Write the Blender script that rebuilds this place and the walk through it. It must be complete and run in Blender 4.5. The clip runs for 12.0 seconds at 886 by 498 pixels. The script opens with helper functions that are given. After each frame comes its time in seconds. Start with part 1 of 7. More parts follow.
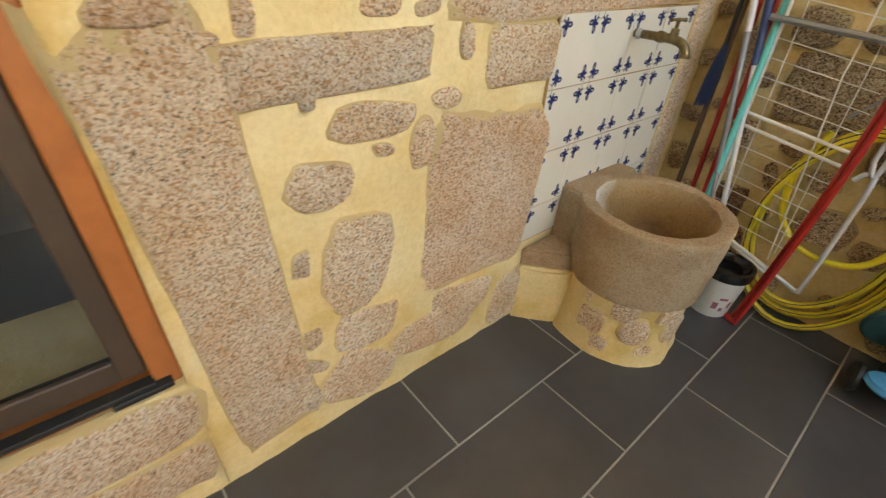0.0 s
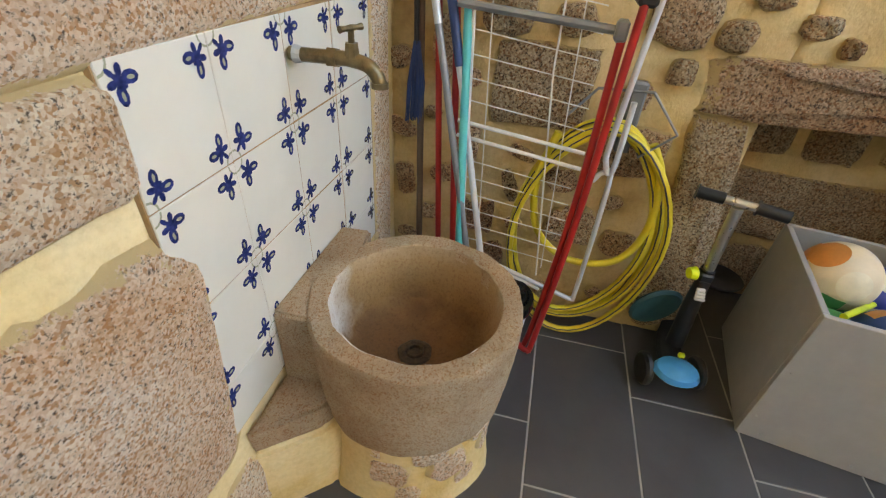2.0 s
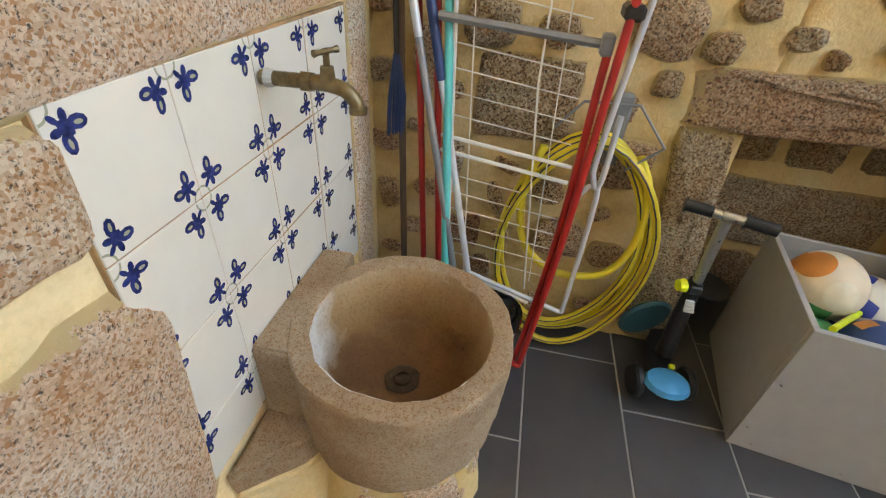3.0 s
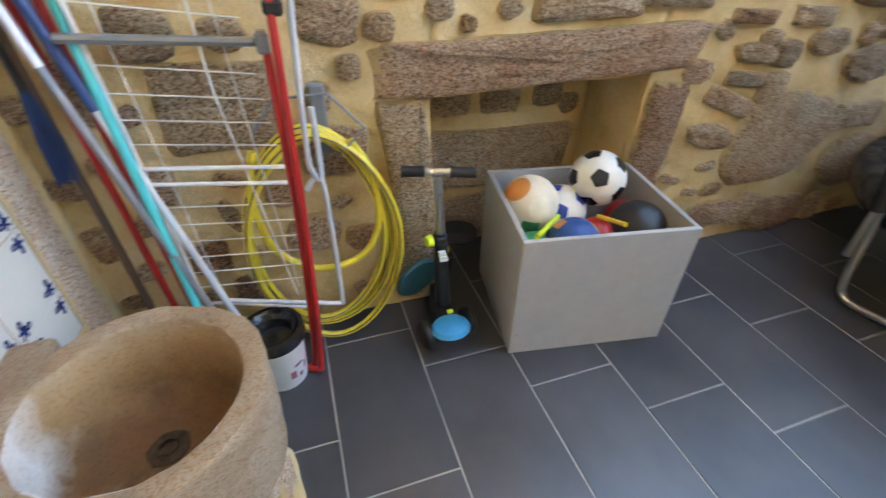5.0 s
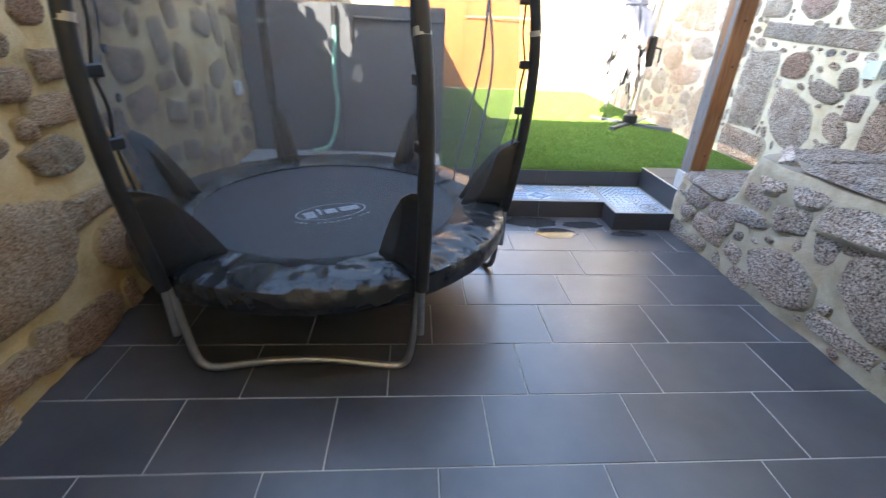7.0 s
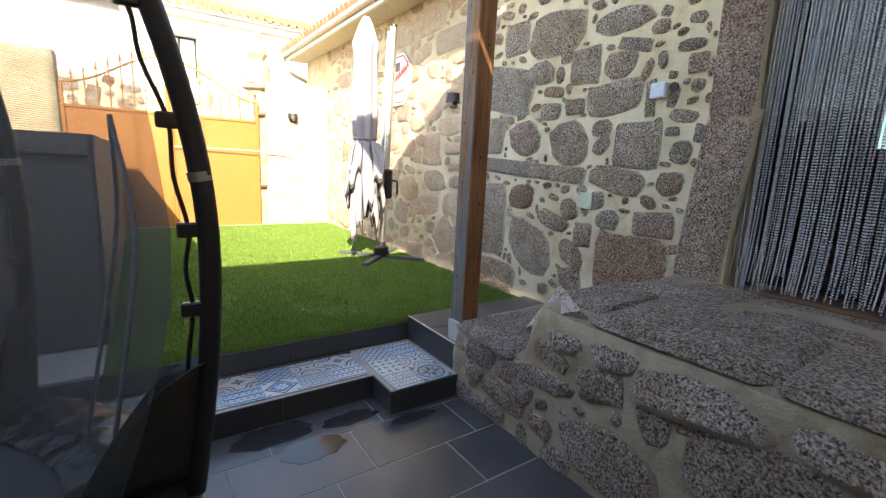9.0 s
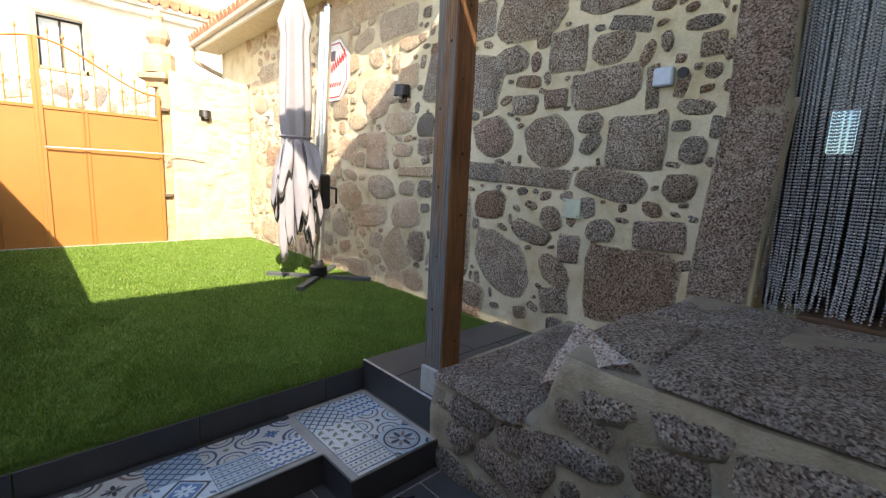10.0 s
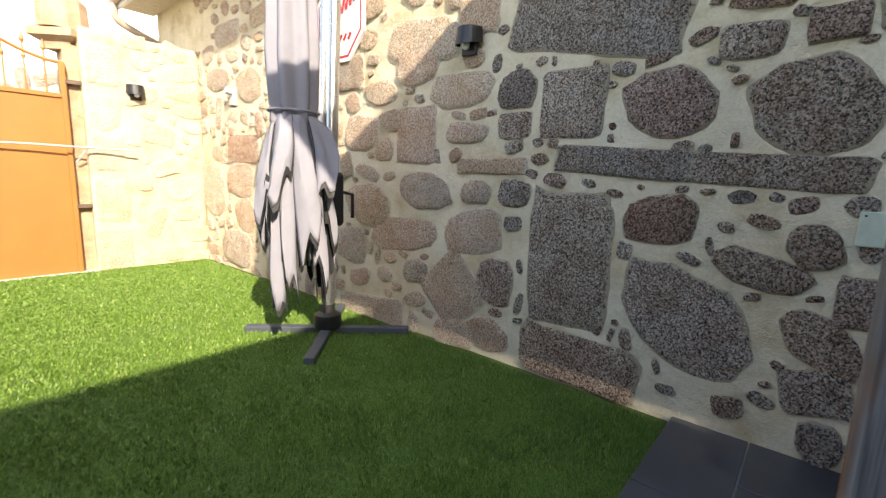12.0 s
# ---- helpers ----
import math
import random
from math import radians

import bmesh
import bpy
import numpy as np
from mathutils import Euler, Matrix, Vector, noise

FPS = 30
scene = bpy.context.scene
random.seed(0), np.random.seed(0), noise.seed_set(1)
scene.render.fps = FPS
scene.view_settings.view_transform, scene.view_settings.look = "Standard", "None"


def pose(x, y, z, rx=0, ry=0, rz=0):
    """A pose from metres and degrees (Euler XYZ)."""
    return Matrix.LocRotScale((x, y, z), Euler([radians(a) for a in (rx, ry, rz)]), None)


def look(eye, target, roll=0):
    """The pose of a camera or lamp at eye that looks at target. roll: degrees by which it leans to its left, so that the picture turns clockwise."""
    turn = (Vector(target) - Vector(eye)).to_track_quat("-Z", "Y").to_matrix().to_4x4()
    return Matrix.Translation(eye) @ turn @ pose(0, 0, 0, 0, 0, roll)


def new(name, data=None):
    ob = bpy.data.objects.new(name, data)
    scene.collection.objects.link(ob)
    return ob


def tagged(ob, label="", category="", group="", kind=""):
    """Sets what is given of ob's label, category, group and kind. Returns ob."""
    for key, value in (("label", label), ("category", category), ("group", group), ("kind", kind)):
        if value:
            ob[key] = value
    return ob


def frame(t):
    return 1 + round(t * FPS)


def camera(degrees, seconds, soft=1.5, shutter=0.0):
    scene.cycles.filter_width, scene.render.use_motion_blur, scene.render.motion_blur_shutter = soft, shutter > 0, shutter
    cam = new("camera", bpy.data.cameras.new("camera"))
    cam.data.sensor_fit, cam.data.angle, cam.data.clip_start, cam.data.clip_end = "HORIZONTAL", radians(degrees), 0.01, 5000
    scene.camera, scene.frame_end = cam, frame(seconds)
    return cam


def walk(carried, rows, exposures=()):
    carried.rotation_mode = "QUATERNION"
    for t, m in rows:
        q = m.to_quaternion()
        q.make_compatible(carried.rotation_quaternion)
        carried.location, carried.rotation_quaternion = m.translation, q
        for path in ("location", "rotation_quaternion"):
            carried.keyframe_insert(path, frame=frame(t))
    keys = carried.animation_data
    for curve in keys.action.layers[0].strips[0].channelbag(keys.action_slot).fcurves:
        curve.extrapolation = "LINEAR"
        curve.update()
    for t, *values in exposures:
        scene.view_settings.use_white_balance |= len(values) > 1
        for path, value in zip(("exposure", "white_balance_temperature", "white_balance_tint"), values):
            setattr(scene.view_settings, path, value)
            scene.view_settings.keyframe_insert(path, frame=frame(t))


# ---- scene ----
cam = camera(90.4, 12.0, soft=1.2, shutter=0.2)
METRES, EYE, TILT, LEAN, TURN = 5.2, 1.248, 0.0, 0.0, -42.1
ROWS = [
    (0.0, 0.0, 0.0, 0.0, 2.27, -35.24, -3.21),
    (0.5, 0.0148, 0.0499, -0.0048, -9.9, -35.01, -3.28),
    (1.0, 0.0278, 0.0948, -0.0087, -22.71, -35.08, -3.28),
    (1.5, 0.044, 0.1219, -0.0065, -32.03, -35.61, -3.12),
    (2.0, 0.0575, 0.1326, -0.0016, -34.11, -35.94, -3.54),
    (2.5, 0.0626, 0.1421, 0.0025, -35.52, -36.09, -3.62),
    (4.5, 0.0751, 0.1346, 0.005, -46.98, -36.39, -1.67),
    (5.0, 0.0906, 0.1107, 0.008, -66.17, -36.15, -0.64),
    (5.5, 0.1082, 0.075, 0.0158, -86.7, -35.65, -2.01),
    (6.0, 0.1272, 0.0532, 0.02, -106.08, -34.47, -2.37),
    (6.5, 0.1455, 0.0412, 0.0237, -123.94, -30.89, -2.63),
    (7.0, 0.155, 0.0162, 0.0228, -141.18, -27.12, -2.34),
    (7.5, 0.1596, -0.026, 0.0286, -151.68, -21.68, -2.38),
    (9.5, 0.2463, -0.2444, 0.0288, -177.23, -9.05, -2.64),
    (10.0, 0.2719, -0.3081, 0.0192, -181.17, -9.06, -2.67),
    (10.5, 0.3066, -0.3842, 0.0191, -181.9, -9.05, -2.71),
    (11.0, 0.3491, -0.4646, 0.0152, -182.02, -9.08, -2.23),
    (11.5, 0.3846, -0.5348, 0.0113, -181.87, -9.06, -1.76),
    (12.0, 0.417, -0.5992, 0.0144, -187.3, -9.1, -1.86),
]
walk(cam, [(t, pose(0, 0, EYE, TILT, LEAN, TURN) @ pose(METRES * x, METRES * y, METRES * z, 90 + pitch, roll, yaw)) for t, x, y, z, yaw, pitch, roll in ROWS],
     exposures=[(0.0, 3.95, 12600, 10), (1.0, 4.05, 11600, 10), (2.0, 4.2, 9900, 10), (4.6, 4.25, 9600, 10), (5.0, 4.6, 7600, 10), (5.4, 5.4, 6900, 10), (6.0, 5.15, 6600, 10), (6.5, 4.45, 6600, 10), (7.0, 4.15, 6950, 10), (7.7, 3.6, 7500, 10), (9.3, 2.4, 7700, 11), (12.0, 1.92, 7300, 11)])

# ---- sky, sun ----
SUN = Vector((-0.45, -1.0, -0.72)).normalized()
world = bpy.data.worlds.new("world")
scene.world = world
world.use_nodes = True
wn, wl = world.node_tree.nodes, world.node_tree.links
sky = wn.new("ShaderNodeTexSky")
sky.sky_type, sky.sun_disc = "NISHITA", False
sky.sun_elevation = math.asin(-SUN.z)
sky.sun_rotation = math.atan2(-SUN.x, -SUN.y)
wl.new(sky.outputs[0], wn["Background"].inputs[0])
wn["Background"].inputs[1].default_value = 0.15
sun = new("sun", bpy.data.lights.new("sun", "SUN"))
sun.data.energy, sun.data.angle, sun.data.color = 2.9, radians(0.5), (1.0, 0.93, 0.82)
sun.matrix_world = look((0, 0, 12), Vector((0, 0, 12)) + SUN)


# ---- materials ----
def mat(name):
    m = bpy.data.materials.new(name)
    m.use_nodes = True
    nt = m.node_tree
    return m, nt.nodes, nt.links, nt.nodes["Principled BSDF"]


def ramp(n, stops):
    r = n.new("ShaderNodeValToRGB")
    e = r.color_ramp.elements
    while len(e) < len(stops):
        e.new(0.5)
    for el, (p, c) in zip(e, stops):
        el.position, el.color = p, (*c, 1)
    return r


def pos(n, l, scale=1.0, stretch=(1, 1, 1)):
    g = n.new("ShaderNodeNewGeometry")
    mp = n.new("ShaderNodeMapping")
    mp.inputs["Scale"].default_value = tuple(scale * s for s in stretch)
    l.new(g.outputs["Position"], mp.inputs[0])
    return mp.outputs[0]


def noise_tex(n, l, scale, detail=4.0, rough=0.55, vec=None):
    t = n.new("ShaderNodeTexNoise")
    t.inputs["Scale"].default_value, t.inputs["Detail"].default_value, t.inputs["Roughness"].default_value = scale, detail, rough
    l.new(vec if vec else pos(n, l), t.inputs["Vector"])
    return t.outputs["Fac"]


def mixc(n, l, fac, a, b, mode="MIX"):
    m = n.new("ShaderNodeMix")
    m.data_type, m.blend_type = "RGBA", mode
    for sock, v in ((m.inputs[0], fac), (m.inputs[6], a), (m.inputs[7], b)):
        if isinstance(v, bpy.types.NodeSocket):
            l.new(v, sock)
        elif isinstance(v, tuple):
            sock.default_value = (*v, 1)
        else:
            sock.default_value = v
    return m.outputs[2]


def bump(n, l, bsdf, height, strength=0.4, dist=0.01):
    b = n.new("ShaderNodeBump")
    b.inputs["Strength"].default_value, b.inputs["Distance"].default_value = strength, dist
    l.new(height, b.inputs["Height"])
    l.new(b.outputs[0], bsdf.inputs["Normal"])


def math_node(n, l, op, a, b=0.0):
    m = n.new("ShaderNodeMath")
    m.operation = op
    for s, v in ((m.inputs[0], a), (m.inputs[1], b)):
        if isinstance(v, bpy.types.NodeSocket):
            l.new(v, s)
        else:
            s.default_value = v
    return m.outputs[0]


def granite(name, dark, mid, light, stain, coarse=1.0, vary=1.0, mortar=None, pits=0.4, relief=0.007, fleck=0.44):
    """Weathered granite: pale and rusty crystals, dark mica flecks, a tone for each stone, mortar smeared over its edge."""
    m, n, l, b = mat(name)
    v1 = n.new("ShaderNodeTexVoronoi")
    v1.inputs["Scale"].default_value = 150 * coarse
    l.new(pos(n, l), v1.inputs["Vector"])
    sep = n.new("ShaderNodeSeparateColor")
    l.new(v1.outputs["Color"], sep.inputs[0])
    rust = tuple(c * k for c, k in zip(mid, (0.86, 0.66, 0.52)))
    r = ramp(n, [(0.1, light), (0.32, mid), (0.6, light), (0.78, mid), (0.86, rust)])
    l.new(sep.outputs[0], r.inputs[0])
    big = ramp(n, [(0.38, (0, 0, 0)), (0.68, (1, 1, 1))])
    l.new(noise_tex(n, l, 6.0, 5.0, 0.6), big.inputs[0])
    c = mixc(n, l, math_node(n, l, "MULTIPLY", big.outputs[0], 0.85), r.outputs[0], stain, "MULTIPLY")
    info = n.new("ShaderNodeObjectInfo")
    tone = ramp(n, [(0.0, (0.6, 0.58, 0.58)), (0.2, (1.0, 0.99, 0.97)), (0.4, (0.86, 0.76, 0.66)), (0.6, (1.1, 1.06, 1.0)), (0.76, (0.92, 0.74, 0.70)), (0.9, (1.05, 0.9, 0.76)), (1.0, (0.62, 0.40, 0.33))])
    l.new(info.outputs["Random"], tone.inputs[0])
    c = mixc(n, l, vary, c, tone.outputs[0], "MULTIPLY")
    fine = noise_tex(n, l, 105 * coarse, 5.0, 0.75)
    fl = ramp(n, [(fleck - 0.03, (1, 1, 1)), (fleck + 0.02, (0, 0, 0))])
    l.new(fine, fl.inputs[0])
    c = mixc(n, l, math_node(n, l, "MULTIPLY", fl.outputs[0], 0.93), c, dark)
    rough = noise_tex(n, l, 58 * coarse, 6.0, 0.8)
    pit = ramp(n, [(0.34, (1, 1, 1)), (0.42, (0, 0, 0))])
    l.new(rough, pit.inputs[0])
    c = mixc(n, l, math_node(n, l, "MULTIPLY", pit.outputs[0], pits), c, dark)
    if mortar:
        tc, sx = n.new("ShaderNodeTexCoord"), n.new("ShaderNodeSeparateXYZ")
        l.new(tc.outputs["Object"], sx.inputs[0])
        edge = math_node(n, l, "ADD", sx.outputs[2], math_node(n, l, "MULTIPLY", math_node(n, l, "SUBTRACT", noise_tex(n, l, 42, 5.0, 0.7), 0.5), 2.6))
        er = ramp(n, [(0.22, (1, 1, 1)), (0.42, (0, 0, 0))])
        l.new(edge, er.inputs[0])
        c = mixc(n, l, er.outputs[0], c, mortar)
    l.new(c, b.inputs["Base Color"])
    b.inputs["Roughness"].default_value = 0.88
    h = math_node(n, l, "ADD", math_node(n, l, "ADD", math_node(n, l, "MULTIPLY", rough, 1.0), math_node(n, l, "MULTIPLY", fine, 0.5)), math_node(n, l, "MULTIPLY", noise_tex(n, l, 12, 4.0), 1.4))
    bump(n, l, b, h, 1.0, relief)
    return m


def plaster(name, base, pale, dirt, relief=0.5):
    m, n, l, b = mat(name)
    r = ramp(n, [(0.32, dirt), (0.47, base), (0.66, pale)])
    l.new(noise_tex(n, l, 3.2, 6.0, 0.6), r.inputs[0])
    f = ramp(n, [(0.3, (0.86, 0.84, 0.8)), (0.6, (1, 1, 1))])
    l.new(noise_tex(n, l, 70, 4.0, 0.65), f.inputs[0])
    l.new(mixc(n, l, 0.8, r.outputs[0], f.outputs[0], "MULTIPLY"), b.inputs["Base Color"])
    b.inputs["Roughness"].default_value = 0.92
    h = math_node(n, l, "ADD", noise_tex(n, l, 11, 6.0, 0.6), math_node(n, l, "MULTIPLY", noise_tex(n, l, 130, 3.0), 0.25))
    bump(n, l, b, h, relief, 0.02)
    return m


def plain(name, color, rough=0.5, metal=0.0, vary=0.12, scale=18.0, relief=0.05, coat=0.0):
    """A painted, plastic or metal surface with slight wear at two scales."""
    m, n, l, b = mat(name)
    lo = tuple(c * (1 - vary) for c in color)
    hi = tuple(min(1.0, c * (1 + vary)) for c in color)
    r = ramp(n, [(0.3, lo), (0.7, hi)])
    l.new(noise_tex(n, l, scale, 6.0, 0.62), r.inputs[0])
    l.new(r.outputs[0], b.inputs["Base Color"])
    rr = n.new("ShaderNodeMapRange")
    rr.inputs["To Min"].default_value, rr.inputs["To Max"].default_value = max(0.03, rough - 0.1), min(1.0, rough + 0.1)
    l.new(noise_tex(n, l, scale * 2.3, 4.0), rr.inputs["Value"])
    l.new(rr.outputs[0], b.inputs["Roughness"])
    b.inputs["Metallic"].default_value = metal
    b.inputs["Coat Weight"].default_value = coat
    if relief:
        bump(n, l, b, noise_tex(n, l, scale * 5, 4.0), relief, 0.004)
    return m


def wood(name, dark, light, axis=2, rough=0.6):
    m, n, l, b = mat(name)
    st = [14.0, 14.0, 14.0]
    st[axis] = 0.9
    v = pos(n, l, 1.0, tuple(st))
    g = noise_tex(n, l, 3.0, 7.0, 0.65, v)
    r = ramp(n, [(0.32, dark), (0.62, light)])
    l.new(g, r.inputs[0])
    w = ramp(n, [(0.35, (0.75, 0.72, 0.7)), (0.65, (1, 1, 1))])
    l.new(noise_tex(n, l, 2.2, 4.0), w.inputs[0])
    l.new(mixc(n, l, 1.0, r.outputs[0], w.outputs[0], "MULTIPLY"), b.inputs["Base Color"])
    b.inputs["Roughness"].default_value = rough
    bump(n, l, b, g, 0.25, 0.006)
    return m


def tile_mat(name, base, grey, rough=0.38):
    m, n, l, b = mat(name)
    r = ramp(n, [(0.3, base), (0.7, grey)])
    l.new(noise_tex(n, l, 2.6, 7.0, 0.6), r.inputs[0])
    info = n.new("ShaderNodeObjectInfo")
    tone = ramp(n, [(0.0, (0.82, 0.82, 0.85)), (1.0, (1.12, 1.08, 1.08))])
    l.new(info.outputs["Random"], tone.inputs[0])
    c = mixc(n, l, 1.0, r.outputs[0], tone.outputs[0], "MULTIPLY")
    dust = ramp(n, [(0.45, (0, 0, 0)), (0.75, (1, 1, 1))])
    l.new(noise_tex(n, l, 1.7, 8.0, 0.68), dust.inputs[0])
    c = mixc(n, l, math_node(n, l, "MULTIPLY", dust.outputs[0], 0.04), c, (0.17, 0.17, 0.18))
    l.new(c, b.inputs["Base Color"])
    rr = n.new("ShaderNodeMapRange")
    rr.inputs["To Min"].default_value, rr.inputs["To Max"].default_value = rough - 0.01, rough + 0.04
    l.new(noise_tex(n, l, 6, 5.0), rr.inputs["Value"])
    l.new(rr.outputs[0], b.inputs["Roughness"])
    b.inputs["Specular IOR Level"].default_value = 0.65
    bump(n, l, b, noise_tex(n, l, 160, 3.0), 0.06, 0.002)
    return m


M_GRAN_N = granite("granite_warm", (0.085, 0.05, 0.032), (0.77, 0.585, 0.42), (0.97, 0.88, 0.76), (0.88, 0.71, 0.56), 1.5, 0.35, (0.76, 0.57, 0.30), 0.65, 0.009, 0.415)
M_GRAN_E = granite("granite_brown", (0.06, 0.035, 0.022), (0.475, 0.35, 0.23), (0.79, 0.67, 0.49), (0.76, 0.60, 0.46), 1.2, 0.7, (0.60, 0.43, 0.21), 0.65, 0.018)
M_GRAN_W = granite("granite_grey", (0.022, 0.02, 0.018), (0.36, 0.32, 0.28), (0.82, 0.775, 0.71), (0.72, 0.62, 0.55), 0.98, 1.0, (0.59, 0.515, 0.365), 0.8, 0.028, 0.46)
# lighter stone of the far west wall, with strong sun put into its colour
M_GRAN_F = granite("granite_sun_pale", (0.10, 0.085, 0.065), (0.52, 0.44, 0.345), (0.82, 0.745, 0.63), (0.84, 0.72, 0.60), 1.1, 0.7, (0.64, 0.56, 0.42), 0.5, 0.02, 0.41)
M_GRAN_P = granite("granite_step", (0.016, 0.015, 0.014), (0.36, 0.32, 0.29), (0.88, 0.81, 0.75), (0.74, 0.66, 0.6), 0.9, 0.6, (0.46, 0.39, 0.28), 0.7, 0.034, 0.45)
M_GRAN_T = granite("granite_slab", (0.022, 0.02, 0.02), (0.225, 0.20, 0.187), (0.55, 0.505, 0.47), (0.72, 0.63, 0.56), 0.85, 0.3, None, 0.7, 0.022, 0.455)
M_GRAN_Q = granite("granite_broken_face", (0.06, 0.05, 0.045), (0.40, 0.35, 0.32), (0.66, 0.61, 0.57), (0.85, 0.75, 0.7), 0.8, 0.0, None, 0.4, 0.012)
M_BASIN = granite("granite_basin", (0.27, 0.18, 0.11), (0.47, 0.355, 0.24), (0.54, 0.42, 0.295), (0.74, 0.60, 0.49), 2.1, 0.0, None, 0.3, 0.006, 0.40)
M_MORT_N = plaster("mortar_yellow", (0.76, 0.57, 0.29), (0.82, 0.67, 0.41), (0.64, 0.42, 0.15))
M_MORT_E = plaster("mortar_ochre", (0.62, 0.44, 0.21), (0.70, 0.54, 0.31), (0.42, 0.27, 0.11), 0.7)
M_MORT_W = plaster("mortar_beige", (0.64, 0.56, 0.395), (0.71, 0.635, 0.48), (0.51, 0.415, 0.255), 1.0)
M_MORT_P = plaster("mortar_platform", (0.40, 0.34, 0.245), (0.48, 0.42, 0.32), (0.25, 0.205, 0.14), 1.0)
M_MORT_S = plaster("mortar_pale", (0.50, 0.43, 0.29), (0.57, 0.50, 0.36), (0.40, 0.32, 0.2), 0.8)
M_GRAN_S = granite("granite_pale", (0.34, 0.28, 0.2), (0.52, 0.46, 0.35), (0.6, 0.54, 0.44), (0.88, 0.78, 0.66), 1.0, 0.35, (0.50, 0.43, 0.29), 0.2, 0.008)
M_WHITE_WALL = plaster("white_render", (0.78, 0.77, 0.74), (0.84, 0.83, 0.8), (0.68, 0.66, 0.62), 0.2)
M_TILE = tile_mat("slate_tile", (0.043, 0.0445, 0.049), (0.079, 0.0795, 0.085), 0.31)
M_GROUT = plain("grout", (0.35, 0.335, 0.315), 0.9, 0, 0.25, 3.0)
M_EDGE = tile_mat("dark_tile", (0.03, 0.031, 0.034), (0.05, 0.05, 0.053), 0.42)
M_PINE = wood("brown_pine", (0.12, 0.052, 0.02), (0.31, 0.15, 0.065), 2, 0.7)
M_POST, n, l, b = mat("weathered_pine")
gv = noise_tex(n, l, 3.0, 7.0, 0.65, pos(n, l, 1.0, (60.0, 60.0, 1.4)))
r = ramp(n, [(0.32, (0.10, 0.045, 0.018)), (0.62, (0.29, 0.15, 0.07))])
l.new(gv, r.inputs[0])
r2 = ramp(n, [(0.32, (0.05, 0.047, 0.045)), (0.65, (0.235, 0.23, 0.225))])
l.new(gv, r2.inputs[0])
r3 = ramp(n, [(0.40, (0, 0, 0)), (0.52, (1, 1, 1))])
l.new(noise_tex(n, l, 2.0, 5.0, 0.6, pos(n, l, 1.0, (7.0, 7.0, 0.7))), r3.inputs[0])
l.new(mixc(n, l, r3.outputs[0], r.outputs[0], r2.outputs[0]), b.inputs["Base Color"])
b.inputs["Roughness"].default_value = 0.85
bump(n, l, b, gv, 0.35, 0.006)
M_BOARD = plain("grey_painted_board", (0.375, 0.372, 0.37), 0.6, 0, 0.05)
M_FENCE = plain("anthracite_panel", (0.095, 0.104, 0.117), 0.6, 0, 0.1, 4.0)
M_BLACK = plain("black_plastic", (0.016, 0.016, 0.018), 0.42, 0, 0.3)
M_PVC, n, l, b = mat("black_pvc")
b.inputs["Base Color"].default_value, b.inputs["Roughness"].default_value = (0.016, 0.018, 0.021, 1), 0.27
crease = math_node(n, l, "ADD", noise_tex(n, l, 5.0, 2.0, 0.5), math_node(n, l, "MULTIPLY", noise_tex(n, l, 16, 2.0, 0.5), 0.2))
bump(n, l, b, crease, 1.0, 0.06)
M_STEEL = plain("galvanised_steel", (0.42, 0.42, 0.41), 0.38, 1.0, 0.12, 30)
M_ORANGE = plain("ochre_gate_paint", (0.33, 0.14, 0.032), 0.5, 0, 0.06, 3)
M_WHITE = plain("white_paint", (0.78, 0.78, 0.77), 0.4, 0, 0.04)
# white so that the unseen ceiling throws light back into the porch
M_CEIL = plain("white_bounce_ceiling", (0.74, 0.71, 0.66), 0.7, 0, 0.05, 6)
M_GREENLAWN, n, l, b = mat("artificial_turf")
r = ramp(n, [(0.25, (0.04, 0.085, 0.012)), (0.5, (0.12, 0.22, 0.025)), (0.78, (0.25, 0.38, 0.06))])
l.new(noise_tex(n, l, 95, 4.0, 0.75), r.inputs[0])
r2 = ramp(n, [(0.35, (0.8, 0.8, 0.75)), (0.65, (1, 1, 1))])
l.new(noise_tex(n, l, 2.5, 5.0), r2.inputs[0])
l.new(mixc(n, l, 1.0, r.outputs[0], r2.outputs[0], "MULTIPLY"), b.inputs["Base Color"])
b.inputs["Roughness"].default_value = 0.8
bump(n, l, b, noise_tex(n, l, 120, 3.0, 0.8), 0.8, 0.02)


# ---- mesh helpers ----
def finish(name, bm, material, smooth=False):
    me = bpy.data.meshes.new(name)
    bmesh.ops.recalc_face_normals(bm, faces=bm.faces[:])
    if smooth:
        for e in bm.edges:
            if e.calc_face_angle(0.0) > 0.75:
                e.smooth = False
    bm.to_mesh(me)
    bm.free()
    if material:
        me.materials.append(material)
    if smooth:
        for p in me.polygons:
            p.use_smooth = True
    return me


def part(name, bm, material, parent, label="", smooth=False):
    ob = new(name, finish(name, bm, material, smooth))
    ob.parent = parent
    base = parent.matrix_basis
    if parent.parent:
        base = parent.parent.matrix_basis @ parent.matrix_parent_inverse @ parent.matrix_basis
    ob.matrix_parent_inverse = base.inverted()
    return tagged(ob, label)


def thing(name, place, label, category, group="", kind=""):
    ob = new(name)
    ob.empty_display_size = 0.1
    ob.matrix_basis = Matrix.Translation(place)
    return tagged(ob, label, category, group, kind)


def solid(name, bm, material, label="", category="", group="", kind="", smooth=False):
    return tagged(new(name, finish(name, bm, material, smooth)), label, category, group, kind)


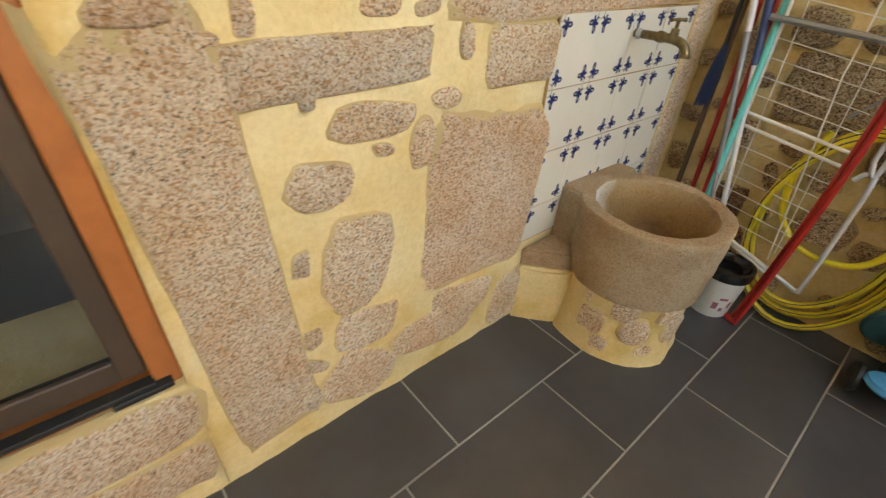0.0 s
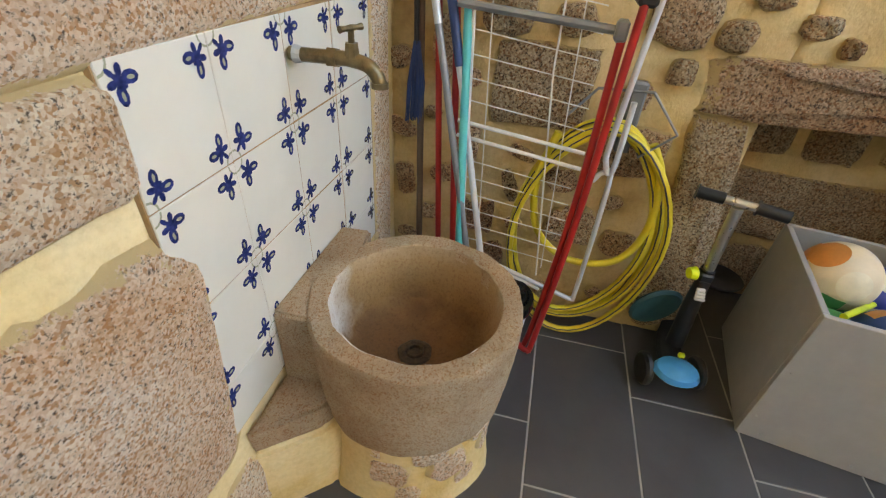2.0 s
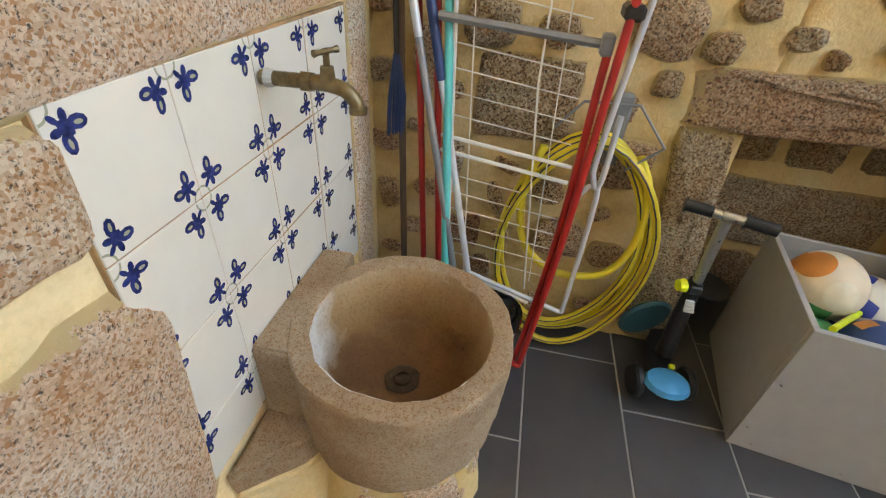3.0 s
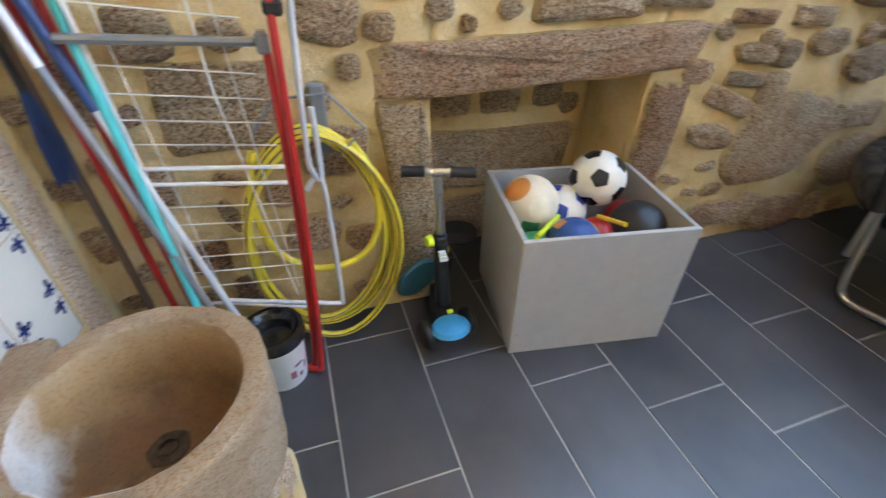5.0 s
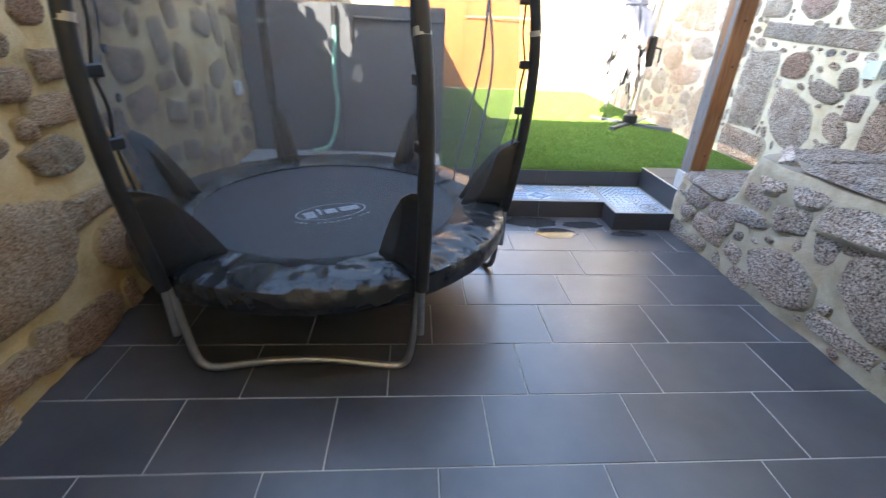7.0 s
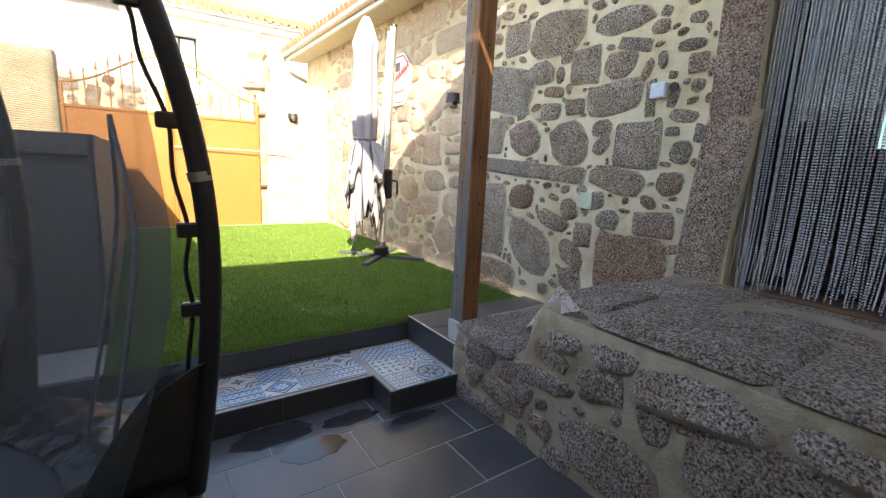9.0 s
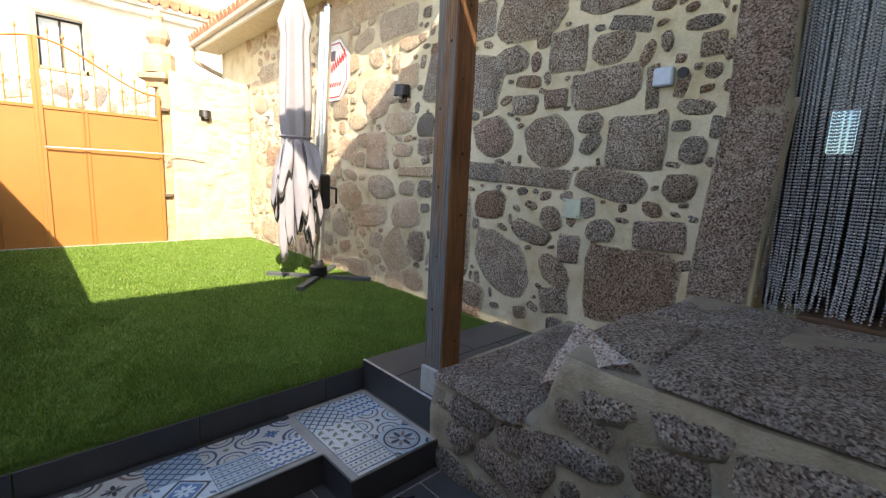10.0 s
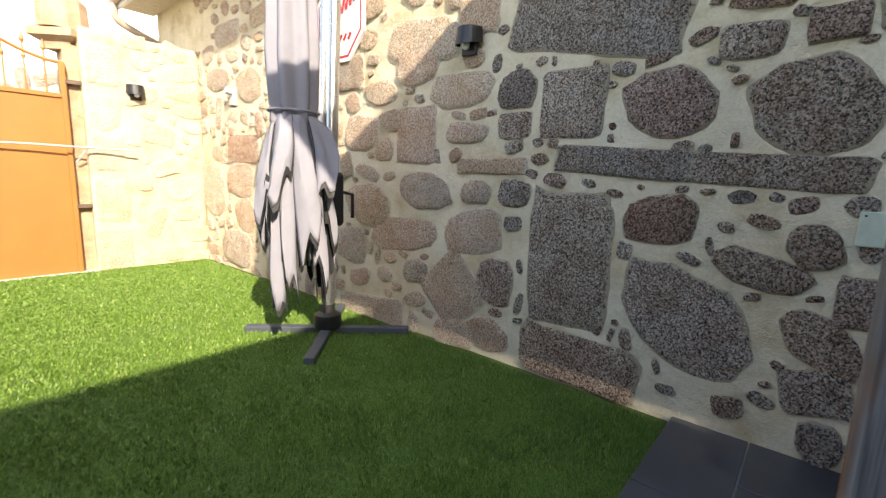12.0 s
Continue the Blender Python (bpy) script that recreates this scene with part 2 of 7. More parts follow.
def add_box(bm, lo, hi, bev=0.0, m=None, seg=1):
    r = bmesh.ops.create_cube(bm, size=1.0)
    vs = r["verts"]
    c = [(a + b) / 2 for a, b in zip(lo, hi)]
    s = [abs(b - a) for a, b in zip(lo, hi)]
    for v in vs:
        v.co = Vector((c[i] + v.co[i] * s[i] for i in range(3)))
    if bev:
        es = list({e for v in vs for e in v.link_edges})
        r = bmesh.ops.bevel(bm, geom=es, offset=bev, segments=seg, affect="EDGES", profile=0.6)
        vs = list({v for f in r["faces"] for v in f.verts} | {v for v in vs if v.is_valid})
    if m is not None:
        bmesh.ops.transform(bm, matrix=m, verts=[v for v in vs if v.is_valid])
    return bm


def box(lo, hi, bev=0.0, m=None, seg=1):
    return add_box(bmesh.new(), lo, hi, bev, m, seg)


def add_tube(bm, pts, rad, n=8, closed=False, caps=True):
    """A tube along points; rad is one radius or one for each point."""
    pts = [Vector(p) for p in pts]
    k = len(pts)
    rads = rad if isinstance(rad, (list, tuple)) else [rad] * k
    rings, up = [], None
    for i, p in enumerate(pts):
        a = pts[(i - 1) % k] if closed or i else p
        c = pts[(i + 1) % k] if closed or i < k - 1 else p
        d = (c - a).normalized()
        if up is None:
            up = d.orthogonal().normalized()
        up = (up - d * up.dot(d)).normalized()
        side = d.cross(up)
        rings.append([bm.verts.new(p + (up * math.cos(2 * math.pi * j / n) + side * math.sin(2 * math.pi * j / n)) * rads[i]) for j in range(n)])
    for i in range(k if closed else k - 1):
        a, c = rings[i], rings[(i + 1) % k]
        for j in range(n):
            bm.faces.new((a[j], a[(j + 1) % n], c[(j + 1) % n], c[j]))
    if caps and not closed:
        bm.faces.new(rings[0][::-1])
        bm.faces.new(rings[-1])
    return bm


def tube(pts, rad, n=8, closed=False):
    return add_tube(bmesh.new(), pts, rad, n, closed)


def smooth_path(pts, per=6):
    """Catmull-Rom through the points."""
    p = [Vector(q) for q in pts]
    p = [2 * p[0] - p[1]] + p + [2 * p[-1] - p[-2]]
    out = []
    for i in range(1, len(p) - 2):
        for s in range(per):
            t = s / per
            out.append(0.5 * (2 * p[i] + (p[i + 1] - p[i - 1]) * t + (2 * p[i - 1] - 5 * p[i] + 4 * p[i + 1] - p[i + 2]) * t * t + (3 * p[i] - p[i - 1] - 3 * p[i + 1] + p[i + 2]) * t ** 3))
    return out + [p[-2]]


def lathe(profile, n=24, centre=(0, 0, 0), wobble=0.0, scale=(1, 1), close=True):
    """Turned shape; profile is (radius, z) from bottom to top."""
    bm = bmesh.new()
    cx, cy, cz = centre
    rings = []
    for r, z in profile:
        ring = []
        for j in range(n):
            a = 2 * math.pi * j / n
            q = r * (1 + wobble * noise.noise((math.cos(a) * 1.7 + cx, math.sin(a) * 1.7 + cy, z * 3)))
            ring.append(bm.verts.new((cx + q * math.cos(a) * scale[0], cy + q * math.sin(a) * scale[1], cz + z)))
        rings.append(ring)
    for a, c in zip(rings, rings[1:]):
        for j in range(n):
            bm.faces.new((a[j], a[(j + 1) % n], c[(j + 1) % n], c[j]))
    if close:
        if profile[0][0] > 1e-4:
            bm.faces.new(rings[0][::-1])
        if profile[-1][0] > 1e-4:
            bm.faces.new(rings[-1])
    bmesh.ops.remove_doubles(bm, verts=bm.verts[:], dist=1e-5)
    return bm


def rough_slab(lo, hi, axis, side, step=0.06, amp=0.012, seed=0.0, freq=3.0):
    """A wall block whose face on one side of an axis is hand-laid and uneven."""
    bm = bmesh.new()
    o = [i for i in range(3) if i != axis]
    na = max(2, int((hi[o[0]] - lo[o[0]]) / step))
    nb = max(2, int((hi[o[1]] - lo[o[1]]) / step))
    face = hi[axis] if side > 0 else lo[axis]
    back = lo[axis] if side > 0 else hi[axis]
    g = []
    for i in range(na + 1):
        row = []
        for j in range(nb + 1):
            p = [0, 0, 0]
            p[o[0]] = lo[o[0]] + (hi[o[0]] - lo[o[0]]) * i / na
            p[o[1]] = lo[o[1]] + (hi[o[1]] - lo[o[1]]) * j / nb
            p[axis] = face
            q = Vector(p) * freq + Vector((seed, seed, seed))
            p[axis] += amp * (noise.noise(q) + 0.5 * noise.noise(q * 2.7)) + 0.006 * noise.noise(Vector(p) * 17) + 0.003 * noise.noise(Vector(p) * 41)
            row.append(bm.verts.new(p))
        g.append(row)
    for i in range(na):
        for j in range(nb):
            f = bm.faces.new((g[i][j], g[i + 1][j], g[i + 1][j + 1], g[i][j + 1]))
            f.smooth = True
    rim = [g[i][0] for i in range(na + 1)] + [g[na][j] for j in range(1, nb + 1)] + [g[i][nb] for i in range(na - 1, -1, -1)] + [g[0][j] for j in range(nb - 1, 0, -1)]
    low = []
    for v in rim:
        p = v.co.copy()
        p[axis] = back
        low.append(bm.verts.new(p))
    k = len(rim)
    for i in range(k):
        bm.faces.new((rim[i], low[i], low[(i + 1) % k], rim[(i + 1) % k]))
    bm.faces.new(low)
    return bm

# ---- setting: levels and planes ----
XE, XW, YN, YS = 2.10, -2.55, 0.80, -9.07      # east, west, north and south wall faces
XP = -1.36                                      # face of the stone platform
Z_STEP, Z_LAWN, Z_LAND, Z_TOP = 0.14, 0.28, 0.31, 0.78
Y_STEP, Y_LAWN = -3.74, -4.15


def joined(*bms):
    out = bmesh.new()
    for bm in bms:
        me = bpy.data.meshes.new("tmp")
        bm.to_mesh(me)
        bm.free()
        out.from_mesh(me)
        bpy.data.meshes.remove(me)
    return out


ground = solid("ground", box((-400, -400, -0.35), (400, 400, -0.06)), plain("far_ground", (0.2, 0.18, 0.15), 0.9), "bare pale earth round the houses", "ground", kind="structure")
floor = solid("floor", box((-2.7, -4.2, -0.049), (XE + 0.6, YN + 0.3, -0.0022)), M_GROUT, "dark slate-grey floor tiles in running bond with pale joints", "floor", kind="structure")
turf = rough_slab((-2.55, YS - 0.2, 0.0), (0.42, Y_LAWN, Z_LAWN), 2, 1, 0.09, 0.006)
for v in turf.verts:
    if v.co.z > 0.1:
        v.co.z += 0.008 * (Y_LAWN - v.co.y)     # the turf rises a little towards the gate
lawn = solid("lawn", turf, M_GREENLAWN, "short green artificial turf, half in sun", "lawn", kind="structure")
kerb = solid("pavement", box((0.42, -4.56, 0.0), (XE, Y_LAWN, Z_LAWN), 0.004), plain("pale_kerb", (0.34, 0.35, 0.36), 0.6), "pale grey tiled ledge before the tank", "ledge", kind="structure")
wall_north = solid("wall_north", joined(
    rough_slab((0.0, YN, -0.05), (XE, YN + 0.45, 3.78), 1, -1, 0.028, 0.006),
    rough_slab((-1.2, YN, -0.05), (-0.001, YN + 0.45, 0.425), 1, -1, 0.03, 0.006),
    rough_slab((-2.7, YN, -0.05), (-1.201, YN + 0.45, 3.78), 1, -1, 0.08, 0.012),
    box((-1.2, YN, 1.95), (-0.001, YN + 0.45, 3.78))), M_MORT_N, "rubble granite wall pointed with wide yellow mortar", "wall", kind="structure")
for v in wall_north.data.vertices:
    if 1.0 < v.co.x < 1.95 and 0.3 < v.co.z < 1.16 and v.co.y < 0.9:
        v.co.y = max(v.co.y, 0.806)             # flat bed behind the glazed tiles
NY0, NY1, NZ = -1.15, -0.30, 0.86              # the niche in the east wall
wall_east = solid("wall_east", joined(
    rough_slab((XE, -10.2, -0.05), (XE + 0.55, NY0, 2.25), 0, -1, 0.035, 0.012, 0.0, 6.0),
    rough_slab((XE, NY1, -0.05), (XE + 0.55, YN + 0.4, 3.78), 0, -1, 0.03, 0.012, 3.0, 7.0),
    rough_slab((XE, NY0, NZ), (XE + 0.55, NY1, 3.78), 0, -1, 0.03, 0.012, 1.0, 7.0),
    rough_slab((XE + 0.36, NY0, -0.05), (XE + 0.55, NY1, NZ), 0, -1, 0.06, 0.02)), M_MORT_E, "rubble granite wall pointed with ochre mortar, with a low niche", "wall", kind="structure")
wall_west = solid("wall_west", joined(
    rough_slab((XW - 0.5, -10.25, -0.05), (XW, -2.6, 3.25), 0, 1, 0.03, 0.007),
    rough_slab((XW - 0.5, -1.55, -0.05), (XW, YN + 0.4, 3.78), 0, 1, 0.08, 0.012),
    box((XW - 0.5, -2.6, 2.72), (XW, -1.55, 3.25)), box((XW - 0.5, -2.6, -0.05), (XW, -1.55, 0.76))), M_MORT_W, "grey granite rubble wall with beige pointing", "wall", kind="structure")
wall_south = solid("wall_south", rough_slab((XW, YS - 0.35, -0.05), (-1.52, YS, 2.58), 1, 1, 0.05, 0.006), M_MORT_S, "sunlit pale stone garden wall beside the gate", "wall", kind="structure")
# added out of view: slab edges placed to cast the lawn and west wall shadows
ceiling = solid("ceiling", joined(box((-0.3, -1.3, 3.78), (XE + 0.6, 1.3, 3.88)), box((-2.55, -3.0, 3.9), (-0.3, 1.3, 4.0))), M_CEIL, "unseen white roof slabs, placed to cast the lawn and wall shadows", "ceiling", kind="structure")

# ---- stone platform before the house door ----


def worn_platform():
    """One uneven mass: a low step, a rise, and the top before the door, with a rounded front edge."""
    bm = bmesh.new()
    ys = [-3.56 + 4.36 * i / 110 for i in range(111)]
    rows = []
    for y in ys:
        t = min(1.0, max(0.0, (y + 3.02 + 0.05 * noise.noise((y * 3, 0, 4))) / 0.13))
        row = []
        for k in range(36):
            if k < 12:
                x, f = XP, k / 12
                lift = None
            else:
                q = (k - 12) / 23
                x, lift = XP - 0.008 - (XP - XW) * q ** 1.2 * 0.995, q
            tt = min(1.0, max(0.0, (y + 3.02 - 0.16 * max(0.0, -(x + 1.9)) * 0.6 + 0.07 * noise.noise((x * 4, y * 2, 4))) / 0.14))
            tt = tt * tt * (3 - 2 * tt)
            top = 0.45 + 0.02 * noise.noise((x * 2, y * 2, 9)) + (Z_TOP - 0.45) * tt
            if lift is None:
                z = -0.05 + (top - 0.03 + 0.05) * f
                x += 0.03 * noise.noise((y * 3.1, z * 3.1, 2)) + 0.012 * noise.noise((y * 9, z * 9, 5)) - 0.02 * max(0, f - 0.8) * 5 * 0.6
            else:
                z = top - 0.03 * math.exp(-lift * 14) + 0.012 * noise.noise((x * 5, y * 5, 1)) + 0.02 * lift
            row.append(bm.verts.new((x, y, z)))
        rows.append(row)
    for a_, c_ in zip(rows, rows[1:]):
        for k in range(35):
            f_ = bm.faces.new((a_[k], c_[k], c_[k + 1], a_[k + 1]))
            f_.smooth = True
    for row in (rows[0], rows[-1]):
        bm.faces.new(row + [bm.verts.new((XW, row[0].co.y, -0.05))])
    return bm


M_MUD = plaster("muddy_joint", (0.25, 0.215, 0.165), (0.31, 0.275, 0.22), (0.17, 0.145, 0.11), 1.0)
platform = solid("stone_platform", worn_platform(), M_MORT_P, "rough granite platform with worn top slabs and muddy pointing", "platform", kind="structure")
platform.data.materials.append(M_MUD)
for p in platform.data.polygons:
    if p.normal.z > 0.25:
        p.material_index = 1
landing = solid("landing", box((XW, Y_LAWN, -0.04), (XP - 0.012, -3.561, Z_LAND - 0.012)), M_GROUT, "tiled landing between turf and stone steps", "landing", kind="structure")

# ---- stones: shared shapes, each placed as a piece of its wall ----
def stone_mesh(name, power, seed, material):
    rnd = random.Random(seed)
    bm = bmesh.new()
    n = 20
    k = rnd.choice((4, 5, 5, 6, 7))
    turn0 = rnd.uniform(0, 6.28)
    corners = [(turn0 + 2 * math.pi * (i + rnd.uniform(-0.28, 0.28)) / k, rnd.uniform(0.98, 1.2)) for i in range(k)]
    cpts = [(q * math.cos(t), q * math.sin(t)) for t, q in corners]
    jig = []
    for j in range(n):
        a = 2 * math.pi * (j + 0.5) / n
        dx, dy = math.cos(a), math.sin(a)
        best = 1.0
        for (x0, y0), (x1, y1) in zip(cpts, cpts[1:] + cpts[:1]):
            den = dx * (y1 - y0) - dy * (x1 - x0)
            if abs(den) > 1e-6:
                r_ = (x0 * (y1 - y0) - y0 * (x1 - x0)) / den
                s_ = (x0 * dy - y0 * dx) / den
                if r_ > 0 and 0 <= s_ <= 1:
                    best = r_
        mixed = 0.5 if power < 4 else 0.2
        jig.append((1 - mixed + mixed * best) * rnd.uniform(0.94, 1.035))
    rings = []
    for s, z in ((1.10, -0.9), (1.0, 0.05), (0.91, 0.72), (0.66, 0.95), (0.3, 1.0)):
        ring = []
        for j in range(n):
            a = 2 * math.pi * (j + 0.5) / n
            c, d = math.cos(a), math.sin(a)
            x = math.copysign(abs(c) ** (2 / power), c)
            y = math.copysign(abs(d) ** (2 / power), d)
            q = 0.5 * s * jig[j]
            ring.append(bm.verts.new((x * q, y * q, z + (rnd.uniform(-0.2, 0.14) if z > 0.5 else rnd.uniform(-0.15, 0.15) if z > 0 else 0))))
        rings.append(ring)
    for a, c in zip(rings, rings[1:]):
        for j in range(n):
            bm.faces.new((a[j], a[(j + 1) % n], c[(j + 1) % n], c[j]))
    bm.faces.new(rings[-1])
    me = finish(name, bm, material)
    me.polygons.foreach_set("use_smooth", [True] * len(me.polygons))
    return me


def stone_set(tag, material):
    return [stone_mesh("stone_" + tag, p, 31 * i + 7, material) for i, p in enumerate((2.2, 2.5, 3.0, 3.6, 4.6, 2.3, 2.8, 6.5, 9.0, 12.0))]


def lay(parent, meshes, rows, frame_m, depth, rnd):
    """Sets stones (u, v, width, height, turn) into a wall; frame_m carries u, v, out into the world."""
    for u, v, w, h, turn in rows:
        big = min(w, h)
        me = meshes[rnd.randrange(8, 10)] if max(w, h) > 3 * big else meshes[rnd.randrange(7, 9) if not 0.55 < h / w < 0.83 else rnd.randrange(5, 7)] if big > 0.26 else meshes[rnd.randrange(3, 8)] if big > 0.12 else meshes[rnd.randrange(0, 7)]
        d = depth * (0.75 + 0.5 * rnd.random()) * (0.6 + min(1.0, big / 0.15) * 0.5)
        ob = new("stone", me)
        ob.parent = parent
        ob.matrix_basis = frame_m @ Matrix.Translation((u, v, 0)) @ Matrix.Rotation(radians(turn), 4, "Z") @ Matrix.Diagonal((w, h, d, 1)) @ Matrix.Rotation(math.pi * rnd.randrange(2), 4, "Z")


def inside(u, v, rows, grow):
    for a, b, w, h, t in rows:
        c, s = math.cos(radians(t)), math.sin(radians(t))
        x, y = (u - a) * c + (v - b) * s, -(u - a) * s + (v - b) * c
        if (abs(x) / (w / 2 + grow)) ** 2.6 + (abs(y) / (h / 2 + grow)) ** 2.6 < 1:
            return True
    return False


def infill(rows, area, count, sizes, rnd, gap=0.012, holes=(), tries=5000):
    """Smaller stones packed between the laid ones."""
    u0, v0, u1, v1 = area
    out, have = [], list(rows)
    for k in range(tries):
        s = sizes[1] + (sizes[0] - sizes[1]) * (k / tries) ** 0.55
        w, h = s * rnd.uniform(0.95, 1.75), s * rnd.uniform(0.6, 0.95)
        if rnd.random() < 0.25:
            w, h = h, w
        u, v = rnd.uniform(u0, u1), rnd.uniform(v0, v1)
        if any(a < u + w / 2 and u - w / 2 < c and b < v + h / 2 and v - h / 2 < d for a, b, c, d in holes):
            continue
        reach = gap + 0.5 * min(w, h)
        near = [r for r in have if abs(r[0] - u) < (r[2] + w) and abs(r[1] - v) < (r[3] + h + r[2])]
        pts = [(u, v), (u - w / 2 + h / 2 if w > h else u, v), (u + w / 2 - h / 2 if w > h else u, v), (u, v - h / 2 + w / 2 if h > w else v), (u, v + h / 2 - w / 2 if h > w else v)]
        if any(inside(p, q, near, reach) for p, q in pts):
            continue
        row = (u, v, w, h, rnd.uniform(-22, 22))
        have.append(row)
        out.append(row)
        if len(out) >= count:
            break
    return out


# centre along the wall, height, width, height of the stone, turn
STONES_W0 = [(-4.65, 2.1, 0.84, 0.38, -11), (-4.74, 1.7, 0.32, 0.32, 0), (-4.31, 1.67, 0.4, 0.28, 0), (-3.83, 1.62, 0.41, 0.33, 0), (-4.04, 1.87, 0.19, 0.12, -4), (-3.8, 1.89, 0.16, 0.11, 1), (-4.5, 1.425, 0.62, 0.125, -4), (-3.93, 1.39, 0.56, 0.12, -3), (-5.2, 1.4, 0.46, 0.08, 0), (-4.71, 0.94, 0.44, 0.69, 0), (-4.29, 1.17, 0.29, 0.2, 10), (-4.16, 0.76, 0.65, 0.38, -28), (-3.91, 1.01, 0.31, 0.13, -15), (-3.76, 1.12, 0.18, 0.16, 0), (-3.7, 0.77, 0.31, 0.17, -31), (-3.69, 0.58, 0.21, 0.17, 13), (-3.61, 0.94, 0.15, 0.18, 0), (-4.64, 0.43, 0.64, 0.27, -3), (-5.42, 1.83, 0.44, 0.19, -2)]
STONES_W1 = [(-5.05, 1.79, 0.21, 0.19, 0), (-5.78, 1.59, 0.33, 0.35, 0), (-5.05, 1.61, 0.19, 0.13, 0), (-6.25, 1.12, 0.53, 0.3, 0), (-5.69, 1.24, 0.49, 0.23, 0), (-5.29, 1.25, 0.2, 0.13, 0), (-5.03, 1.26, 0.19, 0.14, 0), (-5.89, 0.95, 0.61, 0.21, 6), (-5.3, 1.01, 0.4, 0.25, 14), (-5.44, 0.65, 0.4, 0.41, -48), (-5.13, 0.74, 0.23, 0.26, 0), (-5.42, 0.37, 0.32, 0.19, 7), (-5.16, 0.43, 0.31, 0.19, 2), (-6.21, 0.34, 0.7, 0.22, 6), (-5.75, 0.71, 0.21, 0.15, 0), (-3.66, 0.39, 0.15, 0.16, -11), (-6.43, 0.8, 0.34, 0.26, 0), (-5.31, 2.21, 0.27, 0.2, 0)]
STONES_W2 = [(-5.77, 2, 0.34, 0.2, 0), (-6.11, 1.88, 0.34, 0.16, 0), (-5.57, 2.11, 0.26, 0.19, 0), (-6.44, 2.04, 0.32, 0.23, 0), (-6.31, 1.63, 0.35, 0.24, 0), (-6.07, 1.5, 0.17, 0.15, 0), (-5.37, 1.59, 0.29, 0.11, -2), (-5.99, 1.69, 0.27, 0.14, 0), (-8.62, 2.25, 0.6, 0.22, 0), (-9.22, 1.56, 0.64, 0.31, 0), (-8.85, 1.13, 0.73, 0.56, 0), (-8.21, 1.24, 0.55, 0.34, 0), (-8.12, 1.54, 0.65, 0.27, 0), (-9.31, 0.68, 0.49, 0.41, -8), (-9.13, 2.78, 0.75, 0.28, 0), (-9.67, 3, 0.68, 0.24, 0), (-8.38, 2.65, 0.49, 0.2, 0), (-7.96, 2.13, 0.55, 0.3, 0)]
STONES_W3 = [(-8.12, 0.9, 0.48, 0.34, 0), (-8.34, 0.53, 0.65, 0.36, 0), (-4.17, 2.18, 0.3, 0.18, 0), (-3.73, 2.17, 0.27, 0.25, 0), (-3.44, 2.14, 0.24, 0.17, 0), (-3.47, 1.92, 0.41, 0.21, 5), (-3.26, 1.6, 0.33, 0.3, 0), (-3.38, 1.36, 0.43, 0.17, -10), (-2.95, 1.55, 0.12, 0.13, 0), (-2.99, 1.36, 0.16, 0.14, 0), (-3.22, 0.77, 0.56, 0.47, 0), (-3.06, 1.09, 0.29, 0.16, 3), (-3.41, 1.08, 0.17, 0.13, 0), (-2.96, 1.77, 0.17, 0.07, -11), (-3.19, 1.89, 0.06, 0.22, 3), (-3.54, 1.72, 0.15, 0.11, 0), (-3.53, 1.6, 0.16, 0.1, 48), (-4.02, 2.02, 0.19, 0.07, -8)]
STONES_W4 = [(-2.92, 2.07, 0.11, 0.11, 0), (-2.9, 1.94, 0.07, 0.07, 0), (-2.82, 1.86, 0.05, 0.05, 0), (-2.84, 2.03, 0.06, 0.09, 0), (-3.14, 2.12, 0.06, 0.1, 0), (-3.92, 2.28, 0.1, 0.12, 0), (-3.97, 2.14, 0.08, 0.12, 0), (-5.92, 2.97, 0.65, 0.28, 0), (-5.5, 2.7, 0.57, 0.24, 0), (-6.5, 2.92, 0.52, 0.24, 0), (-4.49, 2.5, 0.29, 0.26, 0), (-4.05, 2.46, 0.54, 0.32, 0), (-3.46, 2.42, 0.48, 0.16, 3), (-3.18, 2.32, 0.12, 0.08, 0), (-3.35, 2.25, 0.24, 0.07, -15), (-5.77, 2.17, 0.53, 0.23, 0), (-6.23, 2.46, 0.36, 0.18, 0)]
STONES_W = STONES_W0 + STONES_W1 + STONES_W2 + STONES_W3 + STONES_W4
STONES_N0 = [(0.136, 0.605, 0.20, 1.0, 4), (0.875, 0.605, 0.49, 0.54, -6), (-0.215, 0.335, 0.42, 0.16, -3), (-0.13, 0.16, 0.26, 0.13, -4), (0.43, 1.04, 0.44, 0.1, 1), (0.955, 1.015, 0.27, 0.14, -2), (0.44, 0.56, 0.18, 0.28, -8), (0.5, 0.92, 0.2, 0.07, -3), (0.36, 0.8, 0.14, 0.1, -11), (0.63, 0.84, 0.07, 0.12, -17), (0.7, 0.94, 0.09, 0.04, 0), (0.45, 0.33, 0.18, 0.13, -10), (0.82, 0.24, 0.26, 0.13, -10), (0.71, 0.17, 0.34, 0.14, -6), (0.42, 0.15, 0.24, 0.18, -27), (0.26, 0.16, 0.05, 0.09, 0), (0.29, 0.62, 0.03, 0.06, -7), (0.52, 0.85, 0.05, 0.02, -13)]
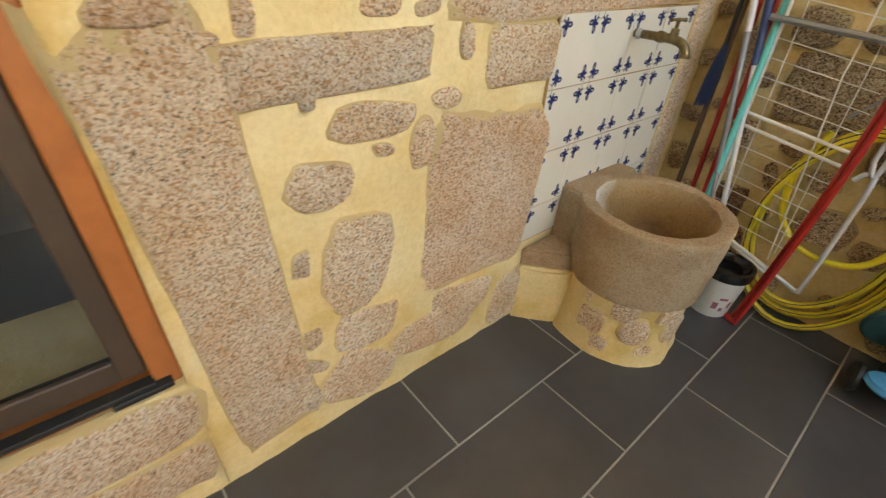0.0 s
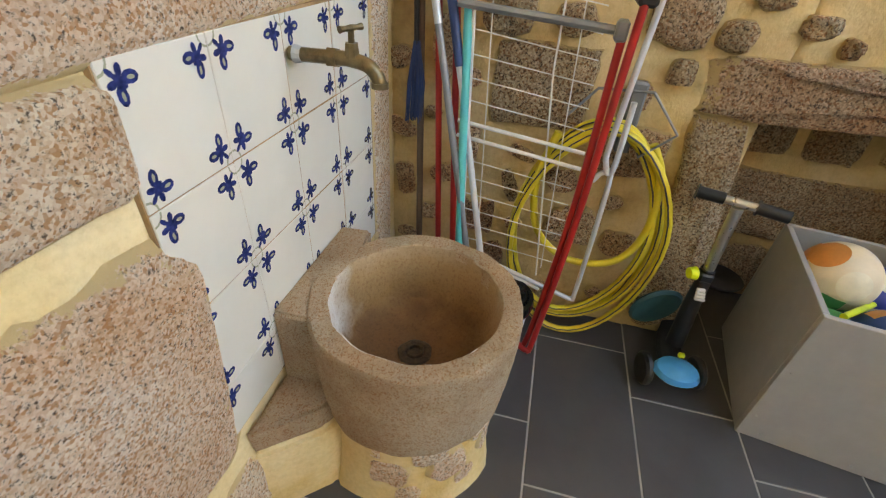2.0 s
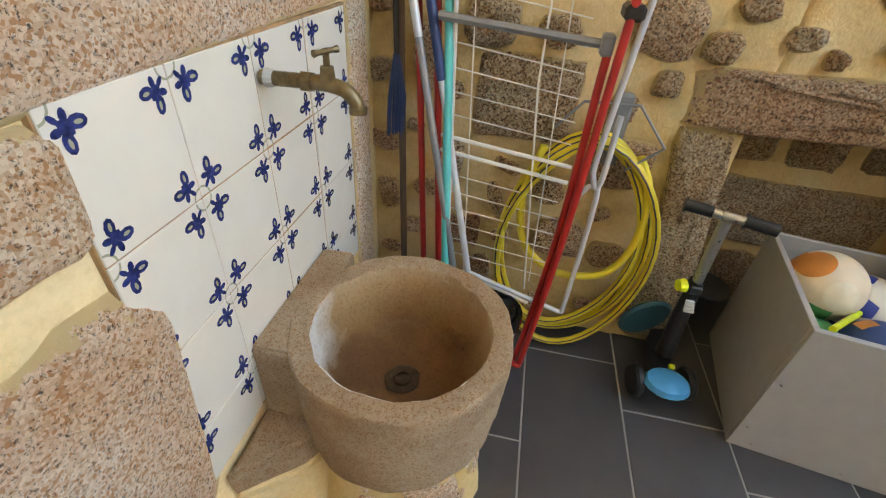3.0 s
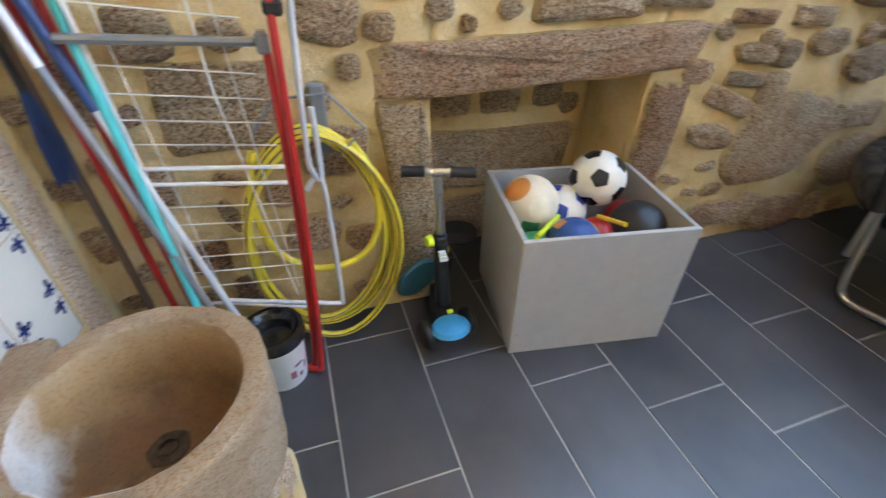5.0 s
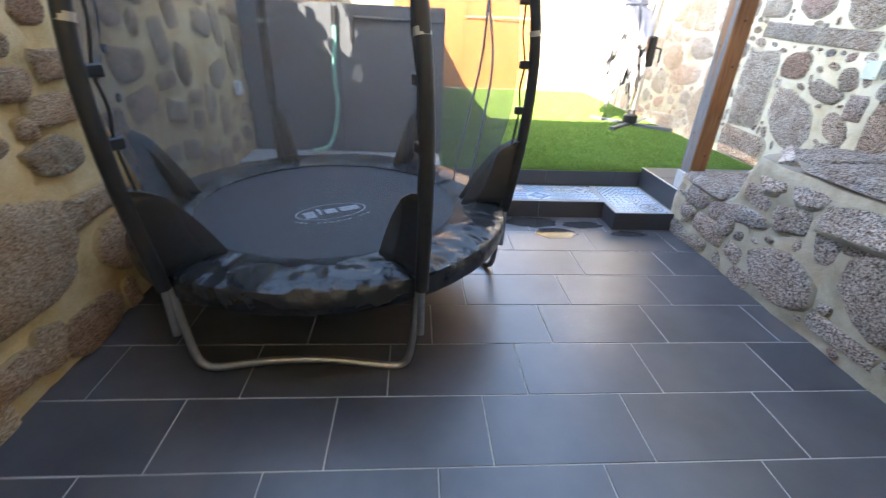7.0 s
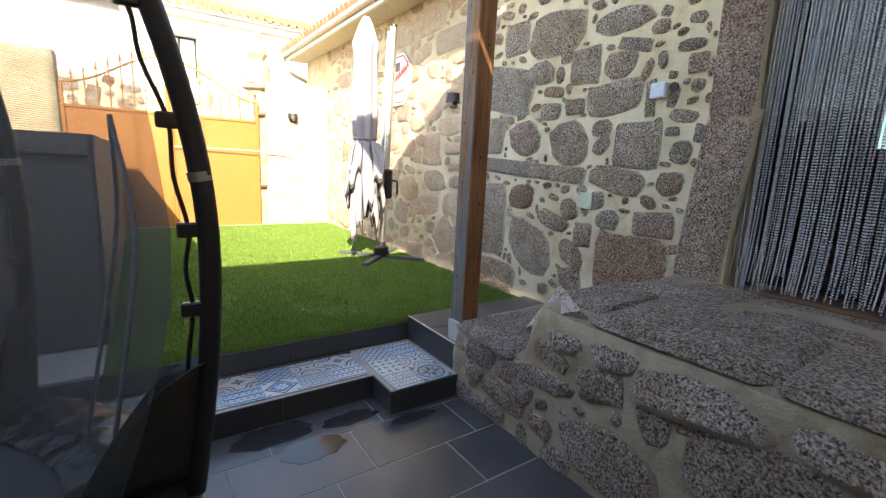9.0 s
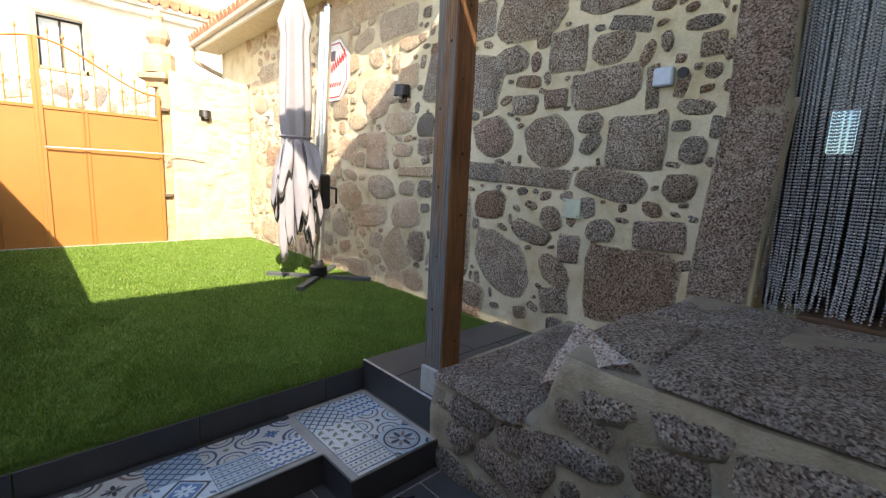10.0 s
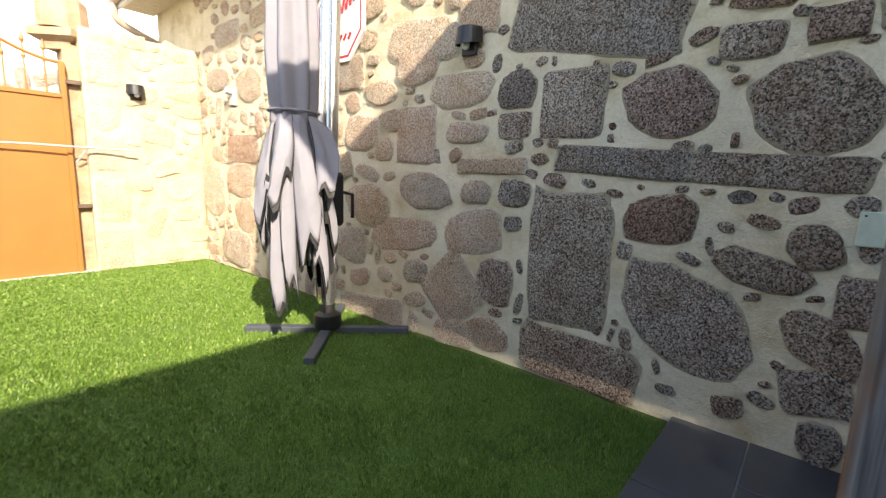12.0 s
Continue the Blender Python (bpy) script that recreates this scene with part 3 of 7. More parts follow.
STONES_N1 = [(0.29, 0.38, 0.04, 0.06, 0), (0.28, 0.28, 0.08, 0.03, -36), (1.29, 0.09, 0.26, 0.34, 0), (1.06, 0.13, 0.18, 0.23, 0), (0.26, 1.13, 0.03, 0.05, 0), (0.2, 1.1, 0.03, 0.01, 0), (0.14, 1.11, 0.03, 0.01, -4), (0.11, 1.14, 0.1, 0.03, 3), (0.52, 1.14, 0.08, 0.03, -2), (0.75, 1.06, 0.03, 0.07, 7), (0.35, 0.98, 0.02, 0.02, 0), (0.99, 1.14, 0.2, 0.03, -3)]
STONES_N = STONES_N0 + STONES_N1
STONES_E0 = [(-0.76, 0.94, 1.16, 0.12, 1), (-1.25, 0.58, 0.18, 0.48, 20), (-0.27, 0.55, 0.23, 0.65, -82), (-0.84, 1.11, 0.38, 0.1, -1), (-0.33, 1.1, 0.08, 0.05, 0), (-0.15, 1.06, 0.08, 0.07, 0), (-0.2, 1.16, 0.1, 0.06, 0), (-1.17, 1.12, 0.3, 0.07, 3), (-1.55, 1.04, 0.2, 0.04, 4), (-1.86, 1.03, 0.2, 0.06, 4), (-1.63, 0.91, 0.22, 0.07, 6), (-1.55, 0.58, 0.31, 0.1, 12), (-1.97, 0.53, 0.56, 0.42, 0), (-2.4, 0.59, 0.35, 0.12, 0), (-1.63, 0.81, 0.19, 0.05, 8), (-1.79, 0.76, 0.12, 0.12, 0), (-2.01, 0.93, 0.22, 0.1, 0), (-2.31, 0.83, 0.32, 0.15, 0)]
STONES_E1 = [(-2.38, 1, 0.26, 0.11, 0), (-2.57, 0.34, 0.47, 0.28, 0), (-2.2, 0.09, 0.36, 0.2, 2), (-1.74, 0.16, 0.29, 0.12, 2), (0.45, 1.07, 0.14, 0.12, 0), (0.26, 1.06, 0.12, 0.08, 0), (0.32, 0.87, 0.29, 0.24, 0), (0.02, 0.71, 0.2, 0.15, 2), (-0.01, 1.09, 0.16, 0.14, 0), (-0.05, 0.96, 0.06, 0.06, 0), (-0.42, 1.06, 0.04, 0.04, 0), (0.53, 0.66, 0.08, 0.12, 0), (-0.24, 0.15, 0.18, 0.2, -30), (0.63, 0.95, 0.07, 0.19, -3), (0.47, 0.39, 0.12, 0.12, 0), (0.13, 0.41, 0.17, 0.14, 0), (0.2, 0.58, 0.11, 0.08, 0), (-0.04, 0.37, 0.11, 0.09, 0)]
STONES_E2 = [(-1.45, 1.23, 0.13, 0.08, 0), (-1.57, 1.16, 0.19, 0.1, 0), (-1.73, 1.22, 0.16, 0.08, 0), (-1.97, 1.19, 0.26, 0.11, 0), (-1.68, 0.96, 0.12, 0.06, 0), (-1.79, 0.9, 0.11, 0.1, 0), (-1.43, 1, 0.08, 0.05, 32), (-2.18, 1.11, 0.25, 0.11, 0), (-1.59, 0.72, 0.27, 0.07, 20), (-2.23, 0.95, 0.1, 0.08, 0), (-2.43, 1.16, 0.16, 0.11, 0), (-1.95, 0.15, 0.13, 0.18, 17), (-1.63, 0.04, 0.17, 0.17, 2)]
STONES_E = STONES_E0 + STONES_E1 + STONES_E2
STONES_P0 = [(-2.46, 0.2, 0.51, 0.3, 9), (-1.86, 0.4, 0.64, 0.4, 6), (-1.76, 0.77, 0.19, 0.15, 13), (-2.16, 0.73, 0.31, 0.2, 7), (-3.1, 0.2, 0.32, 0.13, -5), (-2.71, 0.04, 0.17, 0.12, -2), (-2.99, 0.37, 0.34, 0.11, 15), (-2.52, 0.51, 0.24, 0.14, 15), (-2.02, 0.12, 0.37, 0.09, 1), (-1.62, 0.07, 0.27, 0.14, -5), (-2.98, 0.58, 0.36, 0.18, 17), (-2.79, 0.41, 0.28, 0.1, 4), (-2.96, 0.28, 0.14, 0.15, -10), (-2.67, 0.6, 0.11, 0.07, 0), (-3.31, 0.35, 0.25, 0.13, 0), (-2.34, 0.6, 0.08, 0.08, 0), (-1.96, 0.69, 0.13, 0.11, 18), (-2.11, 0.54, 0.18, 0.06, 27)]
STONES_P1 = [(-2.58, 0.73, 0.29, 0.11, 14)]
STONES_P = STONES_P0 + STONES_P1

# ---- laying the stones ----
F_W = Matrix(((0, 0, 1, XW), (1, 0, 0, 0), (0, 1, 0, 0), (0, 0, 0, 1)))
F_P = Matrix(((0, 0, 1, XP), (1, 0, 0, 0), (0, 1, 0, 0), (0, 0, 0, 1)))
F_E = Matrix(((0, 0, -1, XE), (-1, 0, 0, 0), (0, 1, 0, 0), (0, 0, 0, 1)))
F_NB = Matrix(((0, 0, -1, XE + 0.36), (-1, 0, 0, 0), (0, 1, 0, 0), (0, 0, 0, 1)))
F_N = Matrix(((1, 0, 0, 0), (0, 0, -1, YN), (0, 1, 0, 0), (0, 0, 0, 1)))
F_S = Matrix(((-1, 0, 0, 0), (0, 0, 1, YS), (0, 1, 0, 0), (0, 0, 0, 1)))
F_T = Matrix(((1, 0, 0, 0), (0, 1, 0, 0), (0, 0, 1, Z_TOP), (0, 0, 0, 1)))
rnd = random.Random(11)
SET_W, SET_E, SET_N, SET_P, SET_S = stone_set("grey", M_GRAN_W), stone_set("brown", M_GRAN_E), stone_set("warm", M_GRAN_N), stone_set("step", M_GRAN_P), stone_set("pale", M_GRAN_S)
SET_F = stone_set("sun_pale", M_GRAN_F)
# west wall, with the upright jamb stone beside the door
jamb = [(-2.725, 1.25, 0.26, 0.99, -4), (-2.715, 2.21, 0.22, 0.97, 2)]
rows = STONES_W + jamb
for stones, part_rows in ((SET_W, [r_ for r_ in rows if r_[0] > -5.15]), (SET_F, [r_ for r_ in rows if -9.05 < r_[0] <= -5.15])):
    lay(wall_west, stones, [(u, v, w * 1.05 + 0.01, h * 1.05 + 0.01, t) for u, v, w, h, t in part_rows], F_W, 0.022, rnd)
lay(wall_west, SET_W, infill(rows, (-5.2, 0.4, -2.62, 2.9), 200, (0.035, 0.13), rnd, 0.009, [(-3.55, 0, -2.6, 0.8)], 3500), F_W, 0.017, rnd)
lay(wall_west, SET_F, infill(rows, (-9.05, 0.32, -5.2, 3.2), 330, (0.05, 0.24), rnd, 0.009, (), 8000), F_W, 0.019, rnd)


def flip(rows):
    return [(-u, v, w, h, -t) for u, v, w, h, t in rows]


# east wall: the lintel and jambs of the niche, then the courses
lintel = [(-0.755, 0.945, 1.2, 0.15, -1), (-1.235, 0.5, 0.16, 0.66, 3), (-0.245, 0.47, 0.15, 0.78, -8)]
rows_e = lintel + STONES_E[3:]
lay(wall_east, SET_E, flip([(u, v, w * 1.06 + 0.01, h * 1.06 + 0.01, t) for u, v, w, h, t in rows_e]), F_E, 0.034, rnd)
niche = [(NY0, 0, NY1, NZ)]
more = infill(rows_e, (-1.9, 0.05, 0.78, 1.5), 60, (0.035, 0.11), rnd, 0.03, niche, 1500)
lay(wall_east, SET_E, flip(more), F_E, 0.026, rnd)
more = infill(rows_e + more, (-6.5, 0.06, -1.35, 2.4), 190, (0.05, 0.21), rnd, 0.018, niche, 5000)
lay(wall_east, SET_E, flip(more), F_E, 0.026, rnd)
lay(wall_east, SET_E, flip([(-0.72, 0.44, 0.78, 0.3, 2), (-0.95, 0.73, 0.15, 0.16, 0), (-0.5, 0.72, 0.17, 0.15, 0), (-0.62, 0.14, 0.5, 0.26, 0), (-1.06, 0.66, 0.09, 0.1, 0), (-0.72, 0.72, 0.2, 0.17, 0), (-1.0, 0.13, 0.22, 0.24, 0), (-0.36, 0.68, 0.08, 0.1, 0)]), F_NB, 0.03, rnd)
# north wall
panel = [(1.07, 0.36, 1.90, 1.12), (-1.2, 0.43, 0.0, 1.95), (1.15, 0, 1.7, 0.6)]
rows_n = [r for r in STONES_N if not (1.02 < r[0] < 1.95 and r[1] > 0.4)] + [(1.38, 1.215, 1.3, 0.2, 1), (1.965, 0.72, 0.11, 1.1, 0)]
lay(wall_north, SET_N, [(u, v, w * 1.06 + 0.012, h * 1.06 + 0.012, t) for u, v, w, h, t in rows_n], F_N, 0.015, rnd)
lay(wall_north, SET_N, infill(rows_n, (0.3, 0.03, 2.05, 1.6), 26, (0.02, 0.07), rnd, 0.03, panel, 700), F_N, 0.014, rnd)
# platform front, and the slabs that make its top and steps
FRONT_P = [r_ for r_ in STONES_P if r_[1] < 0.56]
lay(platform, SET_P, [(u, v, w * 1.06, h * 1.06, t) for u, v, w, h, t in FRONT_P], F_P, 0.024, rnd)
lay(platform, SET_P, infill(FRONT_P, (-3.5, 0.04, -0.2, 0.60), 170, (0.035, 0.26), rnd, 0.006, [(-3.56, 0.42, -2.93, 0.8)], 2500), F_P, 0.022, rnd)
slabs = [(-1.71, -2.28, 0.60, 0.66, 3), (-2.28, -2.62, 0.50, 0.50, -4), (-2.28, -2.08, 0.50, 0.52, 0), (-1.71, -1.58, 0.60, 0.68, 3), (-2.29, -1.48, 0.48, 0.62, 0), (-1.72, -0.85, 0.60, 0.70, 0), (-2.28, -0.75, 0.50, 0.74, 0), (-1.74, -2.77, 0.50, 0.28, 0)]
SET_T = [stone_mesh("slab", p, 91 + 13 * i, M_GRAN_T) for i, p in enumerate((7.0, 9.0, 12.0, 10.0, 14.0))]
lay(platform, SET_T * 2, [(u, v, w * 1.05, h * 1.05, t) for u, v, w, h, t in slabs], Matrix.Translation((0, 0, 0.008)) @ F_T, 0.02, rnd)
lay(platform, SET_T * 2, [(-2.14, -3.29, 0.84, 0.54, 2), (-1.54, -3.30, 0.40, 0.50, -3)], Matrix.Translation((0, 0, 0.455 - Z_TOP)) @ F_T, 0.024, rnd)
F_R = Matrix(((0, -0.5, 0.866, XP - 0.035), (1, 0, 0, 0), (0, 0.866, 0.5, Z_TOP - 0.085), (0, 0, 0, 1)))
edge_stones = [(-2.73, -0.03, 0.24, 0.19, 3), (-2.47, -0.01, 0.25, 0.19, -5), (-2.14, -0.03, 0.46, 0.25, 6), (-1.70, -0.02, 0.34, 0.22, -4), (-1.29, -0.02, 0.40, 0.24, 3), (-0.86, -0.02, 0.36, 0.22, -3), (-0.42, -0.02, 0.38, 0.24, 2)]
lay(platform, SET_P, edge_stones, F_R, 0.024, rnd)


def broken_corner(a, c, d):
    """A stone with one broken, uneven face between three corners."""
    bm, k = bmesh.new(), 9
    a, c, d = Vector(a), Vector(c), Vector(d)
    out = (c - a).cross(d - a).normalized()
    if out.x < 0:
        out = -out
    rows = []
    for i_ in range(k + 1):
        row = []
        for j_ in range(k + 1 - i_):
            p = a + (c - a) * (i_ / k) + (d - a) * (j_ / k)
            rim = min(i_, j_, k - i_ - j_) / 3.0
            p += out * (0.014 * min(1.0, rim) + 0.012 * noise.noise(p * 14))
            row.append(bm.verts.new(p))
        rows.append(row)
    for i_ in range(k):
        for j_ in range(k - i_):
            bm.faces.new((rows[i_][j_], rows[i_ + 1][j_], rows[i_][j_ + 1]))
            if j_ < k - i_ - 1:
                bm.faces.new((rows[i_ + 1][j_], rows[i_ + 1][j_ + 1], rows[i_][j_ + 1]))
    ext = bmesh.ops.extrude_face_region(bm, geom=bm.faces[:])
    for v in ext["geom"]:
        if isinstance(v, bmesh.types.BMVert):
            v.co -= out * 0.09
    return bm


part("stone", broken_corner((-1.375, -2.995, 0.61), (-1.61, -2.985, 0.81), (-1.375, -2.67, 0.805)), M_GRAN_Q, platform, "broken granite face, paler than the slabs")
# south wall: large squared blocks
rows_s = [(1.68, 0.5, 0.3, 0.45, 0), (1.69, 1.0, 0.3, 0.45, 0), (1.68, 1.45, 0.28, 0.36, 0), (1.68, 1.85, 0.26, 0.36, 0), (1.68, 2.28, 0.28, 0.4, 0)]
lay(wall_south, SET_S, rows_s, F_S, 0.016, rnd)
lay(wall_south, SET_S, infill(rows_s, (1.87, 0.3, 2.53, 2.55), 60, (0.07, 0.26), rnd, 0.018, (), 1500), F_S, 0.014, rnd)

# ---- floor tiles ----
TX, TY = 0.5896, 0.3300


def tile_piece(name, parent, x0, y0, x1, y1, z, material, cache={}, thick=0.012):
    key = (round(x1 - x0, 3), round(y1 - y0, 3), material.name, thick)
    if key not in cache:
        cache[key] = finish(name, box((0, 0, 0), (key[0], key[1], thick), 0.0015), material)
    ob = new(name, cache[key])
    ob.parent = parent
    ob.matrix_basis = Matrix.Translation((x0, y0, z - thick))


G = 0.0028
for k in range(-3, 13):
    yb = 0.166 - TY * (k + 1)
    lo_y, hi_y = max(yb + G, -4.0), min(yb + TY - G, YN + 0.05)
    if hi_y - lo_y < 0.02:
        continue
    x = 1.940 - 0.198 * k
    while x > -2.3:
        x -= TX
    while x < XE + 0.3:
        lo_x, hi_x = max(x + G, XP - 0.1), min(x + TX - G, XE + 0.4 if NY0 - 0.3 < yb < NY1 else XE + 0.05)
        if hi_x - lo_x > 0.02:
            tile_piece("floor_tile", floor, lo_x, lo_y, hi_x, hi_y, 0.0, M_TILE)
        x += TX
for i, (x0, x1) in enumerate(((-2.55, -2.2), (-2.193, -1.62), (-1.613, XP - 0.012))):
    tile_piece("floor_tile", landing, x0, -3.86, x1, -3.562, Z_LAND, M_TILE)
for x0, x1 in ((-2.55, -1.99), (-1.983, XP - 0.012)):
    tile_piece("floor_tile", landing, x0, Y_LAWN, x1, -3.867, Z_LAND, M_TILE)

# ---- more materials ----
M_GLAZE = plain("white_glaze", (0.68, 0.655, 0.59), 0.16, 0, 0.03, 8, 0.02)
M_BLUE_PAINT = plain("cobalt_glaze", (0.022, 0.035, 0.14), 0.2, 0, 0.6, 90)
M_OLIVE = plain("olive_glaze", (0.33, 0.34, 0.25), 0.25)
M_BRASS = plain("old_brass", (0.20, 0.15, 0.085), 0.42, 0.85, 0.35, 40, 0.2)
M_TERRA = plain("window_frame_paint", (0.42, 0.135, 0.045), 0.45, 0, 0.15, 12)
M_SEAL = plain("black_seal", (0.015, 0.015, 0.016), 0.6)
M_YELLOW = plain("yellow_hose_pvc", (0.68, 0.54, 0.05), 0.38, 0, 0.12, 20)
M_NAVY = plain("dark_stripe", (0.03, 0.03, 0.06), 0.4)
M_RED = plain("red_enamel", (0.42, 0.02, 0.02), 0.35, 0, 0.15)
M_TEAL = plain("turquoise_plastic", (0.06, 0.52, 0.52), 0.4, 0, 0.06)
M_BLUE = plain("blue_plastic", (0.03, 0.30, 0.62), 0.42, 0, 0.1)
M_DEEPBLUE = plain("navy_plastic", (0.02, 0.05, 0.16), 0.45)
M_DARKTEAL = plain("dark_teal_plastic", (0.02, 0.085, 0.10), 0.5)
M_GREYTUBE = plain("grey_tube", (0.24, 0.25, 0.27), 0.4, 0.4)
M_LIGHTTUBE = plain("pale_tube", (0.62, 0.64, 0.68), 0.35, 0.2, 0.08)
M_WIRE = plain("white_coated_wire", (0.72, 0.71, 0.69), 0.4, 0, 0.08)
M_BROWN = plain("brown_broom_handle", (0.12, 0.075, 0.05), 0.6)
M_ALU = plain("brushed_aluminium", (0.68, 0.68, 0.68), 0.3, 1.0, 0.06, 40)
M_LIME = plain("lime_plastic", (0.62, 0.75, 0.03), 0.4)
M_YBALL = plain("yellow_plastic", (0.75, 0.55, 0.04), 0.4)
M_LEATHER_W = plain("white_ball_skin", (0.72, 0.70, 0.63), 0.4, 0, 0.1, 14, 0.1)
M_ORANGE_SKIN = plain("orange_ball_skin", (0.62, 0.24, 0.07), 0.45, 0, 0.2, 10)
M_GREEN_SKIN = plain("green_ball_skin", (0.06, 0.32, 0.12), 0.45)
M_CANVAS = plain("off_white_canvas", (0.235, 0.23, 0.26), 0.85, 0, 0.06, 9, 0.15)
M_CONC = plain("pale_concrete", (0.42, 0.43, 0.42), 0.85, 0, 0.12, 20, 0.2)
M_ROOF = plain("terracotta_tile", (0.48, 0.21, 0.12), 0.8, 0, 0.35, 6, 0.2)
M_SILVER = plain("silver_bead", (0.66, 0.67, 0.70), 0.25, 0.55, 0.1, 60)
# indoor shade put into the wall colour of the added rooms
M_DARK = plain("room_shade", (0.06, 0.055, 0.05), 0.9)
M_PRINT = plain("grey_print", (0.30, 0.34, 0.38), 0.6)
M_MAT = plain("jumping_mat", (0.036, 0.045, 0.058), 0.72, 0, 0.15, 30, 0.1)
M_GREENHOSE = plain("pale_green_hose", (0.22, 0.52, 0.42), 0.4)
M_SIGN = plain("sign_enamel", (0.72, 0.73, 0.75), 0.4)

M_GLASS, n, l, b = mat("window_glass")
b.inputs["Base Color"].default_value = (0.85, 0.9, 0.9, 1)
b.inputs["Transmission Weight"].default_value, b.inputs["Roughness"].default_value, b.inputs["IOR"].default_value = 1.0, 0.02, 1.45
M_NET, n, l, b = mat("safety_net")
b.inputs["Base Color"].default_value, b.inputs["Roughness"].default_value = (0.10, 0.112, 0.13, 1), 0.7
wv = n.new("ShaderNodeTexWave")
wv.bands_direction = "Z"
wv.inputs["Scale"].default_value = 95
l.new(pos(n, l), wv.inputs["Vector"])
mr = n.new("ShaderNodeMapRange")
mr.inputs["To Min"].default_value, mr.inputs["To Max"].default_value = 0.25, 0.6
l.new(wv.outputs["Fac"], mr.inputs["Value"])
l.new(mr.outputs[0], b.inputs["Alpha"])


def disc(cx, cy, rx, ry, turn, z, n=9):
    """A thin raised oval, as (x, y) in a plane."""
    c, s = math.cos(turn), math.sin(turn)
    return [(cx + rx * math.cos(2 * math.pi * i / n) * c - ry * math.sin(2 * math.pi * i / n) * s, cy + rx * math.cos(2 * math.pi * i / n) * s + ry * math.sin(2 * math.pi * i / n) * c, z) for i in range(n)]


def add_poly(bm, pts, m=None, thick=0.0):
    vs = [bm.verts.new(m @ Vector(p) if m else p) for p in pts]
    f = bm.faces.new(vs)
    if thick:
        r = bmesh.ops.extrude_face_region(bm, geom=[f])
        d = (m.to_3x3() @ Vector((0, 0, thick))) if m else Vector((0, 0, thick))
        for v in r["geom"]:
            if isinstance(v, bmesh.types.BMVert):
                v.co += d


# ---- glazed tile panel over the basin ----
def flower_corner(bm, x, y, sx, sy, z):
    """A three-leaved sprig on curled stems, from a tile's corner towards its middle."""
    for a, d, rx, ry, turn in ((45, 0.040, 0.0125, 0.0068, 0), (30, 0.0515, 0.0135, 0.0088, -40), (60, 0.0515, 0.0135, 0.0088, 40), (27, 0.034, 0.0085, 0.0052, 55), (63, 0.034, 0.0085, 0.0052, -55), (45, 0.024, 0.008, 0.004, 0)):
        t, q = math.radians(a), math.radians(45 + turn)
        add_poly(bm, disc(x + sx * d * math.cos(t), y + sy * d * math.sin(t), rx, ry, math.atan2(sy * math.sin(q), sx * math.cos(q)), z))


def ring_corner(bm, x, y, sx, sy, z):
    """A quarter of the pale olive lozenge round the joint, and the light heart of each leaf."""
    for i in range(4):
        a0, a1 = math.radians(90 * i / 4), math.radians(90 * (i + 1) / 4)
        add_poly(bm, [(x + sx * r * math.cos(a), y + sy * r * math.sin(a), z) for r, a in ((0.016, a0), (0.0195, a0), (0.0195, a1), (0.016, a1))])
    for a, turn in ((30, -40), (60, 40)):
        t, q = math.radians(a), math.radians(45 + turn)
        add_poly(bm, disc(x + sx * 0.0525 * math.cos(t), y + sy * 0.0525 * math.sin(t), 0.0062, 0.0028, math.atan2(sy * math.sin(q), sx * math.cos(q)), z + 0.0004))


def tile_meshes(w, h, corners):
    body = finish("wall_tile", box((0, 0, -0.012), (w, h, 0), 0.0012), M_GLAZE)
    bm, bm2 = bmesh.new(), bmesh.new()
    for cx, cy in corners:
        flower_corner(bm, 0 if cx < 0 else w, 0 if cy < 0 else h, -cx, -cy, 0.0006)
        ring_corner(bm2, 0 if cx < 0 else w, 0 if cy < 0 else h, -cx, -cy, 0.0005)
    return body, finish("painted_flower", bm, M_BLUE_PAINT), finish("painted_ring", bm2, M_OLIVE)


full = tile_meshes(0.1972, 0.1972, ((-1, -1), (-1, 1), (1, -1), (1, 1)))
low = tile_meshes(0.1972, 0.133, ((-1, 1), (1, 1)))
solid("tile_bedding", box((1.082, 0.7968, 0.365), (1.892, 0.83, 1.108)), plain("brown_joint", (0.34, 0.20, 0.10), 0.9, 0, 0.5, 14), "thin ochre bedding behind the glazed wall tiles", "wall", kind="structure")
for row in range(4):
    z0 = (0.905, 0.705, 0.505, 0.37)[row]
    for col in range(4):
        cut = 0.014 if col == 0 else 0.0
        fm = Matrix((((0.1972 - cut + (0.015 if col == 3 else 0)) / 0.1972, 0, 0, 1.0705 + cut + 0.2 * col), (0, 0, -1, 0.795 + 0.0012 * ((row * 3 + col) % 3 - 1)), (0, 1, 0, z0), (0, 0, 0, 1)))
        kit = low if row == 3 else full
        ob = new("wall_tile", kit[0])
        ob.parent, ob.matrix_basis = wall_north, fm
        for nm, me in (("painted_flower", kit[1]), ("painted_ring", kit[2])):
            ch = new(nm, me)
            ch.parent = ob

# ---- stone wash basin ----
BX, BY = 1.42, 0.51
basin = thing("wash_basin", (BX, BY, 0.0), "old tan granite wash basin, rough rim, on a pointed stone pedestal", "basin")
def hand_cut(bm, amp=0.0035):
    for v in bm.verts:
        q = v.co * 22
        v.co += Vector((noise.noise(q), noise.noise(q + Vector((7, 1, 3))), noise.noise(q + Vector((2, 9, 5))))) * amp
    return bm


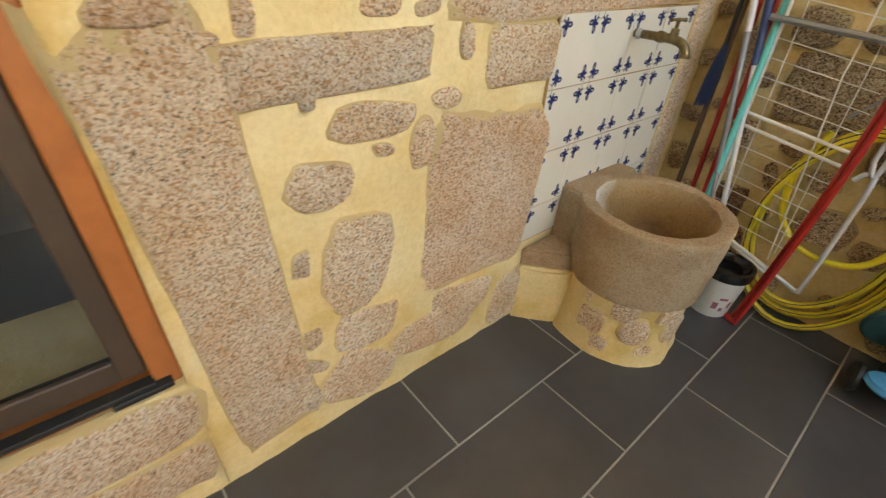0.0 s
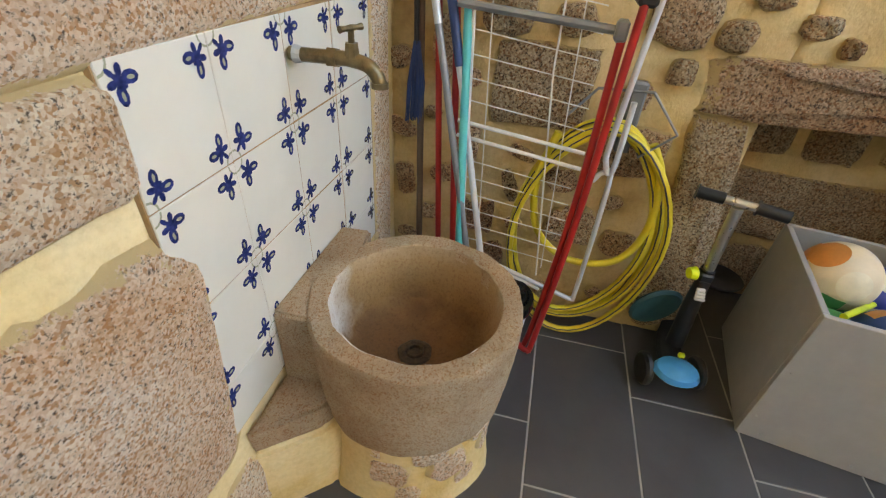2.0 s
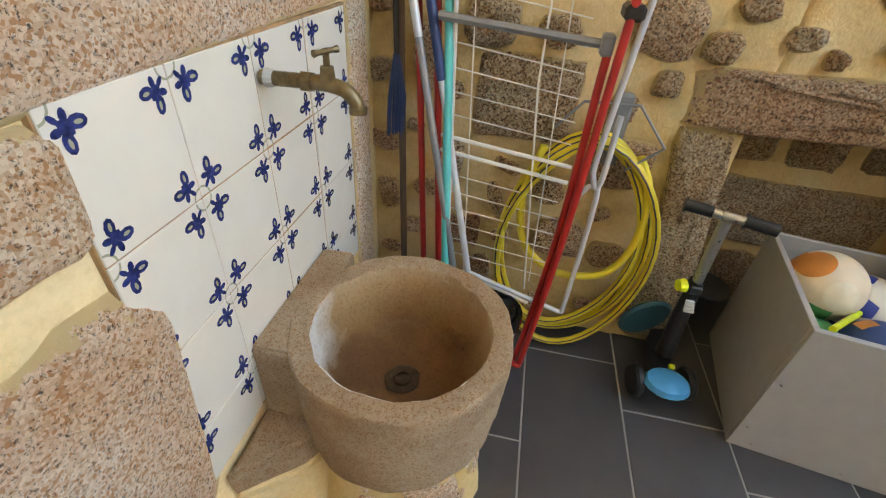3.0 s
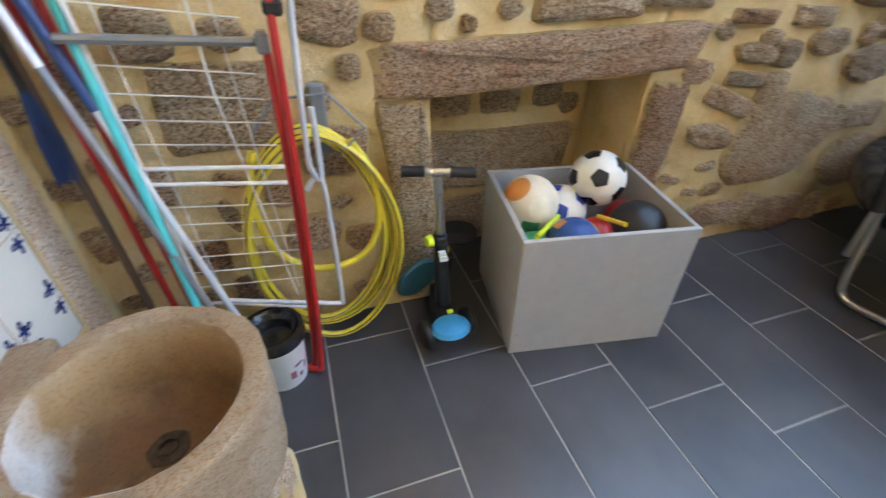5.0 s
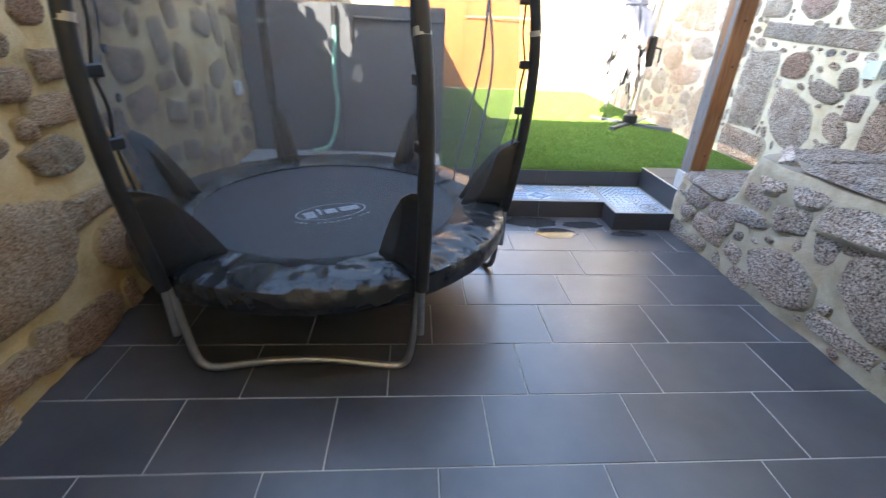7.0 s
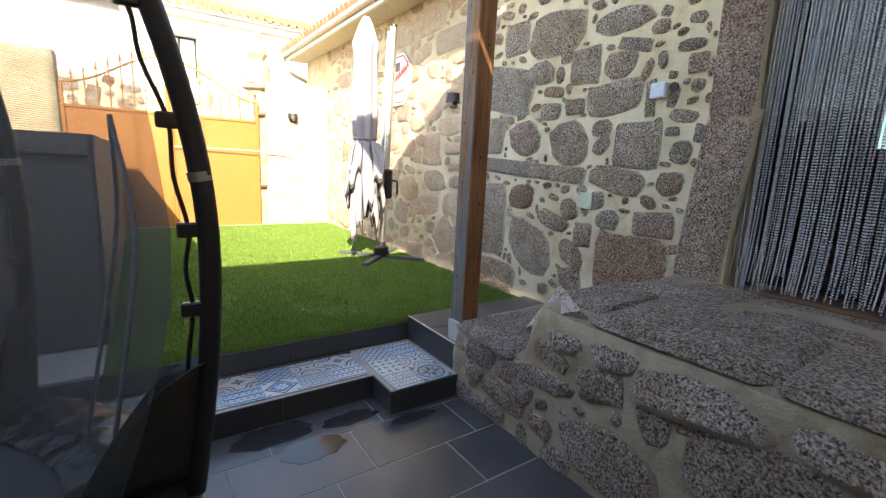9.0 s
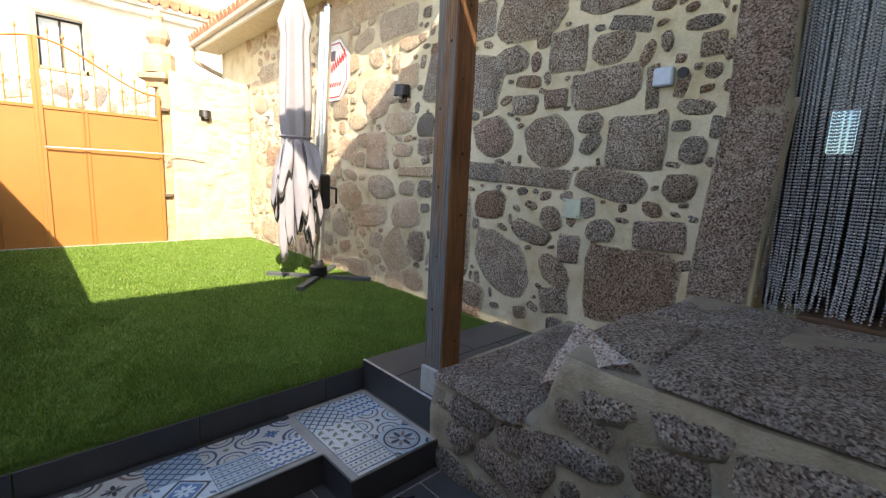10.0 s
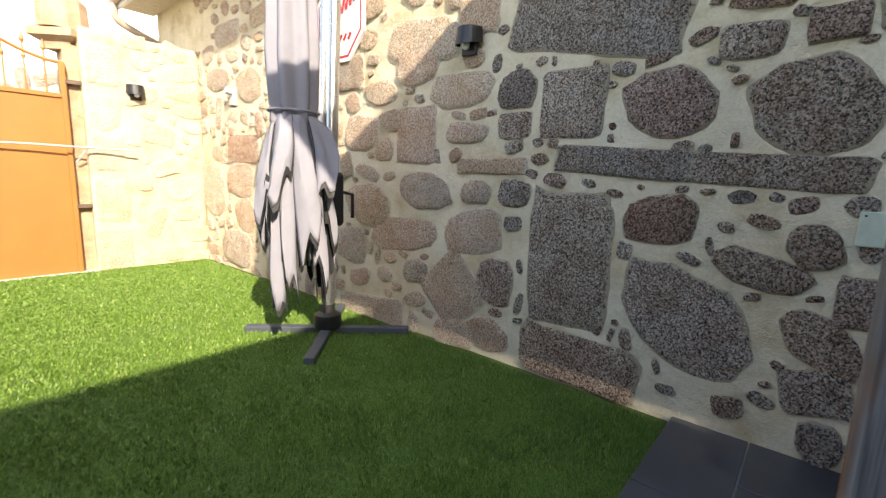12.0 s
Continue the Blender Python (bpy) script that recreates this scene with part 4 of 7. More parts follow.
def turned(profile, amp=0.0035):
    """A hewn drum: close rings, so that its edges stay crisp."""
    close = []
    for (r0, z0), (r1, z1) in zip(profile, profile[1:]):
        k = max(1, int(math.hypot(r1 - r0, z1 - z0) / 0.018))
        close += [(r0 + (r1 - r0) * i / k, z0 + (z1 - z0) * i / k) for i in range(k)]
    return hand_cut(lathe(close + [profile[-1]], 72, (BX, BY, 0), 0.03), amp)


M_HOLLOW, n, l, b = mat("toned_hollow")
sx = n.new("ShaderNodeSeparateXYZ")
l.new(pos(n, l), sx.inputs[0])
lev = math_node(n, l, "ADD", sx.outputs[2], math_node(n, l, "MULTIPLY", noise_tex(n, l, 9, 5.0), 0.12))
# browner and darker towards the bottom
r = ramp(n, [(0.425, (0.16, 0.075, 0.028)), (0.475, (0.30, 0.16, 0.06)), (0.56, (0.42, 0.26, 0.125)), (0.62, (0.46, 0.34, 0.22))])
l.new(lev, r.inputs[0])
# sky light put into the colour as a pale patch, on the wall side
sky_side = math_node(n, l, "ADD", math_node(n, l, "ADD", math_node(n, l, "MULTIPLY", sx.outputs[0], -1.6), math_node(n, l, "MULTIPLY", sx.outputs[1], 0.5)), math_node(n, l, "MULTIPLY", noise_tex(n, l, 8, 5.0), 0.22))
mrl = n.new("ShaderNodeMapRange")
mrl.inputs["From Min"].default_value, mrl.inputs["From Max"].default_value = -1.92, -1.78
l.new(sky_side, mrl.inputs["Value"])
high = n.new("ShaderNodeMapRange")
high.inputs["From Min"].default_value, high.inputs["From Max"].default_value = 0.44, 0.505
l.new(lev, high.inputs["Value"])
skylit = mixc(n, l, math_node(n, l, "MULTIPLY", mrl.outputs[0], high.outputs[0]), r.outputs[0], (0.74, 0.72, 0.69))
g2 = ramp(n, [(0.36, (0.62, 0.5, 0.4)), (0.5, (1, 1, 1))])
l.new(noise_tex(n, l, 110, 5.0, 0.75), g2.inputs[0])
l.new(mixc(n, l, 0.6, skylit, g2.outputs[0], "MULTIPLY"), b.inputs["Base Color"])
b.inputs["Roughness"].default_value = 0.8
bump(n, l, b, noise_tex(n, l, 80, 6.0, 0.7), 0.5, 0.01)
bowl = part("bowl", turned([(0.10, 0.25), (0.21, 0.258), (0.236, 0.28), (0.243, 0.40), (0.246, 0.50), (0.247, 0.548), (0.2435, 0.553), (0.203, 0.5525), (0.199, 0.549), (0.197, 0.50), (0.190, 0.43), (0.176, 0.385), (0.15, 0.365), (0.09, 0.358), (0.03, 0.354), (0.03, 0.34), (0.0, 0.34)], 0.0055), M_BASIN, basin, "tan granite bowl, sky light painted pale over a rust-brown bottom", True)
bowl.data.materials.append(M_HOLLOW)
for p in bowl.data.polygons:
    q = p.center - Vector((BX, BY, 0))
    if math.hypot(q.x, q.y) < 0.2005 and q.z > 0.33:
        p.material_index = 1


def weathered(bm, amp=0.004, freq=20.0):
    bmesh.ops.subdivide_edges(bm, edges=bm.edges[:], cuts=3, use_grid_fill=True)
    for v in bm.verts:
        q = v.co * freq
        v.co += Vector((noise.noise(q), noise.noise(q + Vector((7, 1, 3))), noise.noise(q + Vector((2, 9, 5))))) * amp
    return bm


back = bmesh.new()
outline = [(1.277, 0.80), (1.277, 0.712)] + [(BX + 0.225 * math.cos(radians(a)), BY + 0.225 * math.sin(radians(a))) for a in range(125, 50, -10)] + [(1.645, 0.71), (1.645, 0.80)]
add_poly(back, [(x, y, 0.26) for x, y in outline], None, 0.289)
bmesh.ops.bevel(back, geom=back.edges[:], offset=0.008, segments=2, affect="EDGES")
part("back_block", hand_cut(back, 0.004), M_BASIN, basin, "cut stone shoulder against the wall", True)


def wedge(z0, z1, grow):
    bm = bmesh.new()
    base = [bm.verts.new((x, y, z0)) for x, y in ((1.108 - grow, 0.80), (1.125 - grow, 0.78 - grow), (1.222 - grow, 0.672 - grow), (1.31, 0.63 - grow), (1.31, 0.80))]
    f = bm.faces.new(base)
    top = [v for v in bmesh.ops.extrude_face_region(bm, geom=[f])["geom"] if isinstance(v, bmesh.types.BMVert)]
    for v in top:
        v.co.z = z1
    bmesh.ops.bevel(bm, geom=bm.edges[:], offset=0.012, segments=2, affect="EDGES")
    return weathered(bm, 0.005, 16)


part("ledge", wedge(0.25, 0.335, 0.0), M_BASIN, basin, "low side ledge of worn stone", True)
wall_foot = part("wall_foot", wedge(-0.03, 0.255, 0.006), M_MORT_N, basin, "yellow mortar footing", True)
ped = lathe([(0.236, -0.01), (0.226, 0.03), (0.216, 0.12), (0.214, 0.2), (0.216, 0.27)], 32, (BX, BY, 0), 0.12)
pedestal = part("pedestal", ped, M_MORT_N, basin, "pedestal of small stones in yellow mortar", True)
part("drain", lathe([(0.044, 0.0), (0.040, 0.004), (0.030, 0.006), (0.024, 0.004), (0.021, 0.010), (0.016, 0.010), (0.014, -0.008), (0.0, -0.01)], 20, (BX, BY, 0.356), 0.12), plain("rusted_drain", (0.06, 0.035, 0.018), 0.55, 0.3, 0.6, 60, 0.5), basin, "rusted dark metal drain")
for i in range(14):
    a = math.radians(150 + 14.5 * i)
    z, s = 0.03 + 0.09 * ((i * 5) % 3), 0.075 + 0.025 * ((i * 7) % 3)
    ob = new("stone", SET_N[i % 5])
    ob.parent, ob.matrix_parent_inverse = pedestal, Matrix.Identity(4)
    out = Vector((math.cos(a), math.sin(a), 0))
    ob.matrix_basis = Matrix.Translation(Vector((BX, BY, z + 0.03)) + out * 0.208) @ Matrix(((-out.y, 0, out.x, 0), (out.x, 0, out.y, 0), (0, 1, 0, 0), (0, 0, 0, 1))) @ Matrix.Diagonal((s * 0.95, s, 0.012, 1))

tap = thing("tap", (1.48, 0.78, 1.03), "weathered brass garden tap on the tile panel", "tap")
part("pipe", joined(tube([(1.48, 0.79, 1.035), (1.48, 0.70, 1.037)], 0.013, 12), tube([(1.48, 0.712, 1.037), (1.48, 0.694, 1.037)], 0.018, 6)), M_BRASS, tap)
part("flange", tube([(1.48, 0.78, 1.035), (1.48, 0.765, 1.035)], [0.017, 0.014], 12), M_CONC, tap, "mortar-smeared wall flange")
part("body", joined(tube(smooth_path([(1.48, 0.70, 1.037), (1.48, 0.668, 1.037), (1.48, 0.635, 1.030), (1.48, 0.617, 1.012), (1.48, 0.613, 0.995)], 4), 0.0135, 12), tube([(1.48, 0.613, 1.003), (1.48, 0.613, 0.993)], 0.0165, 12)), M_BRASS, tap, smooth=True)
stem = part("stem", joined(tube([(1.48, 0.665, 1.04), (1.48, 0.665, 1.066)], [0.015, 0.012], 8), tube([(1.48, 0.665, 1.066), (1.48, 0.665, 1.088)], 0.006, 8)), M_BRASS, tap)
part("handle", tube([(1.455, 0.675, 1.09), (1.466, 0.67, 1.09), (1.48, 0.665, 1.09), (1.494, 0.66, 1.09), (1.505, 0.655, 1.09)], [0.0065, 0.0045, 0.006, 0.0045, 0.0065], 8), M_BRASS, tap)

# ---- window beside the basin wall ----
win = thing("window_1", (-0.6, 0.84, 0.43), "window with red-brown frame and dark glass", "window", kind="structure")
for nm, lo, hi in (("frame", (-0.052, 0.815, 0.43), (-0.001, 0.87, 1.95)), ("frame", (-1.2, 0.815, 0.43), (-1.15, 0.87, 1.95)), ("frame", (-1.15, 0.815, 0.432), (-0.052, 0.865, 0.452)), ("frame", (-1.15, 0.815, 1.9), (-0.052, 0.87, 1.95))):
    part(nm, box(lo, hi, 0.004), M_TERRA, win, "red-brown painted frame")
sash = part("sash", joined(box((-0.1, 0.832, 0.475), (-0.055, 0.862, 1.9), 0.003), box((-1.15, 0.832, 0.475), (-0.1, 0.862, 0.53), 0.003)), plain("brown_sash", (0.07, 0.045, 0.032), 0.45), win, "dark brown inner sash")
part("pane", box((-1.15, 0.845, 0.53), (-0.1, 0.851, 1.9)), M_GLASS, sash)
part("track", joined(box((-1.15, 0.80, 0.452), (-0.05, 0.83, 0.466), 0.002), box((-0.13, 0.79, 0.444), (-0.02, 0.815, 0.458), 0.002)), M_SEAL, win, "black shutter track")
# added box; its dark colour stands in for the unlit interior
solid("room_wall", joined(box((-2.2, 2.6, 0.0), (1.0, 2.7, 2.6)), box((-2.2, 1.26, -0.04), (1.0, 2.6, 0.0)), box((-2.2, 1.26, 2.6), (1.0, 2.7, 2.7)), box((-2.3, 1.26, 0.0), (-2.2, 2.7, 2.6)), box((1.0, 1.26, 0.0), (1.1, 2.7, 2.6))), M_DARK, "added room box behind the window, coloured dark for indoor shade", "wall", kind="structure")

# ---- bucket ----
bx, by = 1.86, 0.315
bucket = thing("bucket", (bx, by, 0.0), "white plastic bucket with a black lid and printed label", "bucket")
part("tub", lathe([(0.075, 0.0), (0.078, 0.004), (0.093, 0.205), (0.097, 0.21), (0.09, 0.205), (0.073, 0.01), (0.0, 0.01)], 28, (bx, by, 0.0)), plain("bucket_white", (0.80, 0.84, 0.86), 0.35, 0, 0.05), bucket, smooth=True)
part("lid", lathe([(0.101, 0.195), (0.104, 0.215), (0.1, 0.235), (0.085, 0.236), (0.078, 0.222), (0.06, 0.214), (0.055, 0.18), (0.0, 0.178)], 28, (bx, by, 0.0)), plain("glossy_black", (0.012, 0.012, 0.013), 0.15, 0, 0.2), bucket, "glossy black ring lid", True)
bm = bmesh.new()
for a0, z0, z1, w in ((200, 0.05, 0.085, 14), (222, 0.04, 0.06, 10), (240, 0.06, 0.095, 8), (212, 0.10, 0.112, 22)):
    for i in range(3):
        a, c = math.radians(a0 + w * i / 3), math.radians(a0 + w * (i + 1) / 3)
        rr = [0.0772 + (0.0175 * z / 0.205) + 0.0006 for z in (z0, z1)]
        add_poly(bm, [(bx + rr[0] * math.cos(a), by + rr[0] * math.sin(a), z0), (bx + rr[0] * math.cos(c), by + rr[0] * math.sin(c), z0), (bx + rr[1] * math.cos(c), by + rr[1] * math.sin(c), z1), (bx + rr[1] * math.cos(a), by + rr[1] * math.sin(a), z1)])
part("label", bm, plain("label_print", (0.35, 0.12, 0.2), 0.5), bucket, "small red and blue print")

# ---- broom handles leaning in the corner ----
def pole(name, label, segs, group="broom handles in the corner"):
    th = thing(name, segs[0][0], label, "handle", group)
    for nm, a, c, r, m in ((s[2], s[0], s[1], s[3], s[4]) for s in segs):
        part(nm, tube([a, c], r, 10), m, th, smooth=True)
    return th


def along(a, c, t):
    return tuple(p + (q - p) * t for p, q in zip(a, c))


def leaning(name, label, foot, head, pieces):
    segs = [(along(foot, head, a), along(foot, head, c), nm, r, m) for nm, a, c, r, m in pieces]
    return pole(name, label, segs)


leaning("broom_handle", "grey metal broom handle with a pale grip end", (1.80, 0.37, 0.0), (2.01, 0.715, 1.42), [("tube", 0, 0.73, 0.011, M_GREYTUBE), ("grip", 0.73, 1, 0.0115, M_LIGHTTUBE)])
leaning("broom_handle", "pale metal broom handle with a navy sleeve", (1.83, 0.33, 0.0), (2.01, 0.67, 1.42), [("tube", 0, 0.70, 0.0105, M_LIGHTTUBE), ("sleeve", 0.66, 1, 0.0135, M_DEEPBLUE)])
leaning("broom_handle", "turquoise plastic broom handle leaning on the wall", (1.79, 0.46, 0.0), (2.03, 0.575, 1.42), [("tube", 0.1, 1, 0.0125, M_TEAL), ("ferrule", 0, 0.1, 0.014, M_BLUE)])
leaning("broom_handle", "red lacquered broom handle", (1.90, 0.50, 0.0), (2.03, 0.61, 1.42), [("tube", 0, 1, 0.0105, M_RED)])
leaning("broom_handle", "red lacquered broom handle, leaning further back", (1.93, 0.56, 0.0), (2.03, 0.66, 1.42), [("tube", 0, 1, 0.01, M_RED)])
leaning("broom_handle", "brown wooden broom handle in the corner", (2.0, 0.66, 0.0), (2.03, 0.70, 1.42), [("tube", 0, 1, 0.011, M_BROWN)])
duster = thing("feather_duster", (2.02, 0.72, 0.6), "navy bristle brush hanging in the corner", "brush")
bm = bmesh.new()
for i in range(70):
    a, r = rnd.uniform(0, 6.28), rnd.uniform(0.004, 0.03)
    x, y = 2.0 + r * math.cos(a) * 0.8, 0.695 + r * math.sin(a)
    add_tube(bm, [(x * 0.3 + 2.0 * 0.7, y * 0.3 + 0.695 * 0.7, 0.98), (x, y, 0.86), (x * 1.0, y + 0.006, 0.75 + rnd.uniform(-0.01, 0.02))], [0.0018, 0.002, 0.0014], 4)
part("bristles", bm, M_DEEPBLUE, duster)
part("stick", tube([(2.0, 0.695, 0.97), (2.02, 0.71, 1.4)], 0.008, 8), M_BLACK, duster)

# ---- folded drying rack ----
rack = thing("drying_rack", (1.92, 0.3, 0.0), "folded white wire drying rack with red legs on the wall", "drying rack")
RX = 1.965
part("frame", joined(tube([(RX, 0.545, 1.42), (RX, 0.50, 0.3), (RX, 0.44, 0.285), (RX - 0.02, 0.20, 0.215)], 0.006, 8), tube([(RX, 0.31, 1.42), (RX, 0.30, 0.95), (RX, 0.22, 0.26)], 0.003, 6)), M_WIRE, rack, "white tube frame")
for z, y0, y1, dz in ((0.78, 0.55, 0.165, -0.045), (0.735, 0.55, 0.165, -0.05)):
    part("crossbar", tube([(RX, y0, z), (RX, y1, z + dz)], 0.0065, 8), M_WIRE, rack)
for i in range(12):
    z = 1.16 - 0.063 * i if i < 6 else 0.66 - 0.058 * (i - 6)
    part("wire", tube([(RX + 0.004, 0.545, z), (RX + 0.004, 0.20 - 0.004 * i, z - 0.045)], 0.0019, 5), M_WIRE, rack)
for y in (0.50, 0.27):
    part("wire", tube([(RX - 0.004, y, 1.42), (RX - 0.004, y - 0.06, 0.3)], 0.0019, 5), M_WIRE, rack)
part("top_bar", tube([(RX - 0.02, 0.57, 1.093), (RX - 0.03, 0.165, 1.068)], 0.011, 8), M_GREYTUBE, rack, "flat grey hinge bar")
part("hinge", box((RX - 0.06, 0.145, 1.045), (RX - 0.025, 0.175, 1.095), 0.006), M_GREYTUBE, rack)
part("leg", tube(smooth_path([(1.92, 0.155, 1.05), (1.885, 0.165, 0.55), (1.86, 0.205, 0.05), (1.852, 0.235, 0.012)], 5), 0.0105, 10), M_RED, rack, "red enamelled leg", True)
part("leg", tube(smooth_path([(1.90, 0.115, 1.42), (1.895, 0.13, 1.1), (1.865, 0.15, 0.55), (1.842, 0.185, 0.06), (1.835, 0.20, 0.012), (1.852, 0.235, 0.012)], 5), 0.0105, 10), M_RED, rack, "red enamelled leg", True)
part("leg", tube(smooth_path([(1.955, 0.06, 1.42), (1.955, 0.085, 1.12), (1.95, 0.105, 0.78), (1.95, 0.10, 0.72), (1.95, 0.085, 0.69), (1.95, 0.075, 0.73), (1.955, 0.075, 0.9)], 5), 0.0085, 10), M_LIGHTTUBE, rack, "white bent leg", True)
part("leg", tube(smooth_path([(1.952, 0.125, 0.66), (1.955, 0.10, 0.69), (1.955, 0.075, 0.655), (1.95, 0.075, 0.24), (1.95, 0.085, 0.2), (1.95, 0.13, 0.21), (1.96, 0.44, 0.30)], 5), 0.0085, 10), M_LIGHTTUBE, rack, "white bent leg", True)
part("joint", box((1.885, 0.10, 1.125), (1.965, 0.145, 1.16), 0.008), M_BLACK, rack)

# ---- coiled hose on its wall hook ----
hook = thing("hose_hook", (2.08, 0.04, 0.9), "dark bent-wire hose hook on the wall", "hook")
part("wire", tube([(2.07, 0.235, 0.83), (2.0, 0.235, 0.83), (1.995, 0.17, 0.915), (1.98, 0.028, 0.925), (1.975, -0.065, 0.822), (1.985, 0.014, 0.741), (2.07, 0.02, 0.76)], 0.0042, 8), M_GREYTUBE, hook)
part("plate", box((2.05, 0.03, 0.72), (2.085, 0.075, 0.93), 0.006), M_GREYTUBE, hook, "flat grey bracket")
hose = thing("garden_hose", (2.03, 0.09, 0.42), "yellow garden hose with dark stripes coiled on the wall hook", "hose")
for k, (cy, cz, ry, rz, x) in enumerate(((0.105, 0.425, 0.225, 0.395, 2.04), (0.10, 0.43, 0.235, 0.38, 2.018), (0.115, 0.455, 0.215, 0.355, 2.0), (0.09, 0.41, 0.245, 0.392, 1.985))):
    pts = [(x + 0.01 * math.sin(3 * a + k), cy + ry * math.cos(a) * (1 - 0.12 * max(0, math.sin(a)) ** 2), cz + rz * math.sin(a)) for a in (2 * math.pi * i / 36 for i in range(36))]
    part("coil", tube(pts, 0.0125, 9, True), M_YELLOW, hose, smooth=True)
    part("stripe", tube([(px_ - 0.0105, py_ + 0.004, pz_ + 0.004) for px_, py_, pz_ in pts], 0.0028, 5, True), M_NAVY, hose, "dark stripe")
part("loop", tube(smooth_path([(1.99, 0.25, 0.78), (1.98, 0.285, 0.62), (1.98, 0.25, 0.44), (1.98, 0.13, 0.345), (1.98, -0.02, 0.37), (1.985, -0.085, 0.5), (1.99, -0.07, 0.68), (2.0, -0.02, 0.78)], 6), 0.0125, 9), M_YELLOW, hose, smooth=True)

# ---- push scooter ----
scooter = thing("scooter", (1.9, -0.3, 0.0), "child's three-wheeled scooter, black and blue with aluminium stem", "scooter")
sx, sy = 1.925, -0.275
part("stem", tube([(1.93, -0.285, 0.42), (1.90, -0.262, 0.675)], 0.016, 12), M_ALU, scooter, "bare aluminium tube", True)
part("handlebar", tube([(1.915, -0.215, 0.688), (1.885, -0.31, 0.688)], 0.012, 10), M_ALU, scooter, smooth=True)
for a, c in (((1.93, -0.155, 0.69), (1.913, -0.225, 0.688)), ((1.888, -0.30, 0.688), (1.862, -0.375, 0.686))):
    part("grip", joined(tube([a, c], 0.017, 12), tube([a, along(a, c, 0.06)], 0.022, 12)), M_BLACK, scooter, "black rubber grip", True)
part("clamp", joined(tube([(1.93, -0.285, 0.40), (1.927, -0.282, 0.445)], 0.022, 12), box((1.90, -0.30, 0.405), (1.945, -0.26, 0.435), 0.005)), M_BLACK, scooter)
part("knob", tube([(1.91, -0.245, 0.43), (1.905, -0.225, 0.43)], [0.022, 0.018], 12), M_LIME, scooter, "yellow clamp knob")
part("lower_stem", tube([(1.93, -0.285, 0.42), (1.935, -0.29, 0.30), (1.925, -0.295, 0.12)], [0.022, 0.026, 0.03], 12), M_BLACK, scooter, "black lower stem", True)
part("sticker", joined(*[box((1.899, -0.305 + 0.004 * i, 0.335 + 0.012 * i), (1.909, -0.275 + 0.002 * i, 0.343 + 0.012 * i)) for i in range(4)]), M_WHITE, scooter, "white printed mark")
deck = bmesh.new()
add_tube(deck, smooth_path([(1.80, -0.285, 0.075), (1.86, -0.29, 0.085), (1.98, -0.30, 0.085), (2.22, -0.36, 0.085)], 4), [0.03] * 13, 10)
for v in deck.verts:
    v.co.z = 0.08 + (v.co.z - 0.08) * 0.45
    v.co.y = -0.3 + (v.co.y + 0.3) * 1.5
part("deck", deck, M_BLACK, scooter)
nose = lathe([(0.0, -0.02), (0.05, -0.018), (0.068, 0.0), (0.06, 0.018), (0.03, 0.03), (0.0, 0.032)], 20, (1.80, -0.285, 0.10), 0, (0.9, 1.1))
part("nose", nose, M_BLUE, scooter, "bright blue front cover", True)
part("badge", box((1.835, -0.305, 0.135), (1.85, -0.285, 0.15), 0.003), M_LIME, scooter)
fin = lathe([(0.0, -0.012), (0.085, -0.01), (0.095, 0.0), (0.085, 0.01), (0.0, 0.012)], 20)
bmesh.ops.transform(fin, matrix=pose(2.0, -0.215, 0.2, 0, 78, 20), verts=fin.verts)
part("seat", fin, M_DARKTEAL, scooter, "dark teal folded seat", True)
for wx, wy in ((1.83, -0.20), (1.86, -0.375), (2.2, -0.38)):
    wh = lathe([(0.015, -0.014), (0.05, -0.014), (0.058, -0.006), (0.058, 0.006), (0.05, 0.014), (0.015, 0.014)], 20)
    bmesh.ops.transform(wh, matrix=pose(wx, wy, 0.06, 90, 0, 10), verts=wh.verts)
    wheel = part("wheel", wh, M_BLACK, scooter, smooth=True)
hub = tube([(2.06, -0.345, 0.27), (2.05, -0.335, 0.27)], 0.022, 12)
part("nut", hub, M_YBALL, scooter, "yellow plastic nut")

# ---- toy box and balls ----
toy = thing("toy_box", (1.86, -0.78, 0.0), "open grey painted board box full of balls, against the wall niche", "box")
C0, C1, C2, C3 = (1.70, -0.48), (1.60, -1.075), (2.10, -1.16), (2.20, -0.565)
th = 0.018


def board(a, c, z0, z1, inward):
    d = Vector((c[0] - a[0], c[1] - a[1]))
    nrm = Vector((-d.y, d.x)).normalized() * th * inward
    bm = bmesh.new()
    q = [(a[0], a[1]), (c[0], c[1]), (c[0] + nrm.x, c[1] + nrm.y), (a[0] + nrm.x, a[1] + nrm.y)]
    lo = [bm.verts.new((x, y, z0)) for x, y in q]
    hi = [bm.verts.new((x, y, z1)) for x, y in q]
    bm.faces.new(lo[::-1])
    bm.faces.new(hi)
    for i in range(4):
        bm.faces.new((lo[i], lo[(i + 1) % 4], hi[(i + 1) % 4], hi[i]))
    bmesh.ops.bevel(bm, geom=bm.edges[:], offset=0.0018, segments=1, affect="EDGES")
    return bm


def inset(a, c, k):
    d = Vector((c[0] - a[0], c[1] - a[1])).normalized() * k
    return (a[0] + d.x, a[1] + d.y)


